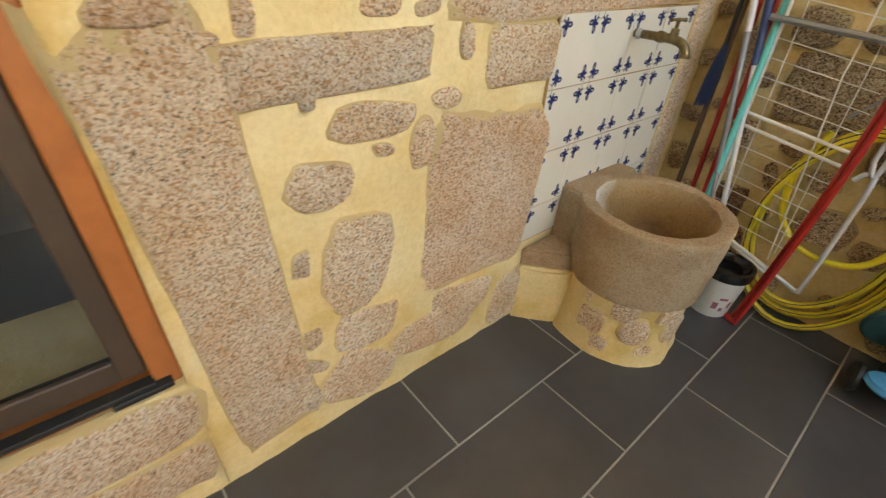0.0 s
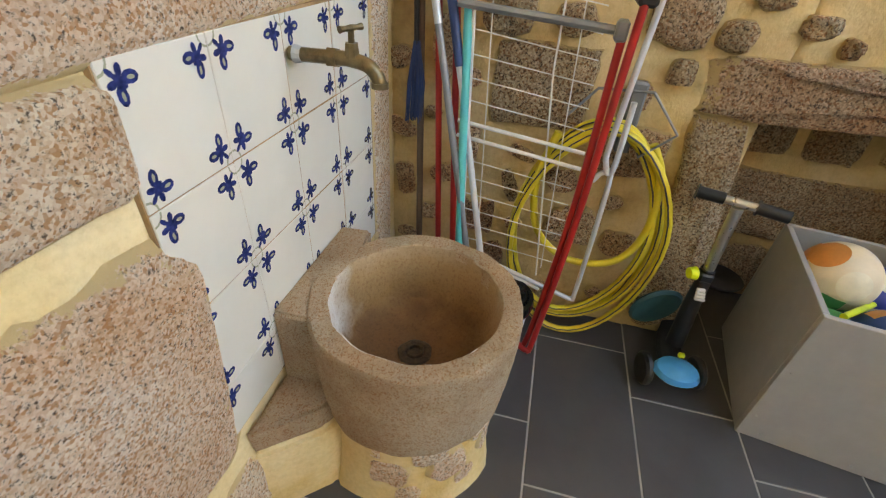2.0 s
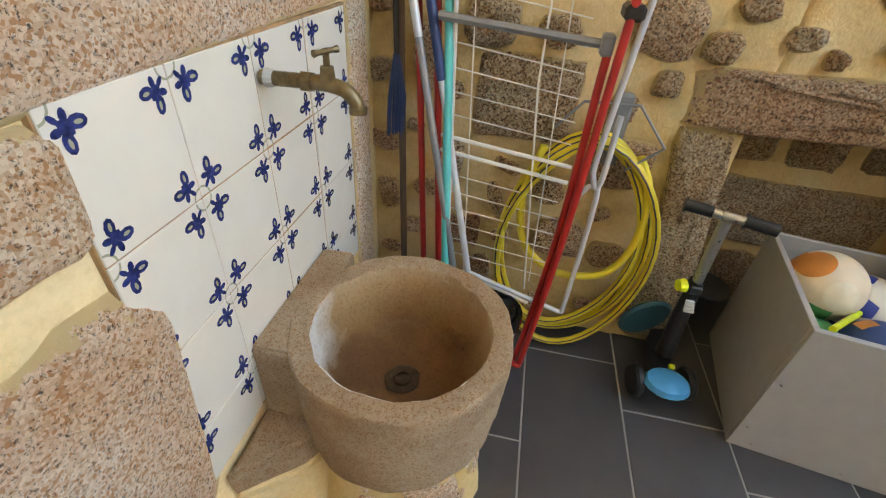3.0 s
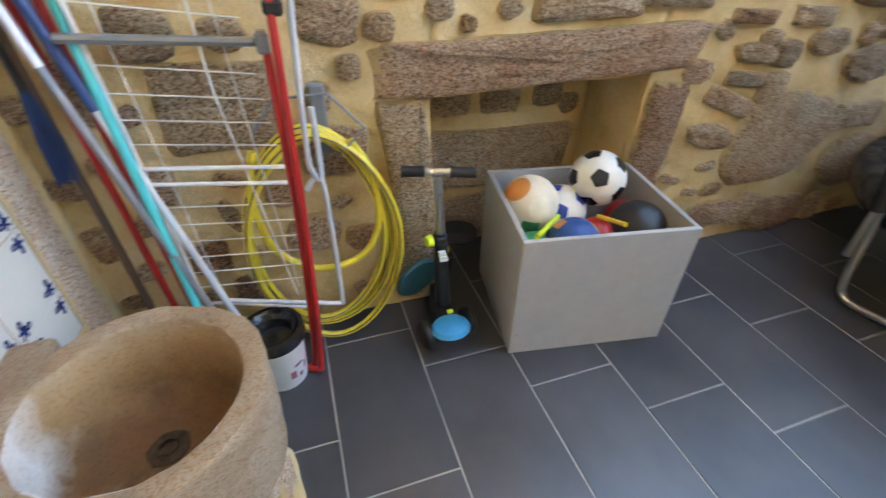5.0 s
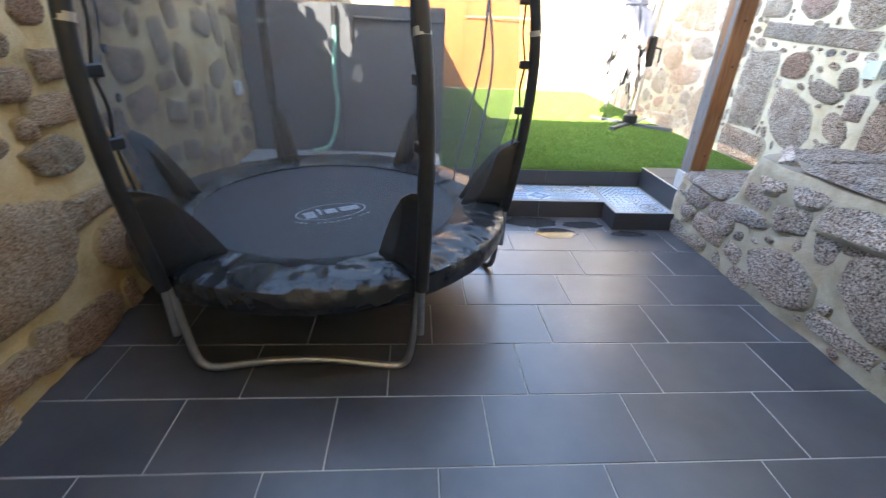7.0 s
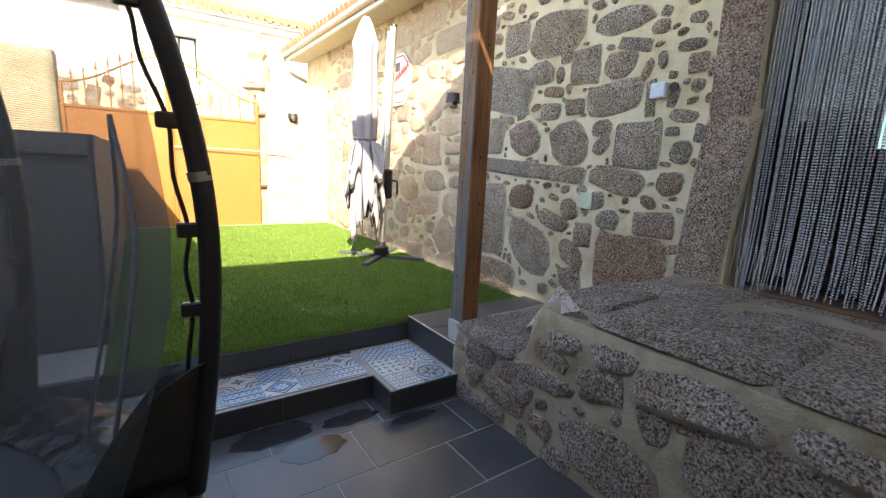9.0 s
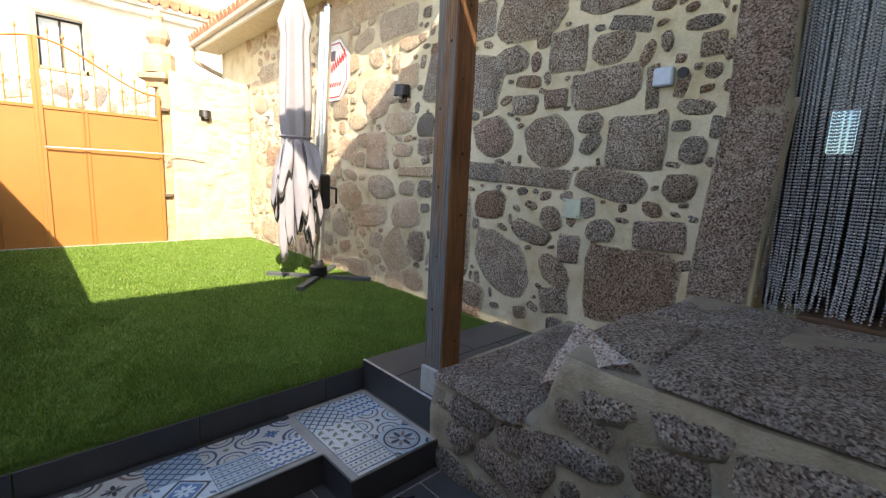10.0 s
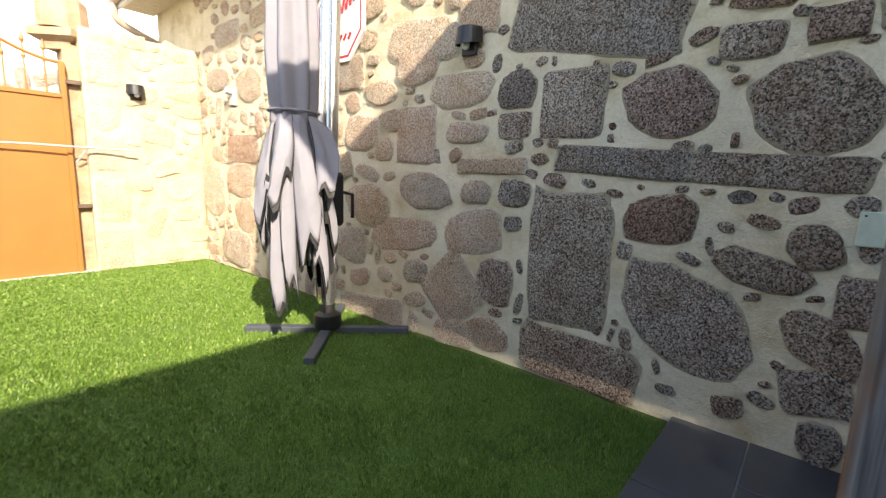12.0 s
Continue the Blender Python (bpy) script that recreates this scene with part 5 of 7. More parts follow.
part("front_panel", board(C0, C1, 0.002, 0.51, 1), M_BOARD, toy)
part("back_panel", board(inset(C3, C0, 0.0), inset(C2, C1, 0.0), 0.002, 0.51, -1), M_BOARD, toy)
part("side_panel", board(inset(C0, C3, th + 0.001), inset(C3, C0, th + 0.001), 0.002, 0.51, -1), M_BOARD, toy)
part("side_panel", board(inset(C1, C2, th + 0.001), inset(C2, C1, th + 0.001), 0.002, 0.51, 1), M_BOARD, toy)
bm = bmesh.new()
add_poly(bm, [(*inset(C0, C2, 0.03), 0.012), (*inset(C1, C3, 0.03), 0.012), (*inset(C2, C0, 0.03), 0.012), (*inset(C3, C1, 0.03), 0.012)], None, 0.012)
part("bottom", bm, M_BOARD, toy)
for k, z in ((0.06, 0.03), (0.3, 0.03), (0.52, 0.03), (0.02, 0.1), (0.02, 0.3)):
    p = inset(C0, C1, k)
    part("screw", lathe([(0.004, 0), (0.004, 0.002), (0.0, 0.002)], 8, (p[0] - 0.002, p[1], z)), M_STEEL, toy)


def ball(label, place, r, base, patches=(), turn=0.0, group="balls in the toy box"):
    th_ = thing("ball", place, label, "ball", group)
    bm = bmesh.new()
    bmesh.ops.create_icosphere(bm, subdivisions=4, radius=r, matrix=pose(*place, turn, turn * 0.7, turn * 1.3))
    part("skin", bm, base, th_, smooth=True)
    for nm, dirs, size, sides, m in patches:
        for d in dirs:
            d = Vector(d).normalized()
            u = d.orthogonal().normalized()
            w = d.cross(u)
            bm = bmesh.new()
            c = bm.verts.new(Vector(place) + d * (r + 0.0012))
            rings = []
            for f in (0.5, 1.0):
                ring = []
                for j in range(sides * 3):
                    a = 2 * math.pi * j / (sides * 3)
                    sec = math.cos(math.pi / sides) / math.cos((a % (2 * math.pi / sides)) - math.pi / sides) if sides < 9 else 1.0
                    q = (d + (u * math.cos(a) + w * math.sin(a)) * math.tan(size) * f * sec).normalized()
                    ring.append(bm.verts.new(Vector(place) + q * (r + 0.0012)))
                rings.append(ring)
            k = sides * 3
            for j in range(k):
                bm.faces.new((c, rings[0][j], rings[0][(j + 1) % k]))
                bm.faces.new((rings[0][j], rings[1][j], rings[1][(j + 1) % k], rings[0][(j + 1) % k]))
            part(nm, bm, m, th_, smooth=True)
    return th_


PH = (1 + 5 ** 0.5) / 2
ICO = [(0, s, t * PH) for s in (1, -1) for t in (1, -1)] + [(s, t * PH, 0) for s in (1, -1) for t in (1, -1)] + [(t * PH, 0, s) for s in (1, -1) for t in (1, -1)]
tilt = Euler((0.35, 0.3, 0.5)).to_matrix()
ICO = [tilt @ Vector(v) for v in ICO]
ball("white football with black panels, scuffed", (1.985, -0.93, 0.525), 0.105, M_LEATHER_W, [("panel", ICO, 0.34, 5, M_PVC)])
ball("orange, cream and green volleyball", (1.975, -0.645, 0.47), 0.105, plain("cream_skin", (0.70, 0.60, 0.45), 0.45, 0, 0.08), [("panel", [(-0.1, 0.75, 0.9), (0.5, 0.9, 0.35)], 0.48, 12, M_ORANGE_SKIN), ("panel", [(-0.6, -0.1, -0.75), (-0.9, 0.4, -0.5)], 0.42, 4, M_GREEN_SKIN), ("panel", [(-0.9, 0.1, 0.3)], 0.42, 12, plain("pale_skin", (0.72, 0.66, 0.52), 0.45))])
ball("blue and orange rubber basketball", (1.775, -0.72, 0.40), 0.098, plain("blue_rubber", (0.02, 0.07, 0.24), 0.5), [("panel", [(-0.15, -0.75, 0.75), (0.35, 0.5, 0.8), (-0.9, 0.45, 0.2)], 0.30, 4, M_ORANGE_SKIN)])
ball("white football with blue panels", (2.0, -0.80, 0.40), 0.10, M_LEATHER_W, [("panel", ICO, 0.32, 5, plain("blue_skin", (0.02, 0.05, 0.32), 0.4))])
ball("black rubber ball, half hidden", (1.80, -1.00, 0.40), 0.105, M_BLACK)
ball("red foam ball under the others", (1.84, -0.86, 0.37), 0.07, M_RED)
ball("small red foam ball near the side", (1.90, -1.03, 0.37), 0.08, M_RED)
ball("green ball under the volleyball", (1.83, -0.61, 0.34), 0.09, M_GREEN_SKIN)
ball("orange ball at the bottom of the box", (1.78, -0.60, 0.26), 0.09, M_ORANGE_SKIN)
for a, c, m, nm in (((1.735, -0.545, 0.497), (1.94, -0.76, 0.42), M_LIME, "lime green plastic bat handle"), ((1.72, -0.87, 0.49), (1.86, -0.87, 0.44), M_YBALL, "yellow plastic stick")):
    st = thing("toy_stick", a, nm + " among the balls", "toy")
    part("stick", tube([a, c], 0.009, 8), m, st)
cup = thing("plastic_cup", (2.13, -0.46, 0.27), "black round plastic lid behind the scooter", "lid")
part("shell", lathe([(0.0, 0.0), (0.075, 0.004), (0.085, 0.02), (0.08, 0.022), (0.0, 0.012)], 24, (2.13, -0.42, 0.27)), M_BLACK, cup)

# ---- steps up to the turf ----
step = solid("steps", joined(box((-0.895, Y_LAWN + 0.002, -0.04), (XE, Y_STEP, Z_STEP - 0.008)), box((XP + 0.002, Y_LAWN + 0.002, -0.04), (-0.895, -3.51, Z_STEP - 0.008))), M_GROUT, "low step with dark risers and patterned blue tiles on top", "step", kind="structure")
for x0, x1 in ((-0.889, -0.36), (-0.356, 0.23), (0.234, 0.82), (0.824, 1.41), (1.414, 2.09)):
    ob = part("riser_tile", box((x0, Y_STEP, 0.0), (x1, Y_STEP + 0.011, Z_STEP - 0.002), 0.0015), M_EDGE, step)
part("riser_tile", box((XP + 0.004, -3.51, 0.0), (-0.892, -3.499, Z_STEP - 0.002), 0.0015), M_EDGE, step)
part("riser_tile", box((-0.895, -3.735, 0.0), (-0.884, -3.5, Z_STEP - 0.002), 0.0015), M_EDGE, step)
for x0, x1 in ((XP + 0.004, -1.12), (-1.116, -0.51), (-0.506, 0.08), (0.084, 0.67), (0.674, 1.26), (1.264, 2.09)):
    part("riser_tile", box((x0, Y_LAWN, Z_STEP), (x1, Y_LAWN + 0.012, Z_LAWN - 0.012), 0.0015), M_EDGE, lawn)
part("trim", box((XP - 0.012, Y_LAWN, Z_STEP), (XP - 0.001, -3.561, Z_LAND - 0.004), 0.001), M_EDGE, landing)
part("edge_strip", box((XP - 0.012, Y_LAWN, Z_LAND - 0.004), (XP - 0.0, -3.561, Z_LAND + 0.003), 0.001), M_ALU, landing, "aluminium edge strip")
part("border_tile", box((-0.9, Y_LAWN + 0.012, Z_STEP - 0.008), (XE, Y_LAWN + 0.045, Z_STEP), 0.001), M_EDGE, step)

PAT_INKS = [plain("pattern_ink", c, 0.3, 0, 0.25, 40, 0) for c in ((0.025, 0.055, 0.13), (0.05, 0.13, 0.28), (0.035, 0.04, 0.05), (0.20, 0.14, 0.12), (0.10, 0.15, 0.12))]
PAT_BASES = [plain("pattern_base", c, 0.3, 0, 0.1, 12, 0.02) for c in ((0.44, 0.50, 0.55), (0.32, 0.40, 0.47), (0.46, 0.45, 0.42))]
S = 0.195
H = S / 2


class Print:
    """Flat painted shapes on one tile, in two inks."""
    def __init__(self):
        self.bm = bmesh.new()

    def poly(self, pts, ink=0, lift=0.0):
        self.bm.faces.new([self.bm.verts.new((x, y, lift)) for x, y in pts]).material_index = ink

    def ring(self, cx, cy, r0, r1, a0=0, a1=360, ink=0, lift=0.0):
        k = max(4, int(abs(a1 - a0) / 18))
        for i_ in range(k):
            a, c = (radians(a0 + (a1 - a0) * (i_ + d) / k) for d in (0, 1))
            self.poly([(cx + r * math.cos(t), cy + r * math.sin(t)) for r, t in ((r0, a), (r1, a), (r1, c), (r0, c))], ink, lift)

    def leaf(self, cx, cy, rx, ry, deg, ink=0, lift=0.0):
        self.poly([p[:2] for p in disc(cx, cy, rx, ry, radians(deg), 0, 10)], ink, lift)

    def lozenge(self, cx, cy, d, ink=0, lift=0.0):
        self.poly([(cx - d, cy), (cx, cy - d), (cx + d, cy), (cx, cy + d)], ink, lift)

    def bar(self, x0, y0, x1, y1, w, ink=0, lift=0.0):
        q = Vector((x1 - x0, y1 - y0)).normalized().orthogonal() * w / 2
        self.poly([(x0 - q.x, y0 - q.y), (x1 - q.x, y1 - q.y), (x1 + q.x, y1 + q.y), (x0 + q.x, y0 + q.y)], ink, lift)

    def corners(self):
        return ((0, 0, 0), (S, 0, 90), (S, S, 180), (0, S, 270))


def pat_arcs(p):
    for cx, cy, a in p.corners():
        p.ring(cx, cy, 0.062, 0.076, a, a + 90)
        p.ring(cx, cy, 0.040, 0.050, a, a + 90, 1)
        p.ring(cx, cy, 0.004, 0.022, a, a + 90)
    for i_ in range(4):
        p.leaf(H + 0.022 * math.cos(math.pi * i_ / 2), H + 0.022 * math.sin(math.pi * i_ / 2), 0.020, 0.008, 90 * i_, 1)
        p.leaf(H + 0.02 * math.cos(math.pi * (i_ + 0.5) / 2), H + 0.02 * math.sin(math.pi * (i_ + 0.5) / 2), 0.012, 0.005, 90 * i_ + 45)


def pat_medallion(p):
    p.ring(H, H, 0.078, 0.088)
    p.ring(H, H, 0.068, 0.071, 0, 360, 1)
    for i_ in range(8):
        t = math.pi * i_ / 4
        p.leaf(H + 0.038 * math.cos(t), H + 0.038 * math.sin(t), 0.026, 0.0085 if i_ % 2 else 0.011, 45 * i_, i_ % 2)
    for cx, cy, a in p.corners():
        p.ring(cx, cy, 0.014, 0.028, a, a + 90)
        p.ring(cx, cy, 0.0, 0.007, a, a + 90, 1)


def pat_trellis(p):
    for i_ in range(-3, 4):
        o = i_ * S / 4
        for x0, y0, x1, y1 in ((max(0, -o), max(0, o), min(S, S - o), min(S, S + o)),):
            if x1 - x0 > 0.01:
                p.bar(x0, y0, x1, y1, 0.007)
                p.bar(S - x0, y0, S - x1, y1, 0.007, 0, 0.0002)
    for i_ in range(4):
        for k_ in range(4):
            p.lozenge(S * (i_ + 0.5) / 4, S * (k_ + 0.5) / 4, 0.008, 1, 0.0004)


def pat_zigzag(p):
    k = 6
    w = S / k
    for i_ in range(k):
        for r_ in range(k):
            x, y = i_ * w, r_ * w
            if r_ % 2:
                p.poly([(x, y), (x + w / 2, y + w * 0.45), (x + w, y), (x + w, y + w * 0.5), (x + w / 2, y + w * 0.95), (x, y + w * 0.5)], 0)
            else:
                p.poly([(x + w * 0.5, y + w * 0.1), (x + w * 0.8, y + w * 0.4), (x + w * 0.5, y + w * 0.7), (x + w * 0.2, y + w * 0.4)], 1)


def pat_big_lozenge(p):
    p.lozenge(H, H, H * 0.98)
    p.poly([(H + d * x, H + d * y) for d in (0.078,) for x, y in ((-1, 0), (0, -1), (1, 0), (0, 1))], 2, 0.0003)
    p.poly([(H + d * x, H + d * y) for d in (0.070,) for x, y in ((-1, 0), (0, -1), (1, 0), (0, 1))], 1, 0.0006)
    for i_ in range(8):
        t = math.pi * i_ / 4
        p.leaf(H + 0.024 * math.cos(t), H + 0.024 * math.sin(t), 0.018, 0.0075, 45 * i_, 2, 0.0009)
    for cx, cy, a in p.corners():
        t = radians(a + 45)
        p.leaf(cx + 0.026 * math.cos(t), cy + 0.026 * math.sin(t), 0.016, 0.006, a + 45)
        p.leaf(cx + 0.026 * math.cos(t), cy + 0.026 * math.sin(t), 0.012, 0.005, a + 135, 1, 0.0003)


def pat_loops(p):
    for cx, cy, a in ((0, H, -90), (S, H, 90), (H, 0, 0), (H, S, 180)):
        p.ring(cx, cy, 0.052, 0.062, a, a + 180)
        p.ring(cx, cy, 0.028, 0.034, a, a + 180, 1, 0.0003)
    for cx, cy, a in p.corners():
        p.ring(cx, cy, 0.0, 0.016, a, a + 90)
    p.lozenge(H, H, 0.016, 1, 0.0004)


def pat_sprigs(p):
    k = 4
    for i_ in range(k):
        for r_ in range(k):
            cx, cy = S * (i_ + 0.5) / k, S * (r_ + 0.5) / k
            t = 45 if (i_ + r_) % 2 else -45
            p.leaf(cx, cy, 0.021, 0.0085, t, 0)
            p.leaf(cx + 0.012 * math.cos(radians(t + 90)), cy + 0.012 * math.sin(radians(t + 90)), 0.008, 0.004, t + 90, 1, 0.0003)


def pat_stripes(p):
    for i_ in range(5):
        y = S * (i_ + 0.5) / 5
        p.bar(0.002, y, S - 0.002, y, 0.007, i_ % 2)
        for k_ in range(8):
            p.lozenge(S * (k_ + 0.5) / 8, y + S / 10 if i_ < 4 else y, 0.007, (k_ + i_) % 2, 0.0003)


PATS = []
for i, fn in enumerate((pat_arcs, pat_medallion, pat_trellis, pat_zigzag, pat_big_lozenge, pat_loops, pat_sprigs, pat_stripes)):
    for j in range(2):
        p_ = Print()
        fn(p_)
        me = finish("pattern", p_.bm, PAT_INKS[(i + 3 * j) % 5 if j else (0, 2, 3, 0, 1, 0, 2, 4)[i]])
        me.materials.append(PAT_INKS[(1, 3, 0, 1, 0, 4, 1, 2)[i] if not j else (i + 2) % 5])
        me.materials.append(PAT_BASES[0])
        PATS.append(me)
BODIES = [finish("pattern_tile", box((0, 0, -0.008), (S, S, 0), 0.001), m) for m in PAT_BASES]
spots = [(-0.872 + 0.197 * i, y) for i in range(15) for y in (-4.102, -3.934)] + [(-1.352 + 0.2 * i + 0.03, y) for i in range(2) for y in (-4.10, -3.905, -3.708)]
for k, (x, y) in enumerate(spots):
    short = k < 30
    ob = new("pattern_tile", BODIES[rnd.randrange(3)])
    ob.parent, ob.matrix_basis = step, Matrix.Translation((x, y, Z_STEP)) @ Matrix.Diagonal((1, 0.85 if short else 1, 1, 1))
    ch = new("pattern", PATS[(k * 5 + rnd.randrange(4)) % len(PATS)])
    ch.parent, ch.matrix_basis = ob, Matrix.Translation((0, 0, 0.0006))

# ---- wooden post on its concrete foot ----
post = thing("wooden_post", (-1.465, -3.61, 0.31), "weathered square pine post with knots on a pale concrete foot", "post")
part("foot", box((-1.53, -3.68, 0.14), (-1.385, -3.54, 0.44), 0.004), M_CONC, post, "pale concrete foot")
shaft = part("shaft", box((-1.525, -3.675, 0.44), (-1.40, -3.55, 3.4), 0.006), M_POST, post, "pine shaft, grey on its weather side")
shaft.data.materials.append(M_PINE)
for p in shaft.data.polygons:
    p.material_index = 1 if p.normal.y > 0.5 else 0
knot = plain("wood_knot", (0.03, 0.014, 0.008), 0.7)
for i in range(15):
    z = 0.55 + 0.155 * i + rnd.uniform(-0.05, 0.05)
    if i % 2:
        y = -3.57 - rnd.uniform(0, 0.09)
        bm = tube([(-1.402, y, z), (-1.399, y, z)], rnd.uniform(0.004, 0.009), 8)
    else:
        x = -1.42 - rnd.uniform(0, 0.085)
        bm = tube([(x, -3.552, z), (x, -3.549, z)], rnd.uniform(0.004, 0.009), 8)
    part("knot", bm, knot, shaft)

# ---- trampoline ----
TC = Vector((1.11, -2.82, 0))
tramp = thing("trampoline", (TC.x, TC.y, 0.0), "round black trampoline with padded rim, safety net and steel legs", "trampoline")


def rim_pt(deg, r, z):
    a = radians(deg)
    return (TC.x + r * math.cos(a), TC.y + r * math.sin(a), z)


def ring_band(profile, n=72, wob=0.0):
    bm = bmesh.new()
    rows = []
    for k, (r, z) in enumerate(profile):
        row = []
        for j in range(n):
            a = 360 * j / n
            ca, sa = math.cos(radians(a)), math.sin(radians(a))
            q = wob * (noise.noise((ca * 13, sa * 13, k * 0.8)) + 0.35 * noise.noise((ca * 34, sa * 34, k * 0.55)))
            row.append(bm.verts.new(rim_pt(a, r + q * 0.6, z + q)))
        rows.append(row)
    for a, c in zip(rows, rows[1:]):
        for j in range(n):
            bm.faces.new((a[j], a[(j + 1) % n], c[(j + 1) % n], c[j]))
    return bm


part("mat", lathe([(0.0, 0.452), (0.5, 0.453), (0.79, 0.455), (0.80, 0.45), (0.79, 0.445), (0.0, 0.442)], 64, (TC.x, TC.y, 0)), M_MAT, tramp, "dark jumping mat")
part("rim_pad", ring_band([(0.685, 0.462), (0.72, 0.476), (0.80, 0.487), (0.88, 0.484), (0.93, 0.476), (0.956, 0.462), (0.966, 0.43), (0.963, 0.375), (0.952, 0.362), (0.942, 0.38), (0.935, 0.44), (0.85, 0.457), (0.70, 0.457), (0.685, 0.462)], 300, 0.009), M_PVC, tramp, "creased black vinyl rim padding", True)
part("frame_ring", ring_band([(0.915 + 0.02 * math.cos(t), 0.42 + 0.02 * math.sin(t)) for t in (2 * math.pi * i / 8 for i in range(9))]), M_STEEL, tramp, "galvanised ring", True)
# printed oval mark on the mat, with plain bars in place of letters
bm = bmesh.new()
mc, mu, mv = Vector((1.085, -2.68, 0.4565)), Vector((-0.885, -0.465, 0)), Vector((0.465, -0.885, 0))
MARK = Matrix(((mu.x, mv.x, 0, mc.x), (mu.y, mv.y, 0, mc.y), (0, 0, 1, mc.z), (0, 0, 0, 1)))
for i in range(40):
    a, c = 2 * math.pi * i / 40, 2 * math.pi * (i + 1) / 40
    add_poly(bm, [MARK @ Vector((k * 0.19 * math.cos(t), k * 0.10 * math.sin(t), 0)) for k, t in ((0.955, a), (1.0, a), (1.0, c), (0.955, c))])
for x0, x1, y0, y1 in ((-0.145, -0.088, -0.05, 0.035), (-0.07, -0.052, -0.025, 0.06), (-0.034, 0.028, -0.025, 0.035), (0.048, 0.152, -0.025, 0.035)):
    add_poly(bm, [MARK @ Vector((x, y, 0)) for x, y in ((x0, y0), (x1, y0), (x1, y1), (x0, y1))])
for i in range(14):
    if i in (3, 10):
        continue
    t = math.radians(45 + 8 * i)
    x, y = 0.235 * math.cos(t), -0.14 * math.sin(t)
    add_poly(bm, [MARK @ Vector((x + dx, y + dy, 0)) for dx, dy in ((-0.008, -0.004), (0.008, -0.004), (0.008, 0.005), (-0.008, 0.005))])
part("printed_mark", bm, M_PRINT, tramp, "pale printed oval mark")
POLE_PROFILE = [(0.985, 0.20), (0.985, 0.42), (1.03, 0.75), (1.052, 1.05), (1.045, 1.3), (1.005, 1.55), (0.935, 1.8), (0.83, 2.05)]
for k in range(6):
    deg = 60 * k
    slant = 0.09 if k == 2 else 0.0
    prof = [(r - slant * max(0.0, z - 0.45), z) for r, z in POLE_PROFILE]

    def at(z, inset=0.0):
        return rim_pt(deg, float(np.interp(z, [p[1] for p in prof], [p[0] for p in prof])) - inset, z)

    part("pole_stub", tube([rim_pt(deg, 0.985, 0.2), rim_pt(deg, 0.985, 0.45)], 0.016, 10), M_STEEL, tramp, "bare steel pole end", True)
    path = smooth_path([rim_pt(deg, r, z) for r, z in prof[1:]], 4)
    pole_ = part("net_pole", tube(path, 0.028, 14), M_BLACK, tramp, "black foam-sleeved pole", True)
    part("collar", tube([at(1.33), at(1.355)], 0.0295, 14), M_STEEL, pole_)
    for z in (0.98, 1.2, 1.48, 1.75):
        part("tie", box((-0.03, -0.012, -0.02), (0.03, 0.012, 0.02), 0.005, Matrix.Translation(at(z, 0.04)) @ Matrix.Rotation(radians(deg), 4, "Z")), M_BLACK, pole_)
    cord = [at(z, i_) for z, i_ in ((0.62, 0.03), (0.8, 0.05), (0.98, 0.042), (1.09, 0.058), (1.2, 0.042), (1.34, 0.06), (1.48, 0.042), (1.62, 0.06), (1.75, 0.045), (2.0, 0.06))]
    part("cord", tube(smooth_path(cord, 4), 0.006, 6), M_BLACK, pole_)
    # cloth gusset at the foot of the pole
    bm = bmesh.new()
    left, right = [], []
    for i in range(9):
        t = i / 8
        z = 0.465 + 0.36 * t
        p = at(z, -0.028)
        ctr = bm.verts.new(p)
        inner = 0.24 * (1 - t) ** 0.55 + 0.035
        for side, sgn in ((left, -1), (right, 1)):
            a_ = at(z, inner)
            q = rim_pt(deg + sgn * (2.2 + 2.2 * (1 - t)), (Vector(a_) - Vector((TC.x, TC.y, z))).length, z)
            w = bm.verts.new(q)
            side.append((w, ctr))
    for side in (left, right):
        for a, c in zip(side, side[1:]):
            bm.faces.new((a[0], a[1], c[1], c[0]))
    g = part("gusset", bm, M_BLACK, tramp, "black cloth corner gusset", True)
    g.modifiers.new("thick", "SOLIDIFY").thickness = 0.004
for k, (d0, d1) in enumerate(((60, 120), (180, 240), (300, 360))):
    a, c = Vector(rim_pt(d0, 0.965, 0.42)), Vector(rim_pt(d1, 0.965, 0.42))
    fa, fc = Vector(rim_pt(d0 + 2, 0.955, 0.018)), Vector(rim_pt(d1 - 2, 0.955, 0.018))
    e = (fc - fa).normalized()
    mid = (fa + fc) / 2 + Vector((0, 0, 0.035))
    pts = [a, a.lerp(fa, 0.5), fa + Vector((0, 0, 0.07)), fa + e * 0.025 + Vector((0, 0, 0.015)), fa + e * 0.09, mid - e * 0.12, mid + e * 0.12, fc - e * 0.09, fc - e * 0.025 + Vector((0, 0, 0.015)), fc + Vector((0, 0, 0.07)), fc.lerp(c, 0.5), c]
    part("leg", tube(smooth_path(pts, 4), 0.0165, 10), M_STEEL, tramp, "bent galvanised U-shaped leg", True)
bm = bmesh.new()
NZ_ = [0.46, 0.62, 0.8, 1.0, 1.2, 1.45, 1.7, 1.95, 2.2]
NR_ = [0.80, 0.86, 0.91, 0.955, 0.965, 0.94, 0.90, 0.83, 0.72]
rows = []
for z, r in zip(NZ_, NR_):
    row = []
    for j in range(72):
        d = 5 * j
        sag = 0.5 - 0.5 * math.cos(radians(6 * d))
        row.append(bm.verts.new(rim_pt(d, r - 0.05 * sag, z)))
    rows.append(row)
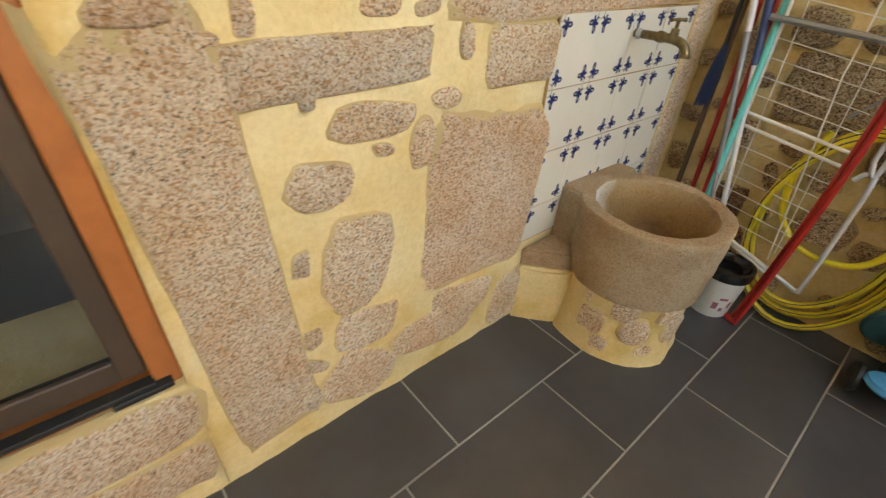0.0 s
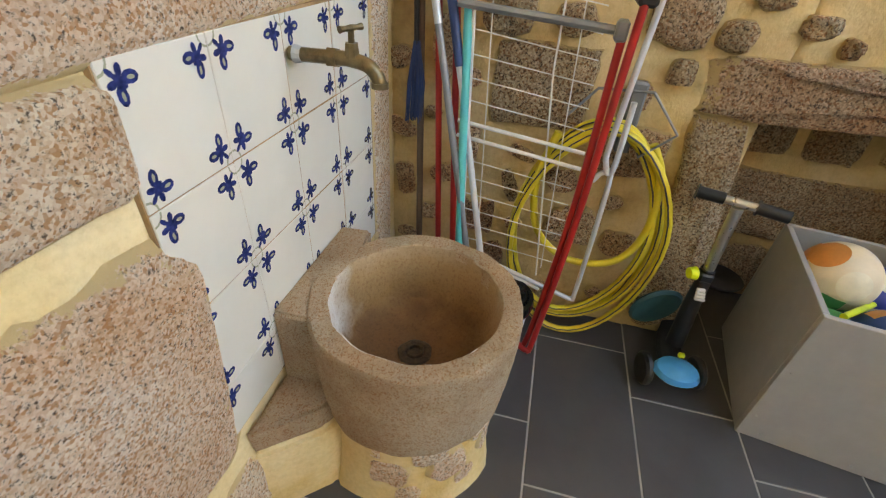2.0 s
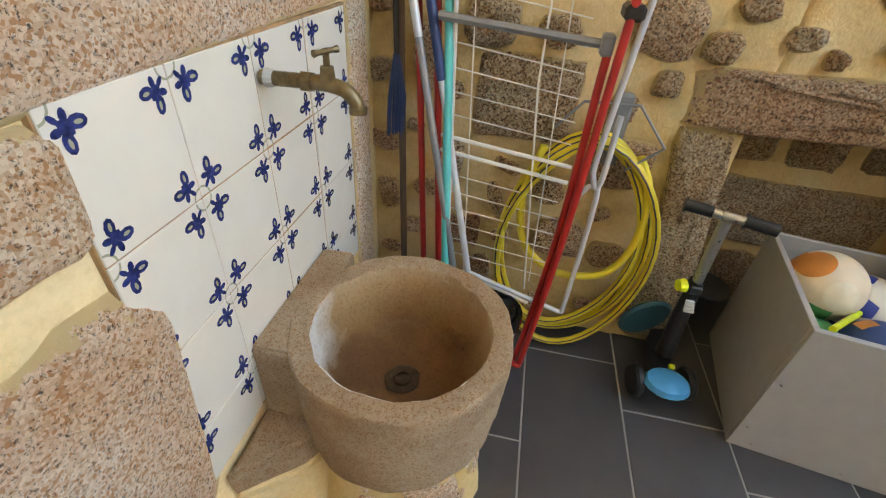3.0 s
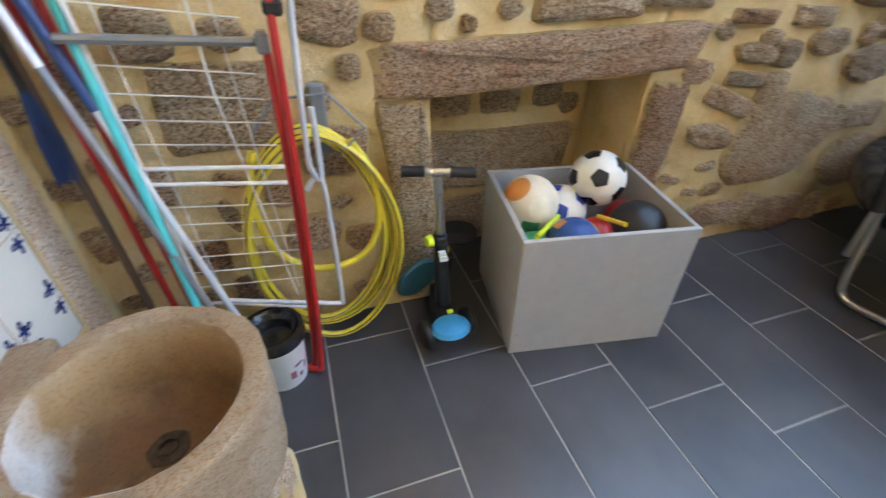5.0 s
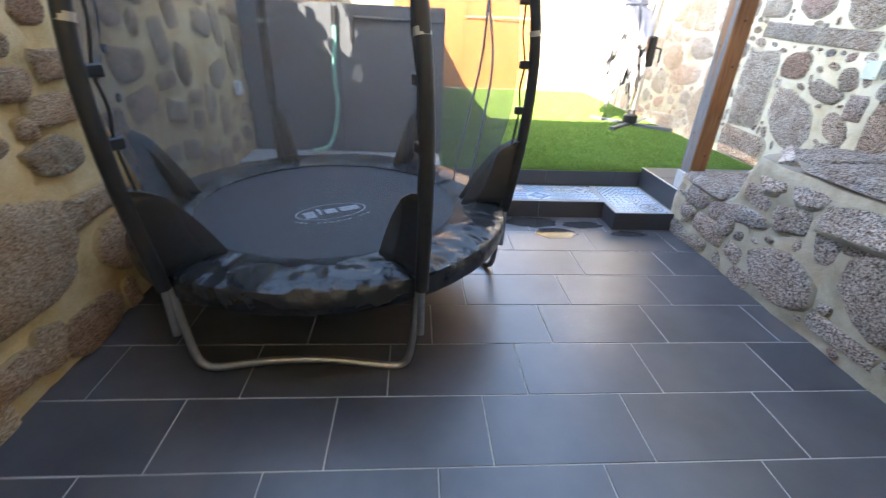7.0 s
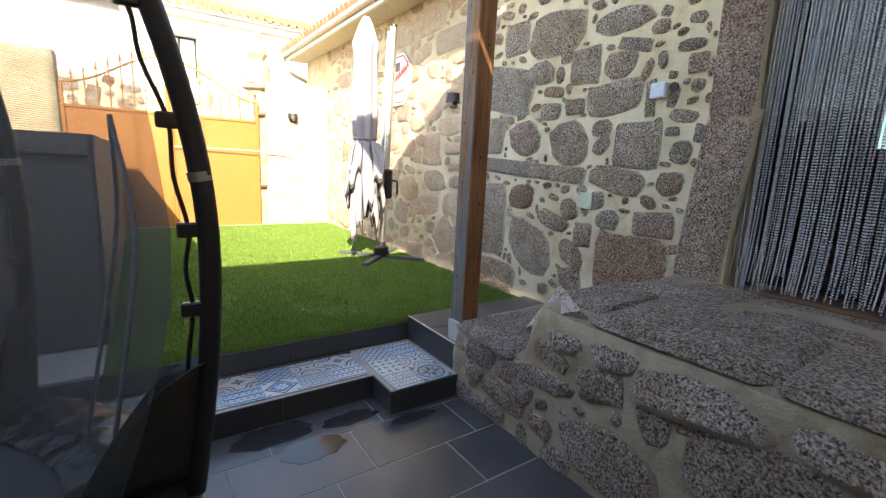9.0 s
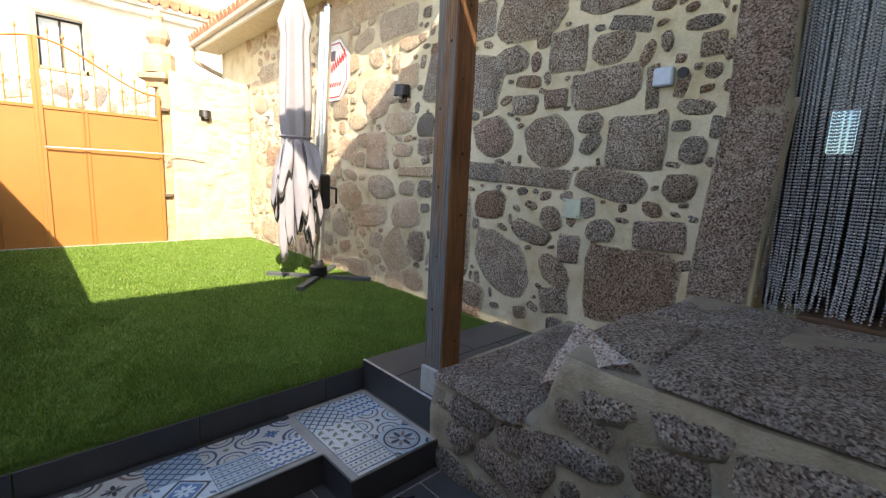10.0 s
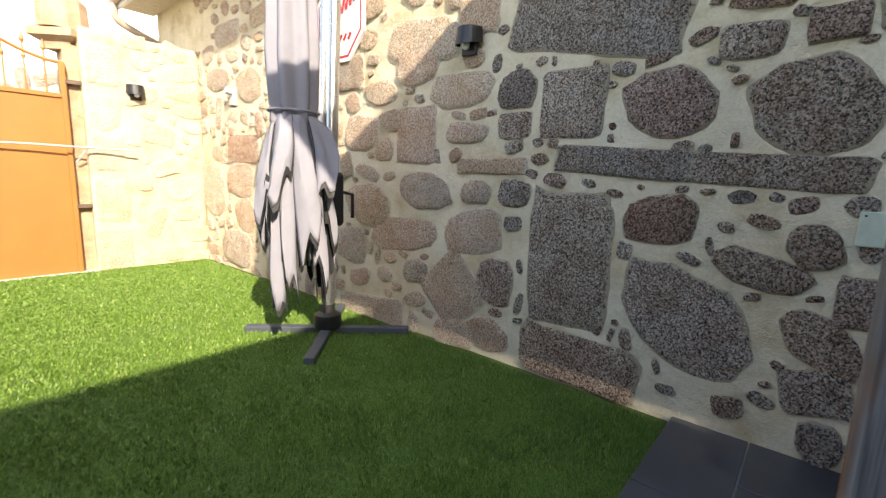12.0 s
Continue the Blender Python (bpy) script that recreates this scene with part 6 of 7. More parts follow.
for a, c in zip(rows, rows[1:]):
    for j in range(72):
        bm.faces.new((a[j], a[(j + 1) % 72], c[(j + 1) % 72], c[j]))
part("net", bm, M_NET, tramp, "dark see-through safety net", True)
for d, z0 in ((196, 1.5), (204, 1.5)):
    part("zip_strap", tube(smooth_path([rim_pt(200, 0.90, 1.5), rim_pt(d, 0.92, 1.2), rim_pt(d + (2 if d > 200 else -2), 0.88, 0.9), rim_pt(d + (3 if d > 200 else -4), 0.80, 0.48)], 5), 0.007, 6), plain("grey_webbing", (0.16, 0.17, 0.2), 0.7), tramp, "grey zip webbing of the net door")

# ---- grey tank with its hose ----
tank = thing("water_tank", (1.25, -6.6, Z_LAWN), "large anthracite panelled tank beside the turf", "tank")
for i, (x0, x1) in enumerate(((0.42, 1.28), (1.284, 2.08))):
    part("front_panel", box((x0, -4.60, Z_LAWN + 0.002), (x1, -4.57, 1.48), 0.003), M_FENCE, tank)
for i in range(4):
    part("side_panel", box((0.40, -5.60 - 1.03 * i, Z_LAWN + 0.002), (0.43, -4.602 - 1.03 * i, 1.48), 0.003), M_FENCE, tank)
part("lid", box((0.43, -8.72, 1.40), (2.08, -4.602, 1.45), 0.004), M_FENCE, tank)
part("bracket", joined(tube([(1.17, -4.55, 1.385), (0.43, -4.55, 1.37)], 0.012, 8), tube([(1.17, -4.55, 1.40), (1.17, -4.55, 1.20)], 0.016, 8)), M_BLACK, tank, "black fill pipe")
th_ = thing("fill_hose", (1.3, -4.52, 0.3), "pale green ribbed hose hanging down the tank front", "hose")
part("tube", tube(smooth_path([(1.305, -4.535, 1.42), (1.31, -4.535, 1.2), (1.33, -4.53, 0.95), (1.32, -4.53, 0.65), (1.40, -4.50, 0.36), (1.55, -4.45, 0.305)], 8), 0.018, 10), M_GREENHOSE, th_, smooth=True)
part("coupling", tube([(1.305, -4.54, 1.32), (1.304, -4.54, 1.46)], 0.024, 12), M_BLACK, th_)
sock = thing("wall_socket", (2.08, -4.31, 0.83), "small pale outdoor socket box on the wall", "socket")
part("cover", box((2.045, -4.35, 0.79), (2.09, -4.27, 0.89), 0.006), M_WHITE, sock)

# ---- parasol, folded ----
UB = Vector((-2.125, -6.135, Z_LAWN + 0.012))
par = thing("parasol", UB, "folded off-white cantilever parasol on a dark cross foot", "parasol")
for ang in (36, 126, 216, 306):
    m = Matrix.Translation(UB) @ Matrix.Rotation(radians(ang + 8), 4, "Z")
    part("foot_arm", box((0.04, -0.03, 0.0), (0.53, 0.03, 0.045), 0.004, m), plain("anthracite_foot", (0.07, 0.078, 0.09), 0.45), par)
part("hub", lathe([(0.085, 0.04), (0.09, 0.06), (0.085, 0.13), (0.05, 0.15), (0.045, 0.2)], 20, UB), M_BLACK, par, smooth=True)
ptop = Vector((-2.26, -6.21, 2.90))
part("mast", tube([UB + Vector((0, 0, 0.12)), ptop], 0.042, 16), M_ALU, par, "silver mast", True)
part("cap", tube([ptop - Vector((0, 0, 0.05)), ptop + Vector((0, 0, 0.03))], [0.042, 0.03], 12), M_BLACK, par)
part("arm", tube([ptop - Vector((-0.05, 0.03, 0.05)), (-2.12, -6.19, 1.35)], 0.02, 10), M_ALU, par, smooth=True)
crank = part("crank_box", box((-2.235, -6.22, 1.00), (-2.13, -6.09, 1.34), 0.02), M_BLACK, par)
part("crank_handle", tube([(-2.21, -6.12, 1.22), (-2.29, -6.09, 1.2), (-2.29, -6.09, 1.05)], 0.012, 8), M_BLACK, crank)
bm = bmesh.new()
CX, CY, NF = -1.84, -6.02, 96
prof = [(0.035, 2.88), (0.075, 2.80), (0.145, 2.60), (0.125, 2.5), (0.135, 2.2), (0.145, 1.95), (0.135, 1.70), (0.126, 1.655), (0.13, 1.60), (0.10, 1.56)]
rows = []
for k, (r, z) in enumerate(prof):
    row = []
    for j in range(NF):
        a = 2 * math.pi * j / NF
        fold = 0.5 + 0.5 * math.cos(8 * a + 0.6 * math.sin(3 * a))
        q = r * (1 - 0.27 * (1 - fold) + 0.05 * noise.noise((math.cos(a) * 3, math.sin(a) * 3, z * 4)))
        row.append(bm.verts.new((CX + 1.08 * q * math.cos(a), CY + 0.85 * q * math.sin(a), z)))
    rows.append(row)
for a, c in zip(rows, rows[1:]):
    for j in range(NF):
        bm.faces.new((a[j], a[(j + 1) % NF], c[(j + 1) % NF], c[j]))
cano = part("canopy", bm, M_CANVAS, par, "folded off-white canvas", True)
cano.modifiers.new("thick", "SOLIDIFY").thickness = 0.004
tips = (0.54, 1.02, 0.66, 0.86, 0.57, 1.18, 0.74, 0.52, 0.94, 0.60, 1.08, 0.68, 0.55, 0.9)


def fold_panel(i, a0, tip, out, half, inset, drop):
    """A hanging gore of the canopy, ridged along its middle, with a slanting pointed hem."""
    bm, rows, lean = bmesh.new(), [], 1 if i % 2 else -1
    for k in range(15):
        t = k / 14
        row = []
        for j in range(-5, 6):
            s_ = j / 5
            ridge = (0.118 + 0.19 * t - 0.065 * t * t) * out
            r = ridge * (1 - 0.30 * abs(s_) ** 1.4 * (0.35 + 0.65 * t)) + 0.012 * noise.noise((i * 3.1, s_ * 2.5, t * 4)) - inset
            a = a0 + half * s_ + 0.16 * math.sin(i * 1.7 + 2.4 * t) * t
            low = tip - drop + 0.15 * (1 + lean * s_) + 0.07 * math.cos(s_ * 7 + i)
            row.append(bm.verts.new((CX + 1.05 * r * math.cos(a) - 0.02 * t, CY + 0.9 * r * math.sin(a), 1.63 - (1.63 - low) * t)))
        rows.append(row)
    for a, c in zip(rows, rows[1:]):
        for j in range(10):
            bm.faces.new((a[j], a[j + 1], c[j + 1], c[j]))
    return bm


for i, tip in enumerate(tips):
    a0 = 2 * math.pi * i / 14 + 0.13 * math.sin(i * 2.1)
    out = 0.74 + 0.36 * (tip - 0.46) / 0.72
    half = (0.34, 0.42, 0.30, 0.38)[i % 4]
    f_ = part("canvas_fold", fold_panel(i, a0, tip, out, half, 0.0, 0.0), M_CANVAS, cano, "hanging pointed canvas fold", True)
    f_.modifiers.new("thick", "SOLIDIFY").thickness = 0.003
    # black sheet behind each fold: dark underside, and shade in the slots between
    part("fold_shade", fold_panel(i, a0, tip, out, half * 1.06, 0.006, 0.035), M_SEAL, cano, "dark underside of the canvas, with the shade between folds in its black", True)
# black core, shade inside the folded canopy put into its colour
part("shade_core", lathe([(0.05, 0.8), (0.075, 1.1), (0.09, 1.6)], 12, (CX, CY, 0)), M_BLACK, cano)
part("tie_strap", tube([(CX + 0.139 * math.cos(a), CY + 0.110 * math.sin(a), 1.655) for a in (2 * math.pi * i / 32 for i in range(32))], 0.008, 6, True), M_CANVAS, par)
for i in range(8):
    a = 2 * math.pi * i / 8 + 0.3
    part("rib", tube([(CX + 0.02 * math.cos(a), CY + 0.02 * math.sin(a), 2.8), (CX + 0.10 * math.cos(a), CY + 0.09 * math.sin(a), 0.72 + 0.06 * (i % 3))], 0.008, 6), M_ALU, par)

# ---- things on the west wall ----
def wall_lamp(label, m):
    """A half-round shade on a back plate; x is out from the wall."""
    th_ = thing("wall_lamp", m.translation, label, "wall lamp", "outdoor wall lamps")
    part("back_plate", box((0.0, -0.05, -0.09), (0.02, 0.05, 0.05), 0.004, m), M_BLACK, th_)
    bm = bmesh.new()
    top, bot = [], []
    for i in range(13):
        a = math.pi * i / 12
        top.append(bm.verts.new((0.085 * math.sin(a), 0.075 * math.cos(a), 0.05)))
        bot.append(bm.verts.new((0.10 * math.sin(a), 0.08 * math.cos(a), -0.03 - 0.015 * math.sin(a))))
    for i in range(12):
        bm.faces.new((top[i], top[i + 1], bot[i + 1], bot[i]))
    bm.faces.new(top)
    bmesh.ops.transform(bm, matrix=m, verts=bm.verts)
    sh = part("shade", bm, M_BLACK, th_)
    sh.modifiers.new("thick", "SOLIDIFY").thickness = 0.004
    part("bulb", lathe([(0.0, -0.07), (0.02, -0.06), (0.022, -0.02), (0.012, 0.02)], 12, m.translation + (m.to_3x3() @ Vector((0.045, 0, 0)))), M_WHITE, th_)


wall_lamp("black half-round wall lamp on granite rubble", Matrix.Translation((XW + 0.02, -5.35, 2.09)))
wall_lamp("black half-round wall lamp on the pale garden wall", Matrix.Translation((-1.93, YS + 0.02, 2.08)) @ Matrix.Rotation(radians(90), 4, "Z"))
cam_ = thing("wall_spot", (XW + 0.02, -8.26, 2.05), "small grey spotlight on the stone wall", "wall lamp")
part("body", tube([(XW, -8.26, 2.08), (XW + 0.09, -8.26, 2.10)], [0.03, 0.035], 12), M_CONC, cam_)
part("plate", box((XW, -8.31, 1.96), (XW + 0.035, -8.21, 2.12), 0.006), M_CONC, cam_)
box_ = thing("junction_cover", (XW + 0.03, -3.6, 1.2), "square pale green blank cover plate on the wall", "cover plate")
part("plate", box((XW + 0.0, -3.66, 1.14), (XW + 0.028, -3.54, 1.26), 0.004), plain("pale_green_plate", (0.50, 0.56, 0.45), 0.5), box_)
for dy, dz in ((-0.045, 0.045), (0.045, -0.045)):
    part("screw", tube([(XW + 0.026, -3.6 + dy, 1.2 + dz), (XW + 0.03, -3.6 + dy, 1.2 + dz)], 0.004, 8), M_SEAL, box_)
sens = thing("motion_sensor", (XW + 0.03, -3.12, 1.93), "pale blue-grey sensor box beside a cable hole", "sensor")
part("body", box((XW, -3.18, 1.885), (XW + 0.045, -3.08, 1.98), 0.008), plain("pale_blue_plastic", (0.50, 0.57, 0.68), 0.4), sens)
part("cable_hole", tube([(XW + 0.01, -3.04, 1.945), (XW + 0.022, -3.04, 1.945)], 0.028, 14), M_SEAL, sens)

sign = thing("wall_sign", (XW + 0.03, -6.52, 2.42), "octagonal white sign with red script, black border", "sign")
oct_ = lambda r: [(0, r * math.cos(radians(22.5 + 45 * i)), r * math.sin(radians(22.5 + 45 * i)) * 1.12) for i in range(8)]
for nm, r, x0, x1, m in (("board", 0.29, 0.02, 0.04, M_SIGN), ("border", 0.265, 0.04, 0.042, M_RED), ("face", 0.25, 0.042, 0.044, M_SIGN)):
    bm = bmesh.new()
    lo = [bm.verts.new(Vector((XW + x0, -6.52, 2.42)) + Vector(p)) for p in oct_(r)]
    hi = [bm.verts.new(Vector((XW + x1, -6.52, 2.42)) + Vector(p)) for p in oct_(r)]
    bm.faces.new(lo)
    bm.faces.new(hi[::-1])
    for i in range(8):
        bm.faces.new((lo[i], lo[(i + 1) % 8], hi[(i + 1) % 8], hi[i]))
    part(nm, bm, m, sign)
bm = bmesh.new()
for i in range(9):
    y, z = -6.70 + 0.045 * i, 2.40 + 0.018 * i
    add_tube(bm, [(XW + 0.046, y, z - 0.05), (XW + 0.046, y + 0.02, z + 0.06), (XW + 0.046, y + 0.04, z - 0.03)], 0.007, 5)
for i in range(6):
    y = -6.66 + 0.05 * i
    add_tube(bm, [(XW + 0.046, y, 2.26), (XW + 0.046, y + 0.03, 2.30)], 0.009, 5)
part("lettering", bm, M_RED, sign, "red script drawn as plain strokes")
part("night_field", box((XW + 0.044, -6.66, 2.52), (XW + 0.0455, -6.50, 2.62)), M_NAVY, sign)

# ---- bead curtain in the house door ----
door = thing("door_1", (XW - 0.1, -2.07, 0.78), "door opening with a wooden sill behind a bead curtain", "door", kind="structure")
M_SILL = wood("dark_sill", (0.05, 0.025, 0.012), (0.13, 0.065, 0.03), 1)
part("sill", box((XW - 0.25, -2.42, 0.775), (XW + 0.03, -1.55, 0.815), 0.008), M_SILL, door, "worn dark wooden sill")
part("door_frame", joined(box((XW - 0.3, -2.6, 0.78), (XW - 0.24, -2.54, 2.72), 0.004), box((XW - 0.3, -1.61, 0.78), (XW - 0.24, -1.55, 2.72), 0.004), box((XW - 0.3, -2.54, 2.66), (XW - 0.24, -1.61, 2.72), 0.004)), M_SEAL, door)
part("pane", box((XW - 0.275, -2.54, 0.82), (XW - 0.268, -1.61, 2.66)), M_GLASS, door, "dark glass")
# added box behind the door, unlit interior put into its dark colour
solid("house_room", joined(box((-6.1, -4.0, 0.7), (-3.05, 0.4, 0.75)), box((-6.1, -4.0, 3.0), (-3.05, 0.4, 3.1)), box((-6.1, -4.1, 0.7), (-3.05, -4.0, 3.1)), box((-6.1, 0.4, 0.7), (-3.05, 0.5, 3.1)), box((-6.2, -4.1, 0.7), (-6.1, -2.84, 3.1)), box((-6.2, -2.61, 0.7), (-6.1, 0.5, 3.1)), box((-6.2, -2.84, 0.7), (-6.1, -2.61, 1.79)), box((-6.2, -2.84, 2.23), (-6.1, -2.61, 3.1))), M_DARK, "added room box behind the door, coloured dark for shade, with one small opening", "wall", kind="structure")
M_TINT, n, l, b = mat("tinted_glass")
b.inputs["Base Color"].default_value = (0.22, 0.30, 0.36, 1)
b.inputs["Transmission Weight"].default_value, b.inputs["Roughness"].default_value = 1.0, 0.1
# added pane and opening, to give the bright patch in the doorway
solid("bright_patch_pane", box((-6.17, -2.85, 1.78), (-6.16, -2.60, 2.24)), M_TINT, "added blue-tinted pane that makes the bright patch behind the curtain", "window", kind="structure")
curtain = thing("bead_curtain", (XW - 0.06, -2.07, 2.7), "silver bead curtain hanging in the open doorway", "curtain")
part("rail", box((XW - 0.08, -2.59, 2.69), (XW - 0.04, -1.56, 2.715), 0.003), M_BLACK, curtain)


def strand_mesh(seed, length):
    r_ = random.Random(seed)
    bm = bmesh.new()
    ph, k = r_.uniform(0, 6), int(length / 0.0145)
    for i in range(k):
        z = -0.0145 * i
        t = i / k
        c = Vector((0.006 * math.sin(ph + 5 * t), 0.006 * math.sin(ph * 2 + 7 * t) * (0.3 + 2.2 * t ** 6), z))
        vs = [bm.verts.new(c + Vector(d) * 0.0060) for d in ((1, 0, 0), (0, 1, 0), (-1, 0, 0), (0, -1, 0), (0, 0, 1.15), (0, 0, -1.15))]
        for j in range(4):
            bm.faces.new((vs[j], vs[(j + 1) % 4], vs[4]))
            bm.faces.new((vs[(j + 1) % 4], vs[j], vs[5]))
    return finish("strand", bm, M_SILVER, True)


strands = [strand_mesh(i, 1.80 + 0.02 * i) for i in range(8)]
for i in range(118):
    ob = new("strand", strands[rnd.randrange(8)])
    ob.parent, ob.matrix_parent_inverse = curtain, curtain.matrix_basis.inverted()
    ob.matrix_basis = Matrix.Translation((XW - 0.05 - 0.03 * (i % 2) + rnd.uniform(-0.006, 0.006), -2.585 + 0.0087 * i + rnd.uniform(-0.004, 0.004), 2.69))

# ---- gate ----
gate = thing("gate", (-0.2, YS, Z_LAWN), "ochre painted sheet-metal double gate with spiked railing", "gate")
GY = YS - 0.05


def arch(x):
    """Height of the curved top rail."""
    t = min(1.0, abs(x + 0.21) / 1.19)
    return 2.71 - 0.47 * (0.5 - 0.5 * math.cos(math.pi * t))


for side in (-1, 1):
    x0, x1 = (-1.41, -0.21) if side < 0 else (-0.208, 0.98)
    leaf = part("leaf", box((x0, GY - 0.01, 0.27), (x1, GY + 0.01, 1.96), 0.003), M_ORANGE, gate, "ochre sheet-metal leaf")
    for xa in (x0, x1 - 0.04):
        part("stile", box((xa, GY - 0.02, 0.26), (xa + 0.04, GY + 0.03, arch(xa + 0.02)), 0.004), M_ORANGE, leaf)
    mid = -0.62 if side < 0 else 0.2
    part("rib", box((mid - 0.03, GY + 0.01, 0.27), (mid - 0.005, GY + 0.022, 1.96), 0.003), M_ORANGE, leaf)
    part("rib", box((mid + 0.01, GY + 0.01, 0.27), (mid + 0.035, GY + 0.022, 1.96), 0.003), M_ORANGE, leaf)
    for z in (0.28, 1.93):
        part("rail", box((x0 + 0.04, GY - 0.015, z), (x1 - 0.04, GY + 0.025, z + 0.04), 0.004), M_ORANGE, leaf)
    xs = [x0 + (x1 - x0) * i / 20 for i in range(21)]
    part("top_rail", tube([(x, GY, arch(x)) for x in xs], 0.014, 8), M_ORANGE, leaf)
    for i in range(1, 9):
        x = x0 + (x1 - x0) * i / 9
        z = arch(x)
        part("baluster", joined(tube([(x, GY, 1.96), (x, GY, z + 0.06)], 0.008, 6), tube([(x, GY, z + 0.06), (x, GY, z + 0.09), (x, GY, z + 0.17)], [0.006, 0.02, 0.002], 6), tube([(x, GY, 2.22), (x, GY, 2.25), (x, GY, 2.28)], [0.008, 0.018, 0.008], 6)), M_ORANGE, leaf)
part("brace", tube([(-0.24, GY + 0.06, 1.50), (-1.1, GY + 0.10, 1.505), (-1.87, GY + 0.16, 1.495)], 0.0085, 8), M_CONC, gate, "grey bar across the gate")
part("brace_strut", tube([(-1.43, GY + 0.03, 1.36), (-1.50, GY + 0.12, 1.49)], 0.008, 8), M_CONC, gate)
for z in (2.06, 0.93):
    part("hinge", box((-1.52, GY - 0.01, z), (-1.40, GY + 0.035, z + 0.04), 0.006), M_BROWN, gate)
pillar = thing("gate_pillar", (-1.58, YS - 0.2, 0.0), "old carved granite gate pillar with a pointed finial", "pillar")
part("shaft", rough_slab((-1.64, YS - 0.4, 0.0), (-1.42, YS - 0.08, 2.42), 0, 1, 0.1, 0.01), M_BASIN, pillar)
part("capital", lathe([(0.16, 2.38), (0.18, 2.44), (0.27, 2.48), (0.27, 2.54), (0.2, 2.57)], 4, (-1.47, YS - 0.25, 0)), M_BASIN, pillar)
part("finial", lathe([(0.2, 2.56), (0.19, 2.80), (0.12, 2.87), (0.1, 2.92), (0.15, 3.00), (0.13, 3.10), (0.06, 3.22), (0.075, 3.28), (0.06, 3.33), (0.0, 3.42)], 12, (-1.47, YS - 0.25, 0)), M_BASIN, pillar)
solid("threshold", box((-1.55, YS - 0.1, 0.0), (2.1, YS + 0.04, 0.325), 0.004), M_CONC, "pale stone threshold under the gate", "threshold", kind="structure")
solid("wall_gate_side", rough_slab((1.0, YS - 0.35, -0.05), (XE + 0.5, YS, 2.6), 1, 1, 0.1, 0.012), M_MORT_S, "pale garden wall on the far side of the gate", "wall", kind="structure")

# ---- roof edge of the house on the west ----
eave = thing("house_eave", (-2.2, -6.0, 3.2), "overhanging cream eave with terracotta tiles and gutter", "roof")
part("soffit", box((-2.55, -10.35, 3.19), (-2.20, -4.2, 3.23), 0.004), plain("cream_soffit", (0.62, 0.55, 0.42), 0.7), eave)
part("fascia", box((-2.20, -10.35, 3.17), (-2.16, -4.2, 3.30), 0.004), M_WHITE, eave)
for i in range(40):
    y = -10.3 + 0.155 * i
    part("roof_tile", tube([(-2.10, y, 3.32), (-2.35, y, 3.41), (-2.8, y, 3.57)], [0.075, 0.07, 0.07], 8), M_ROOF, eave)
part("gutter", tube([(-2.13, -10.38, 3.25), (-2.13, -4.2, 3.27)], 0.045, 10), plain("gutter_beige", (0.50, 0.42, 0.33), 0.5), eave)
part("downpipe", tube(smooth_path([(-2.13, -10.30, 3.22), (-2.15, -10.32, 3.05), (-2.35, -10.34, 2.95), (-2.65, -10.36, 2.85)], 5), 0.04, 10), plain("pipe_beige", (0.40, 0.33, 0.27), 0.5), eave, smooth=True)

# ---- white house across the lane ----
HY = -14.0
house = thing("white_house", (0.0, HY, 0.0), "two-storey white rendered house with terracotta roof across the lane", "house")
for lo, hi in (((-9.0, HY - 5, -0.05), (-1.12, HY, 4.62)), ((-0.42, HY - 5, -0.05), (9.0, HY, 4.62)), ((-1.12, HY - 5, -0.05), (-0.42, HY, 3.15)), ((-1.12, HY - 5, 4.10), (-0.42, HY, 4.62)), ((-1.12, HY - 5, 3.15), (-0.42, HY - 0.35, 4.10))):
    part("wall", box(lo, hi), M_WHITE_WALL, house)
plinth = part("plinth", rough_slab((-9.0, HY - 0.1, -0.05), (9.0, HY + 0.05, 2.95), 1, 1, 0.2, 0.02), M_MORT_W, house, "rubble stone lower storey")
w_ = part("window", joined(box((-1.16, HY - 0.02, 3.09), (-0.38, HY + 0.04, 3.15)), box((-1.22, HY - 0.02, 3.09), (-1.12, HY + 0.04, 4.18)), box((-0.42, HY - 0.02, 3.09), (-0.32, HY + 0.04, 4.18)), box((-1.12, HY - 0.02, 4.10), (-0.42, HY + 0.04, 4.18))), M_BASIN, house, "stone window surround")
part("frame", joined(box((-1.12, HY - 0.2, 3.15), (-1.08, HY - 0.15, 4.10)), box((-0.46, HY - 0.2, 3.15), (-0.42, HY - 0.15, 4.10)), box((-1.08, HY - 0.2, 4.06), (-0.46, HY - 0.15, 4.10)), box((-0.79, HY - 0.2, 3.15), (-0.75, HY - 0.15, 4.06))), M_SEAL, w_)
part("pane", box((-1.08, HY - 0.18, 3.15), (-0.46, HY - 0.175, 4.06)), plain("curtained_glass", (0.6, 0.63, 0.66), 0.1, 0, 0.05), w_)
part("cornice", joined(box((-9.2, HY - 0.1, 4.5), (9.2, HY + 0.22, 4.62), 0.02), box((-9.2, HY - 0.1, 4.62), (9.2, HY + 0.34, 4.70), 0.02)), M_WHITE_WALL, house)
bm = bmesh.new()
for i in range(96):
    x = -9.2 + 0.192 * i
    add_tube(bm, [(x, HY + 0.42, 4.74), (x, HY - 2.4, 5.75)], [0.095, 0.09], 6)
roof = part("roof", bm, M_ROOF, house, "rows of terracotta roof tiles")
part("chimney", box((-3.95, HY - 1.4, 4.9), (-3.35, HY - 0.8, 5.9), 0.02), M_WHITE_WALL, roof)

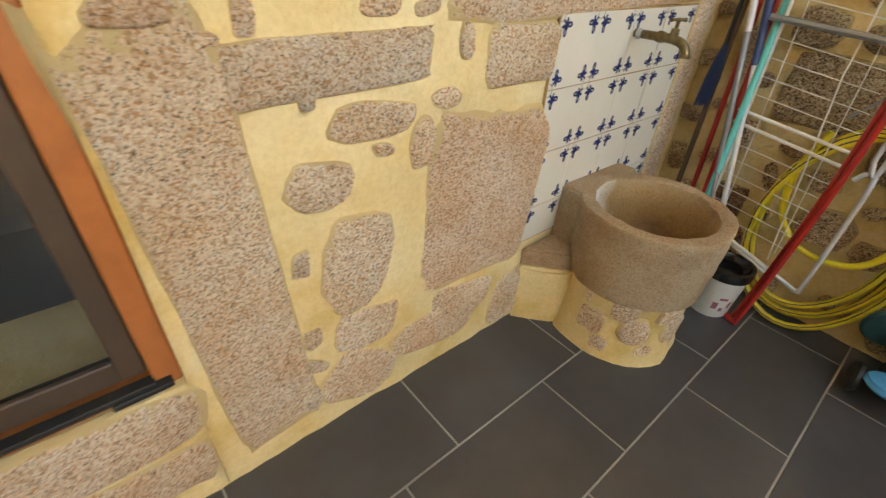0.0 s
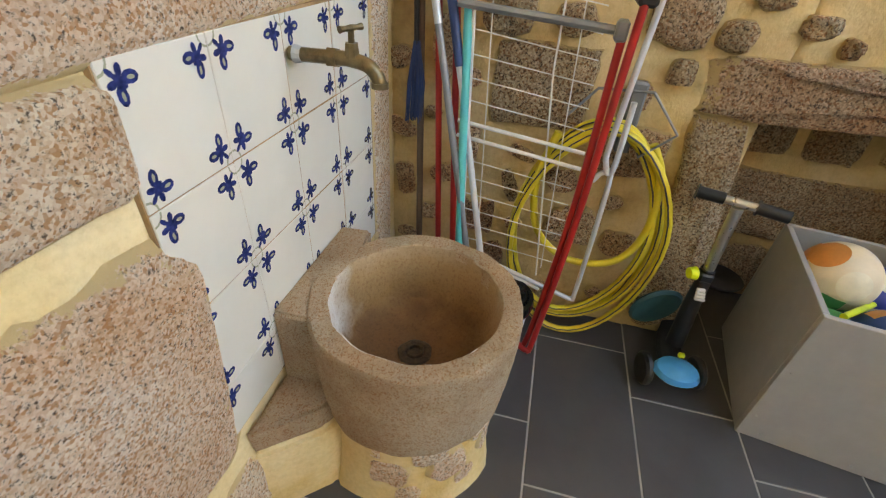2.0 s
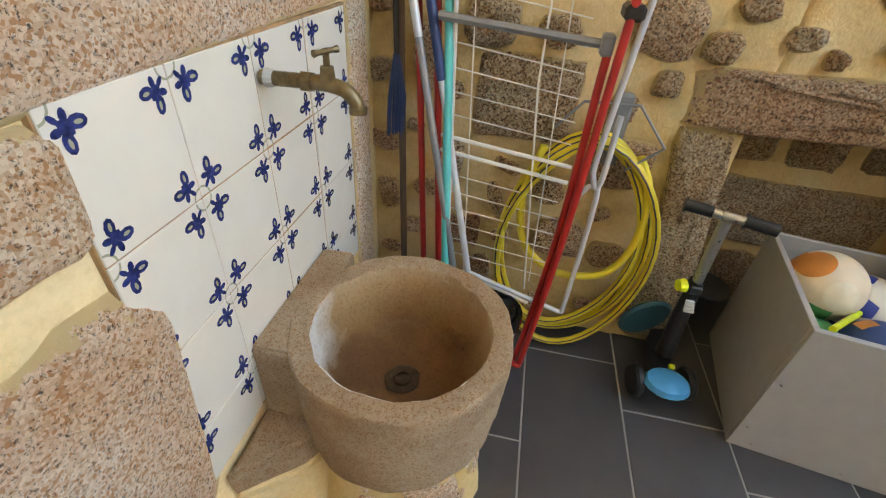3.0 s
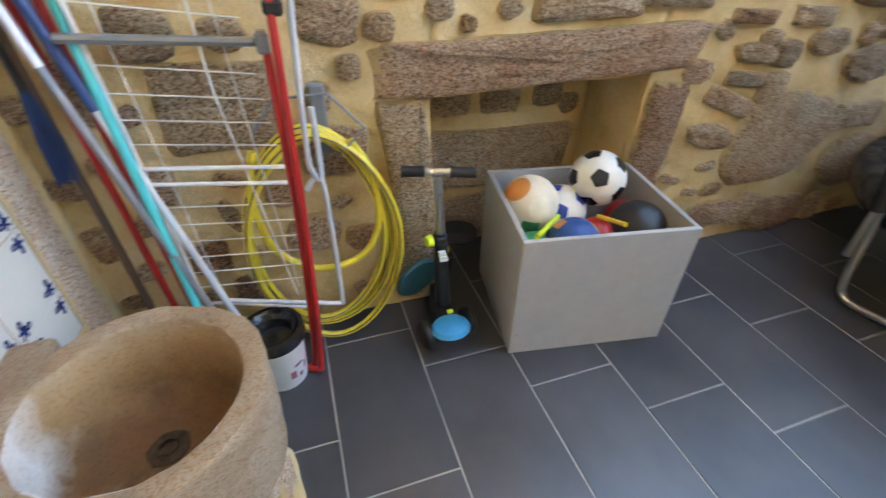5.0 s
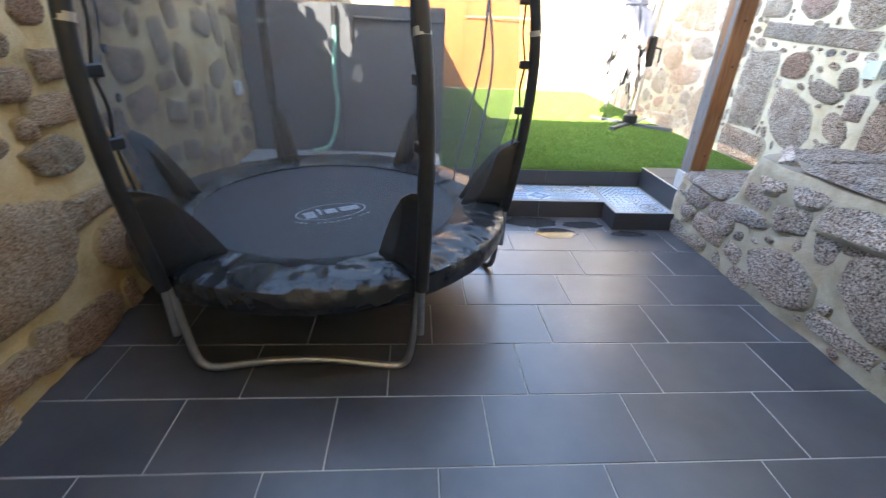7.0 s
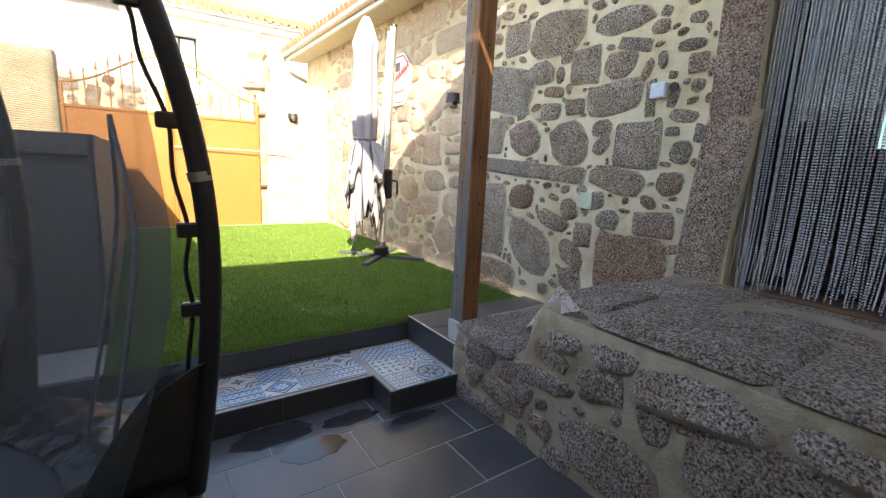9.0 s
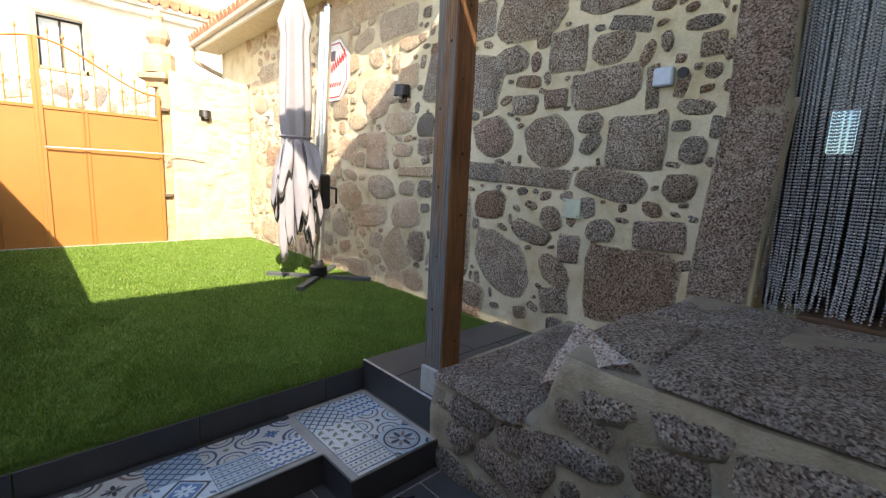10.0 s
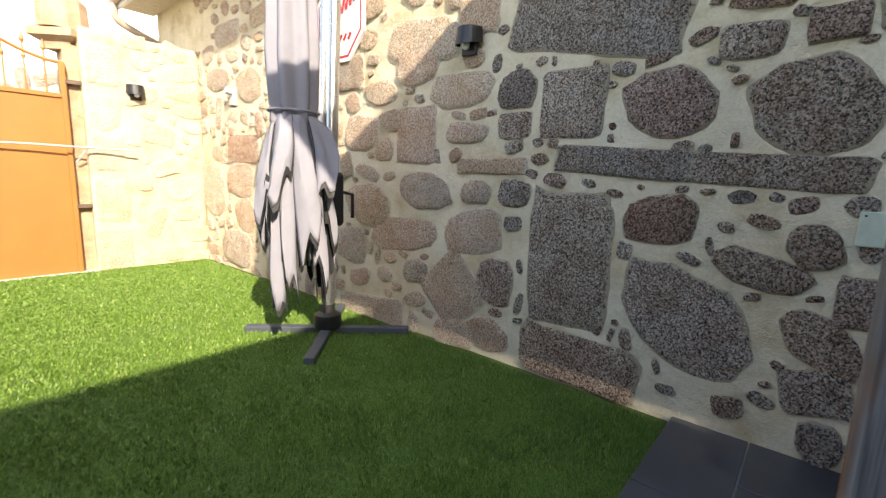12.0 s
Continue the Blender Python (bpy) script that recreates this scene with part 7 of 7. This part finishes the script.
F_H = Matrix(((-1, 0, 0, 0), (0, 0, 1, HY + 0.05), (0, 1, 0, 0), (0, 0, 0, 1)))
lay(plinth, SET_W, infill([], (-2.0, 1.7, 3.0, 2.9), 110, (0.1, 0.34), rnd, 0.02, (), 1800), F_H, 0.03, rnd)

# ---- turf blades ----
rng = np.random.default_rng(5)
NB = 230000
bx_ = rng.uniform(-2.5, 0.4, NB)
by_ = Y_LAWN - 0.003 - (4.88 * rng.random(NB) ** 1.5)
zb_ = Z_LAWN + 0.008 * (Y_LAWN - by_)
ang = rng.uniform(0, 2 * np.pi, NB)
hgt = rng.uniform(0.010, 0.022, NB)
wid = rng.uniform(0.0018, 0.003, NB) * (1 + 0.35 * (Y_LAWN - by_))
lean = rng.normal(0, 0.007, (NB, 2))
co = np.zeros((NB, 3, 3))
co[:, 0] = np.stack([bx_ - wid * np.cos(ang), by_ - wid * np.sin(ang), zb_ - 0.004], 1)
co[:, 1] = np.stack([bx_ + wid * np.cos(ang), by_ + wid * np.sin(ang), zb_ - 0.004], 1)
co[:, 2] = np.stack([bx_ + lean[:, 0], by_ + lean[:, 1], zb_ + hgt], 1)
me = bpy.data.meshes.new("turf_blades")
me.vertices.add(NB * 3)
me.vertices.foreach_set("co", co.ravel())
me.loops.add(NB * 3)
me.loops.foreach_set("vertex_index", np.arange(NB * 3))
me.polygons.add(NB)
me.polygons.foreach_set("loop_start", np.arange(NB) * 3)
me.update(calc_edges=True)
me.validate()
M_BLADE, n, l, b = mat("turf_blade")
g_ = n.new("ShaderNodeNewGeometry")
r = ramp(n, [(0.0, (0.065, 0.125, 0.016)), (0.5, (0.11, 0.20, 0.025)), (0.9, (0.165, 0.28, 0.042)), (1.0, (0.33, 0.36, 0.12))])
l.new(g_.outputs["Random Per Island"], r.inputs[0])
l.new(r.outputs[0], b.inputs["Base Color"])
b.inputs["Roughness"].default_value = 0.55
me.materials.append(M_BLADE)
tagged(new("turf_blades", me), "short green plastic turf blades", "turf", kind="stuff")

# ---- puddles by the step ----
M_WATER, n, l, b = mat("wet_tile")
b.inputs["Base Color"].default_value = (0.028, 0.028, 0.031, 1)
b.inputs["Roughness"].default_value = 0.1
for k, (x, y, rx, ry) in enumerate(((-0.42, -3.42, 0.16, 0.09), (-0.28, -3.62, 0.2, 0.1), (-0.99, -3.42, 0.14, 0.045), (-0.68, -3.58, 0.16, 0.06))):
    bm = bmesh.new()
    add_poly(bm, [(x + rx * (1 + 0.35 * noise.noise((math.cos(a) * 2, math.sin(a) * 2, k * 3))) * math.cos(a), y + ry * (1 + 0.4 * noise.noise((math.cos(a) * 2, math.sin(a) * 2, k * 3 + 1))) * math.sin(a), 0.0006) for a in (2 * math.pi * i / 28 for i in range(28))], None, 0.0009)
    solid("puddle", bm, M_WATER, "thin puddle of rainwater on the dark tiles", "puddle", "puddles by the step", "structure")
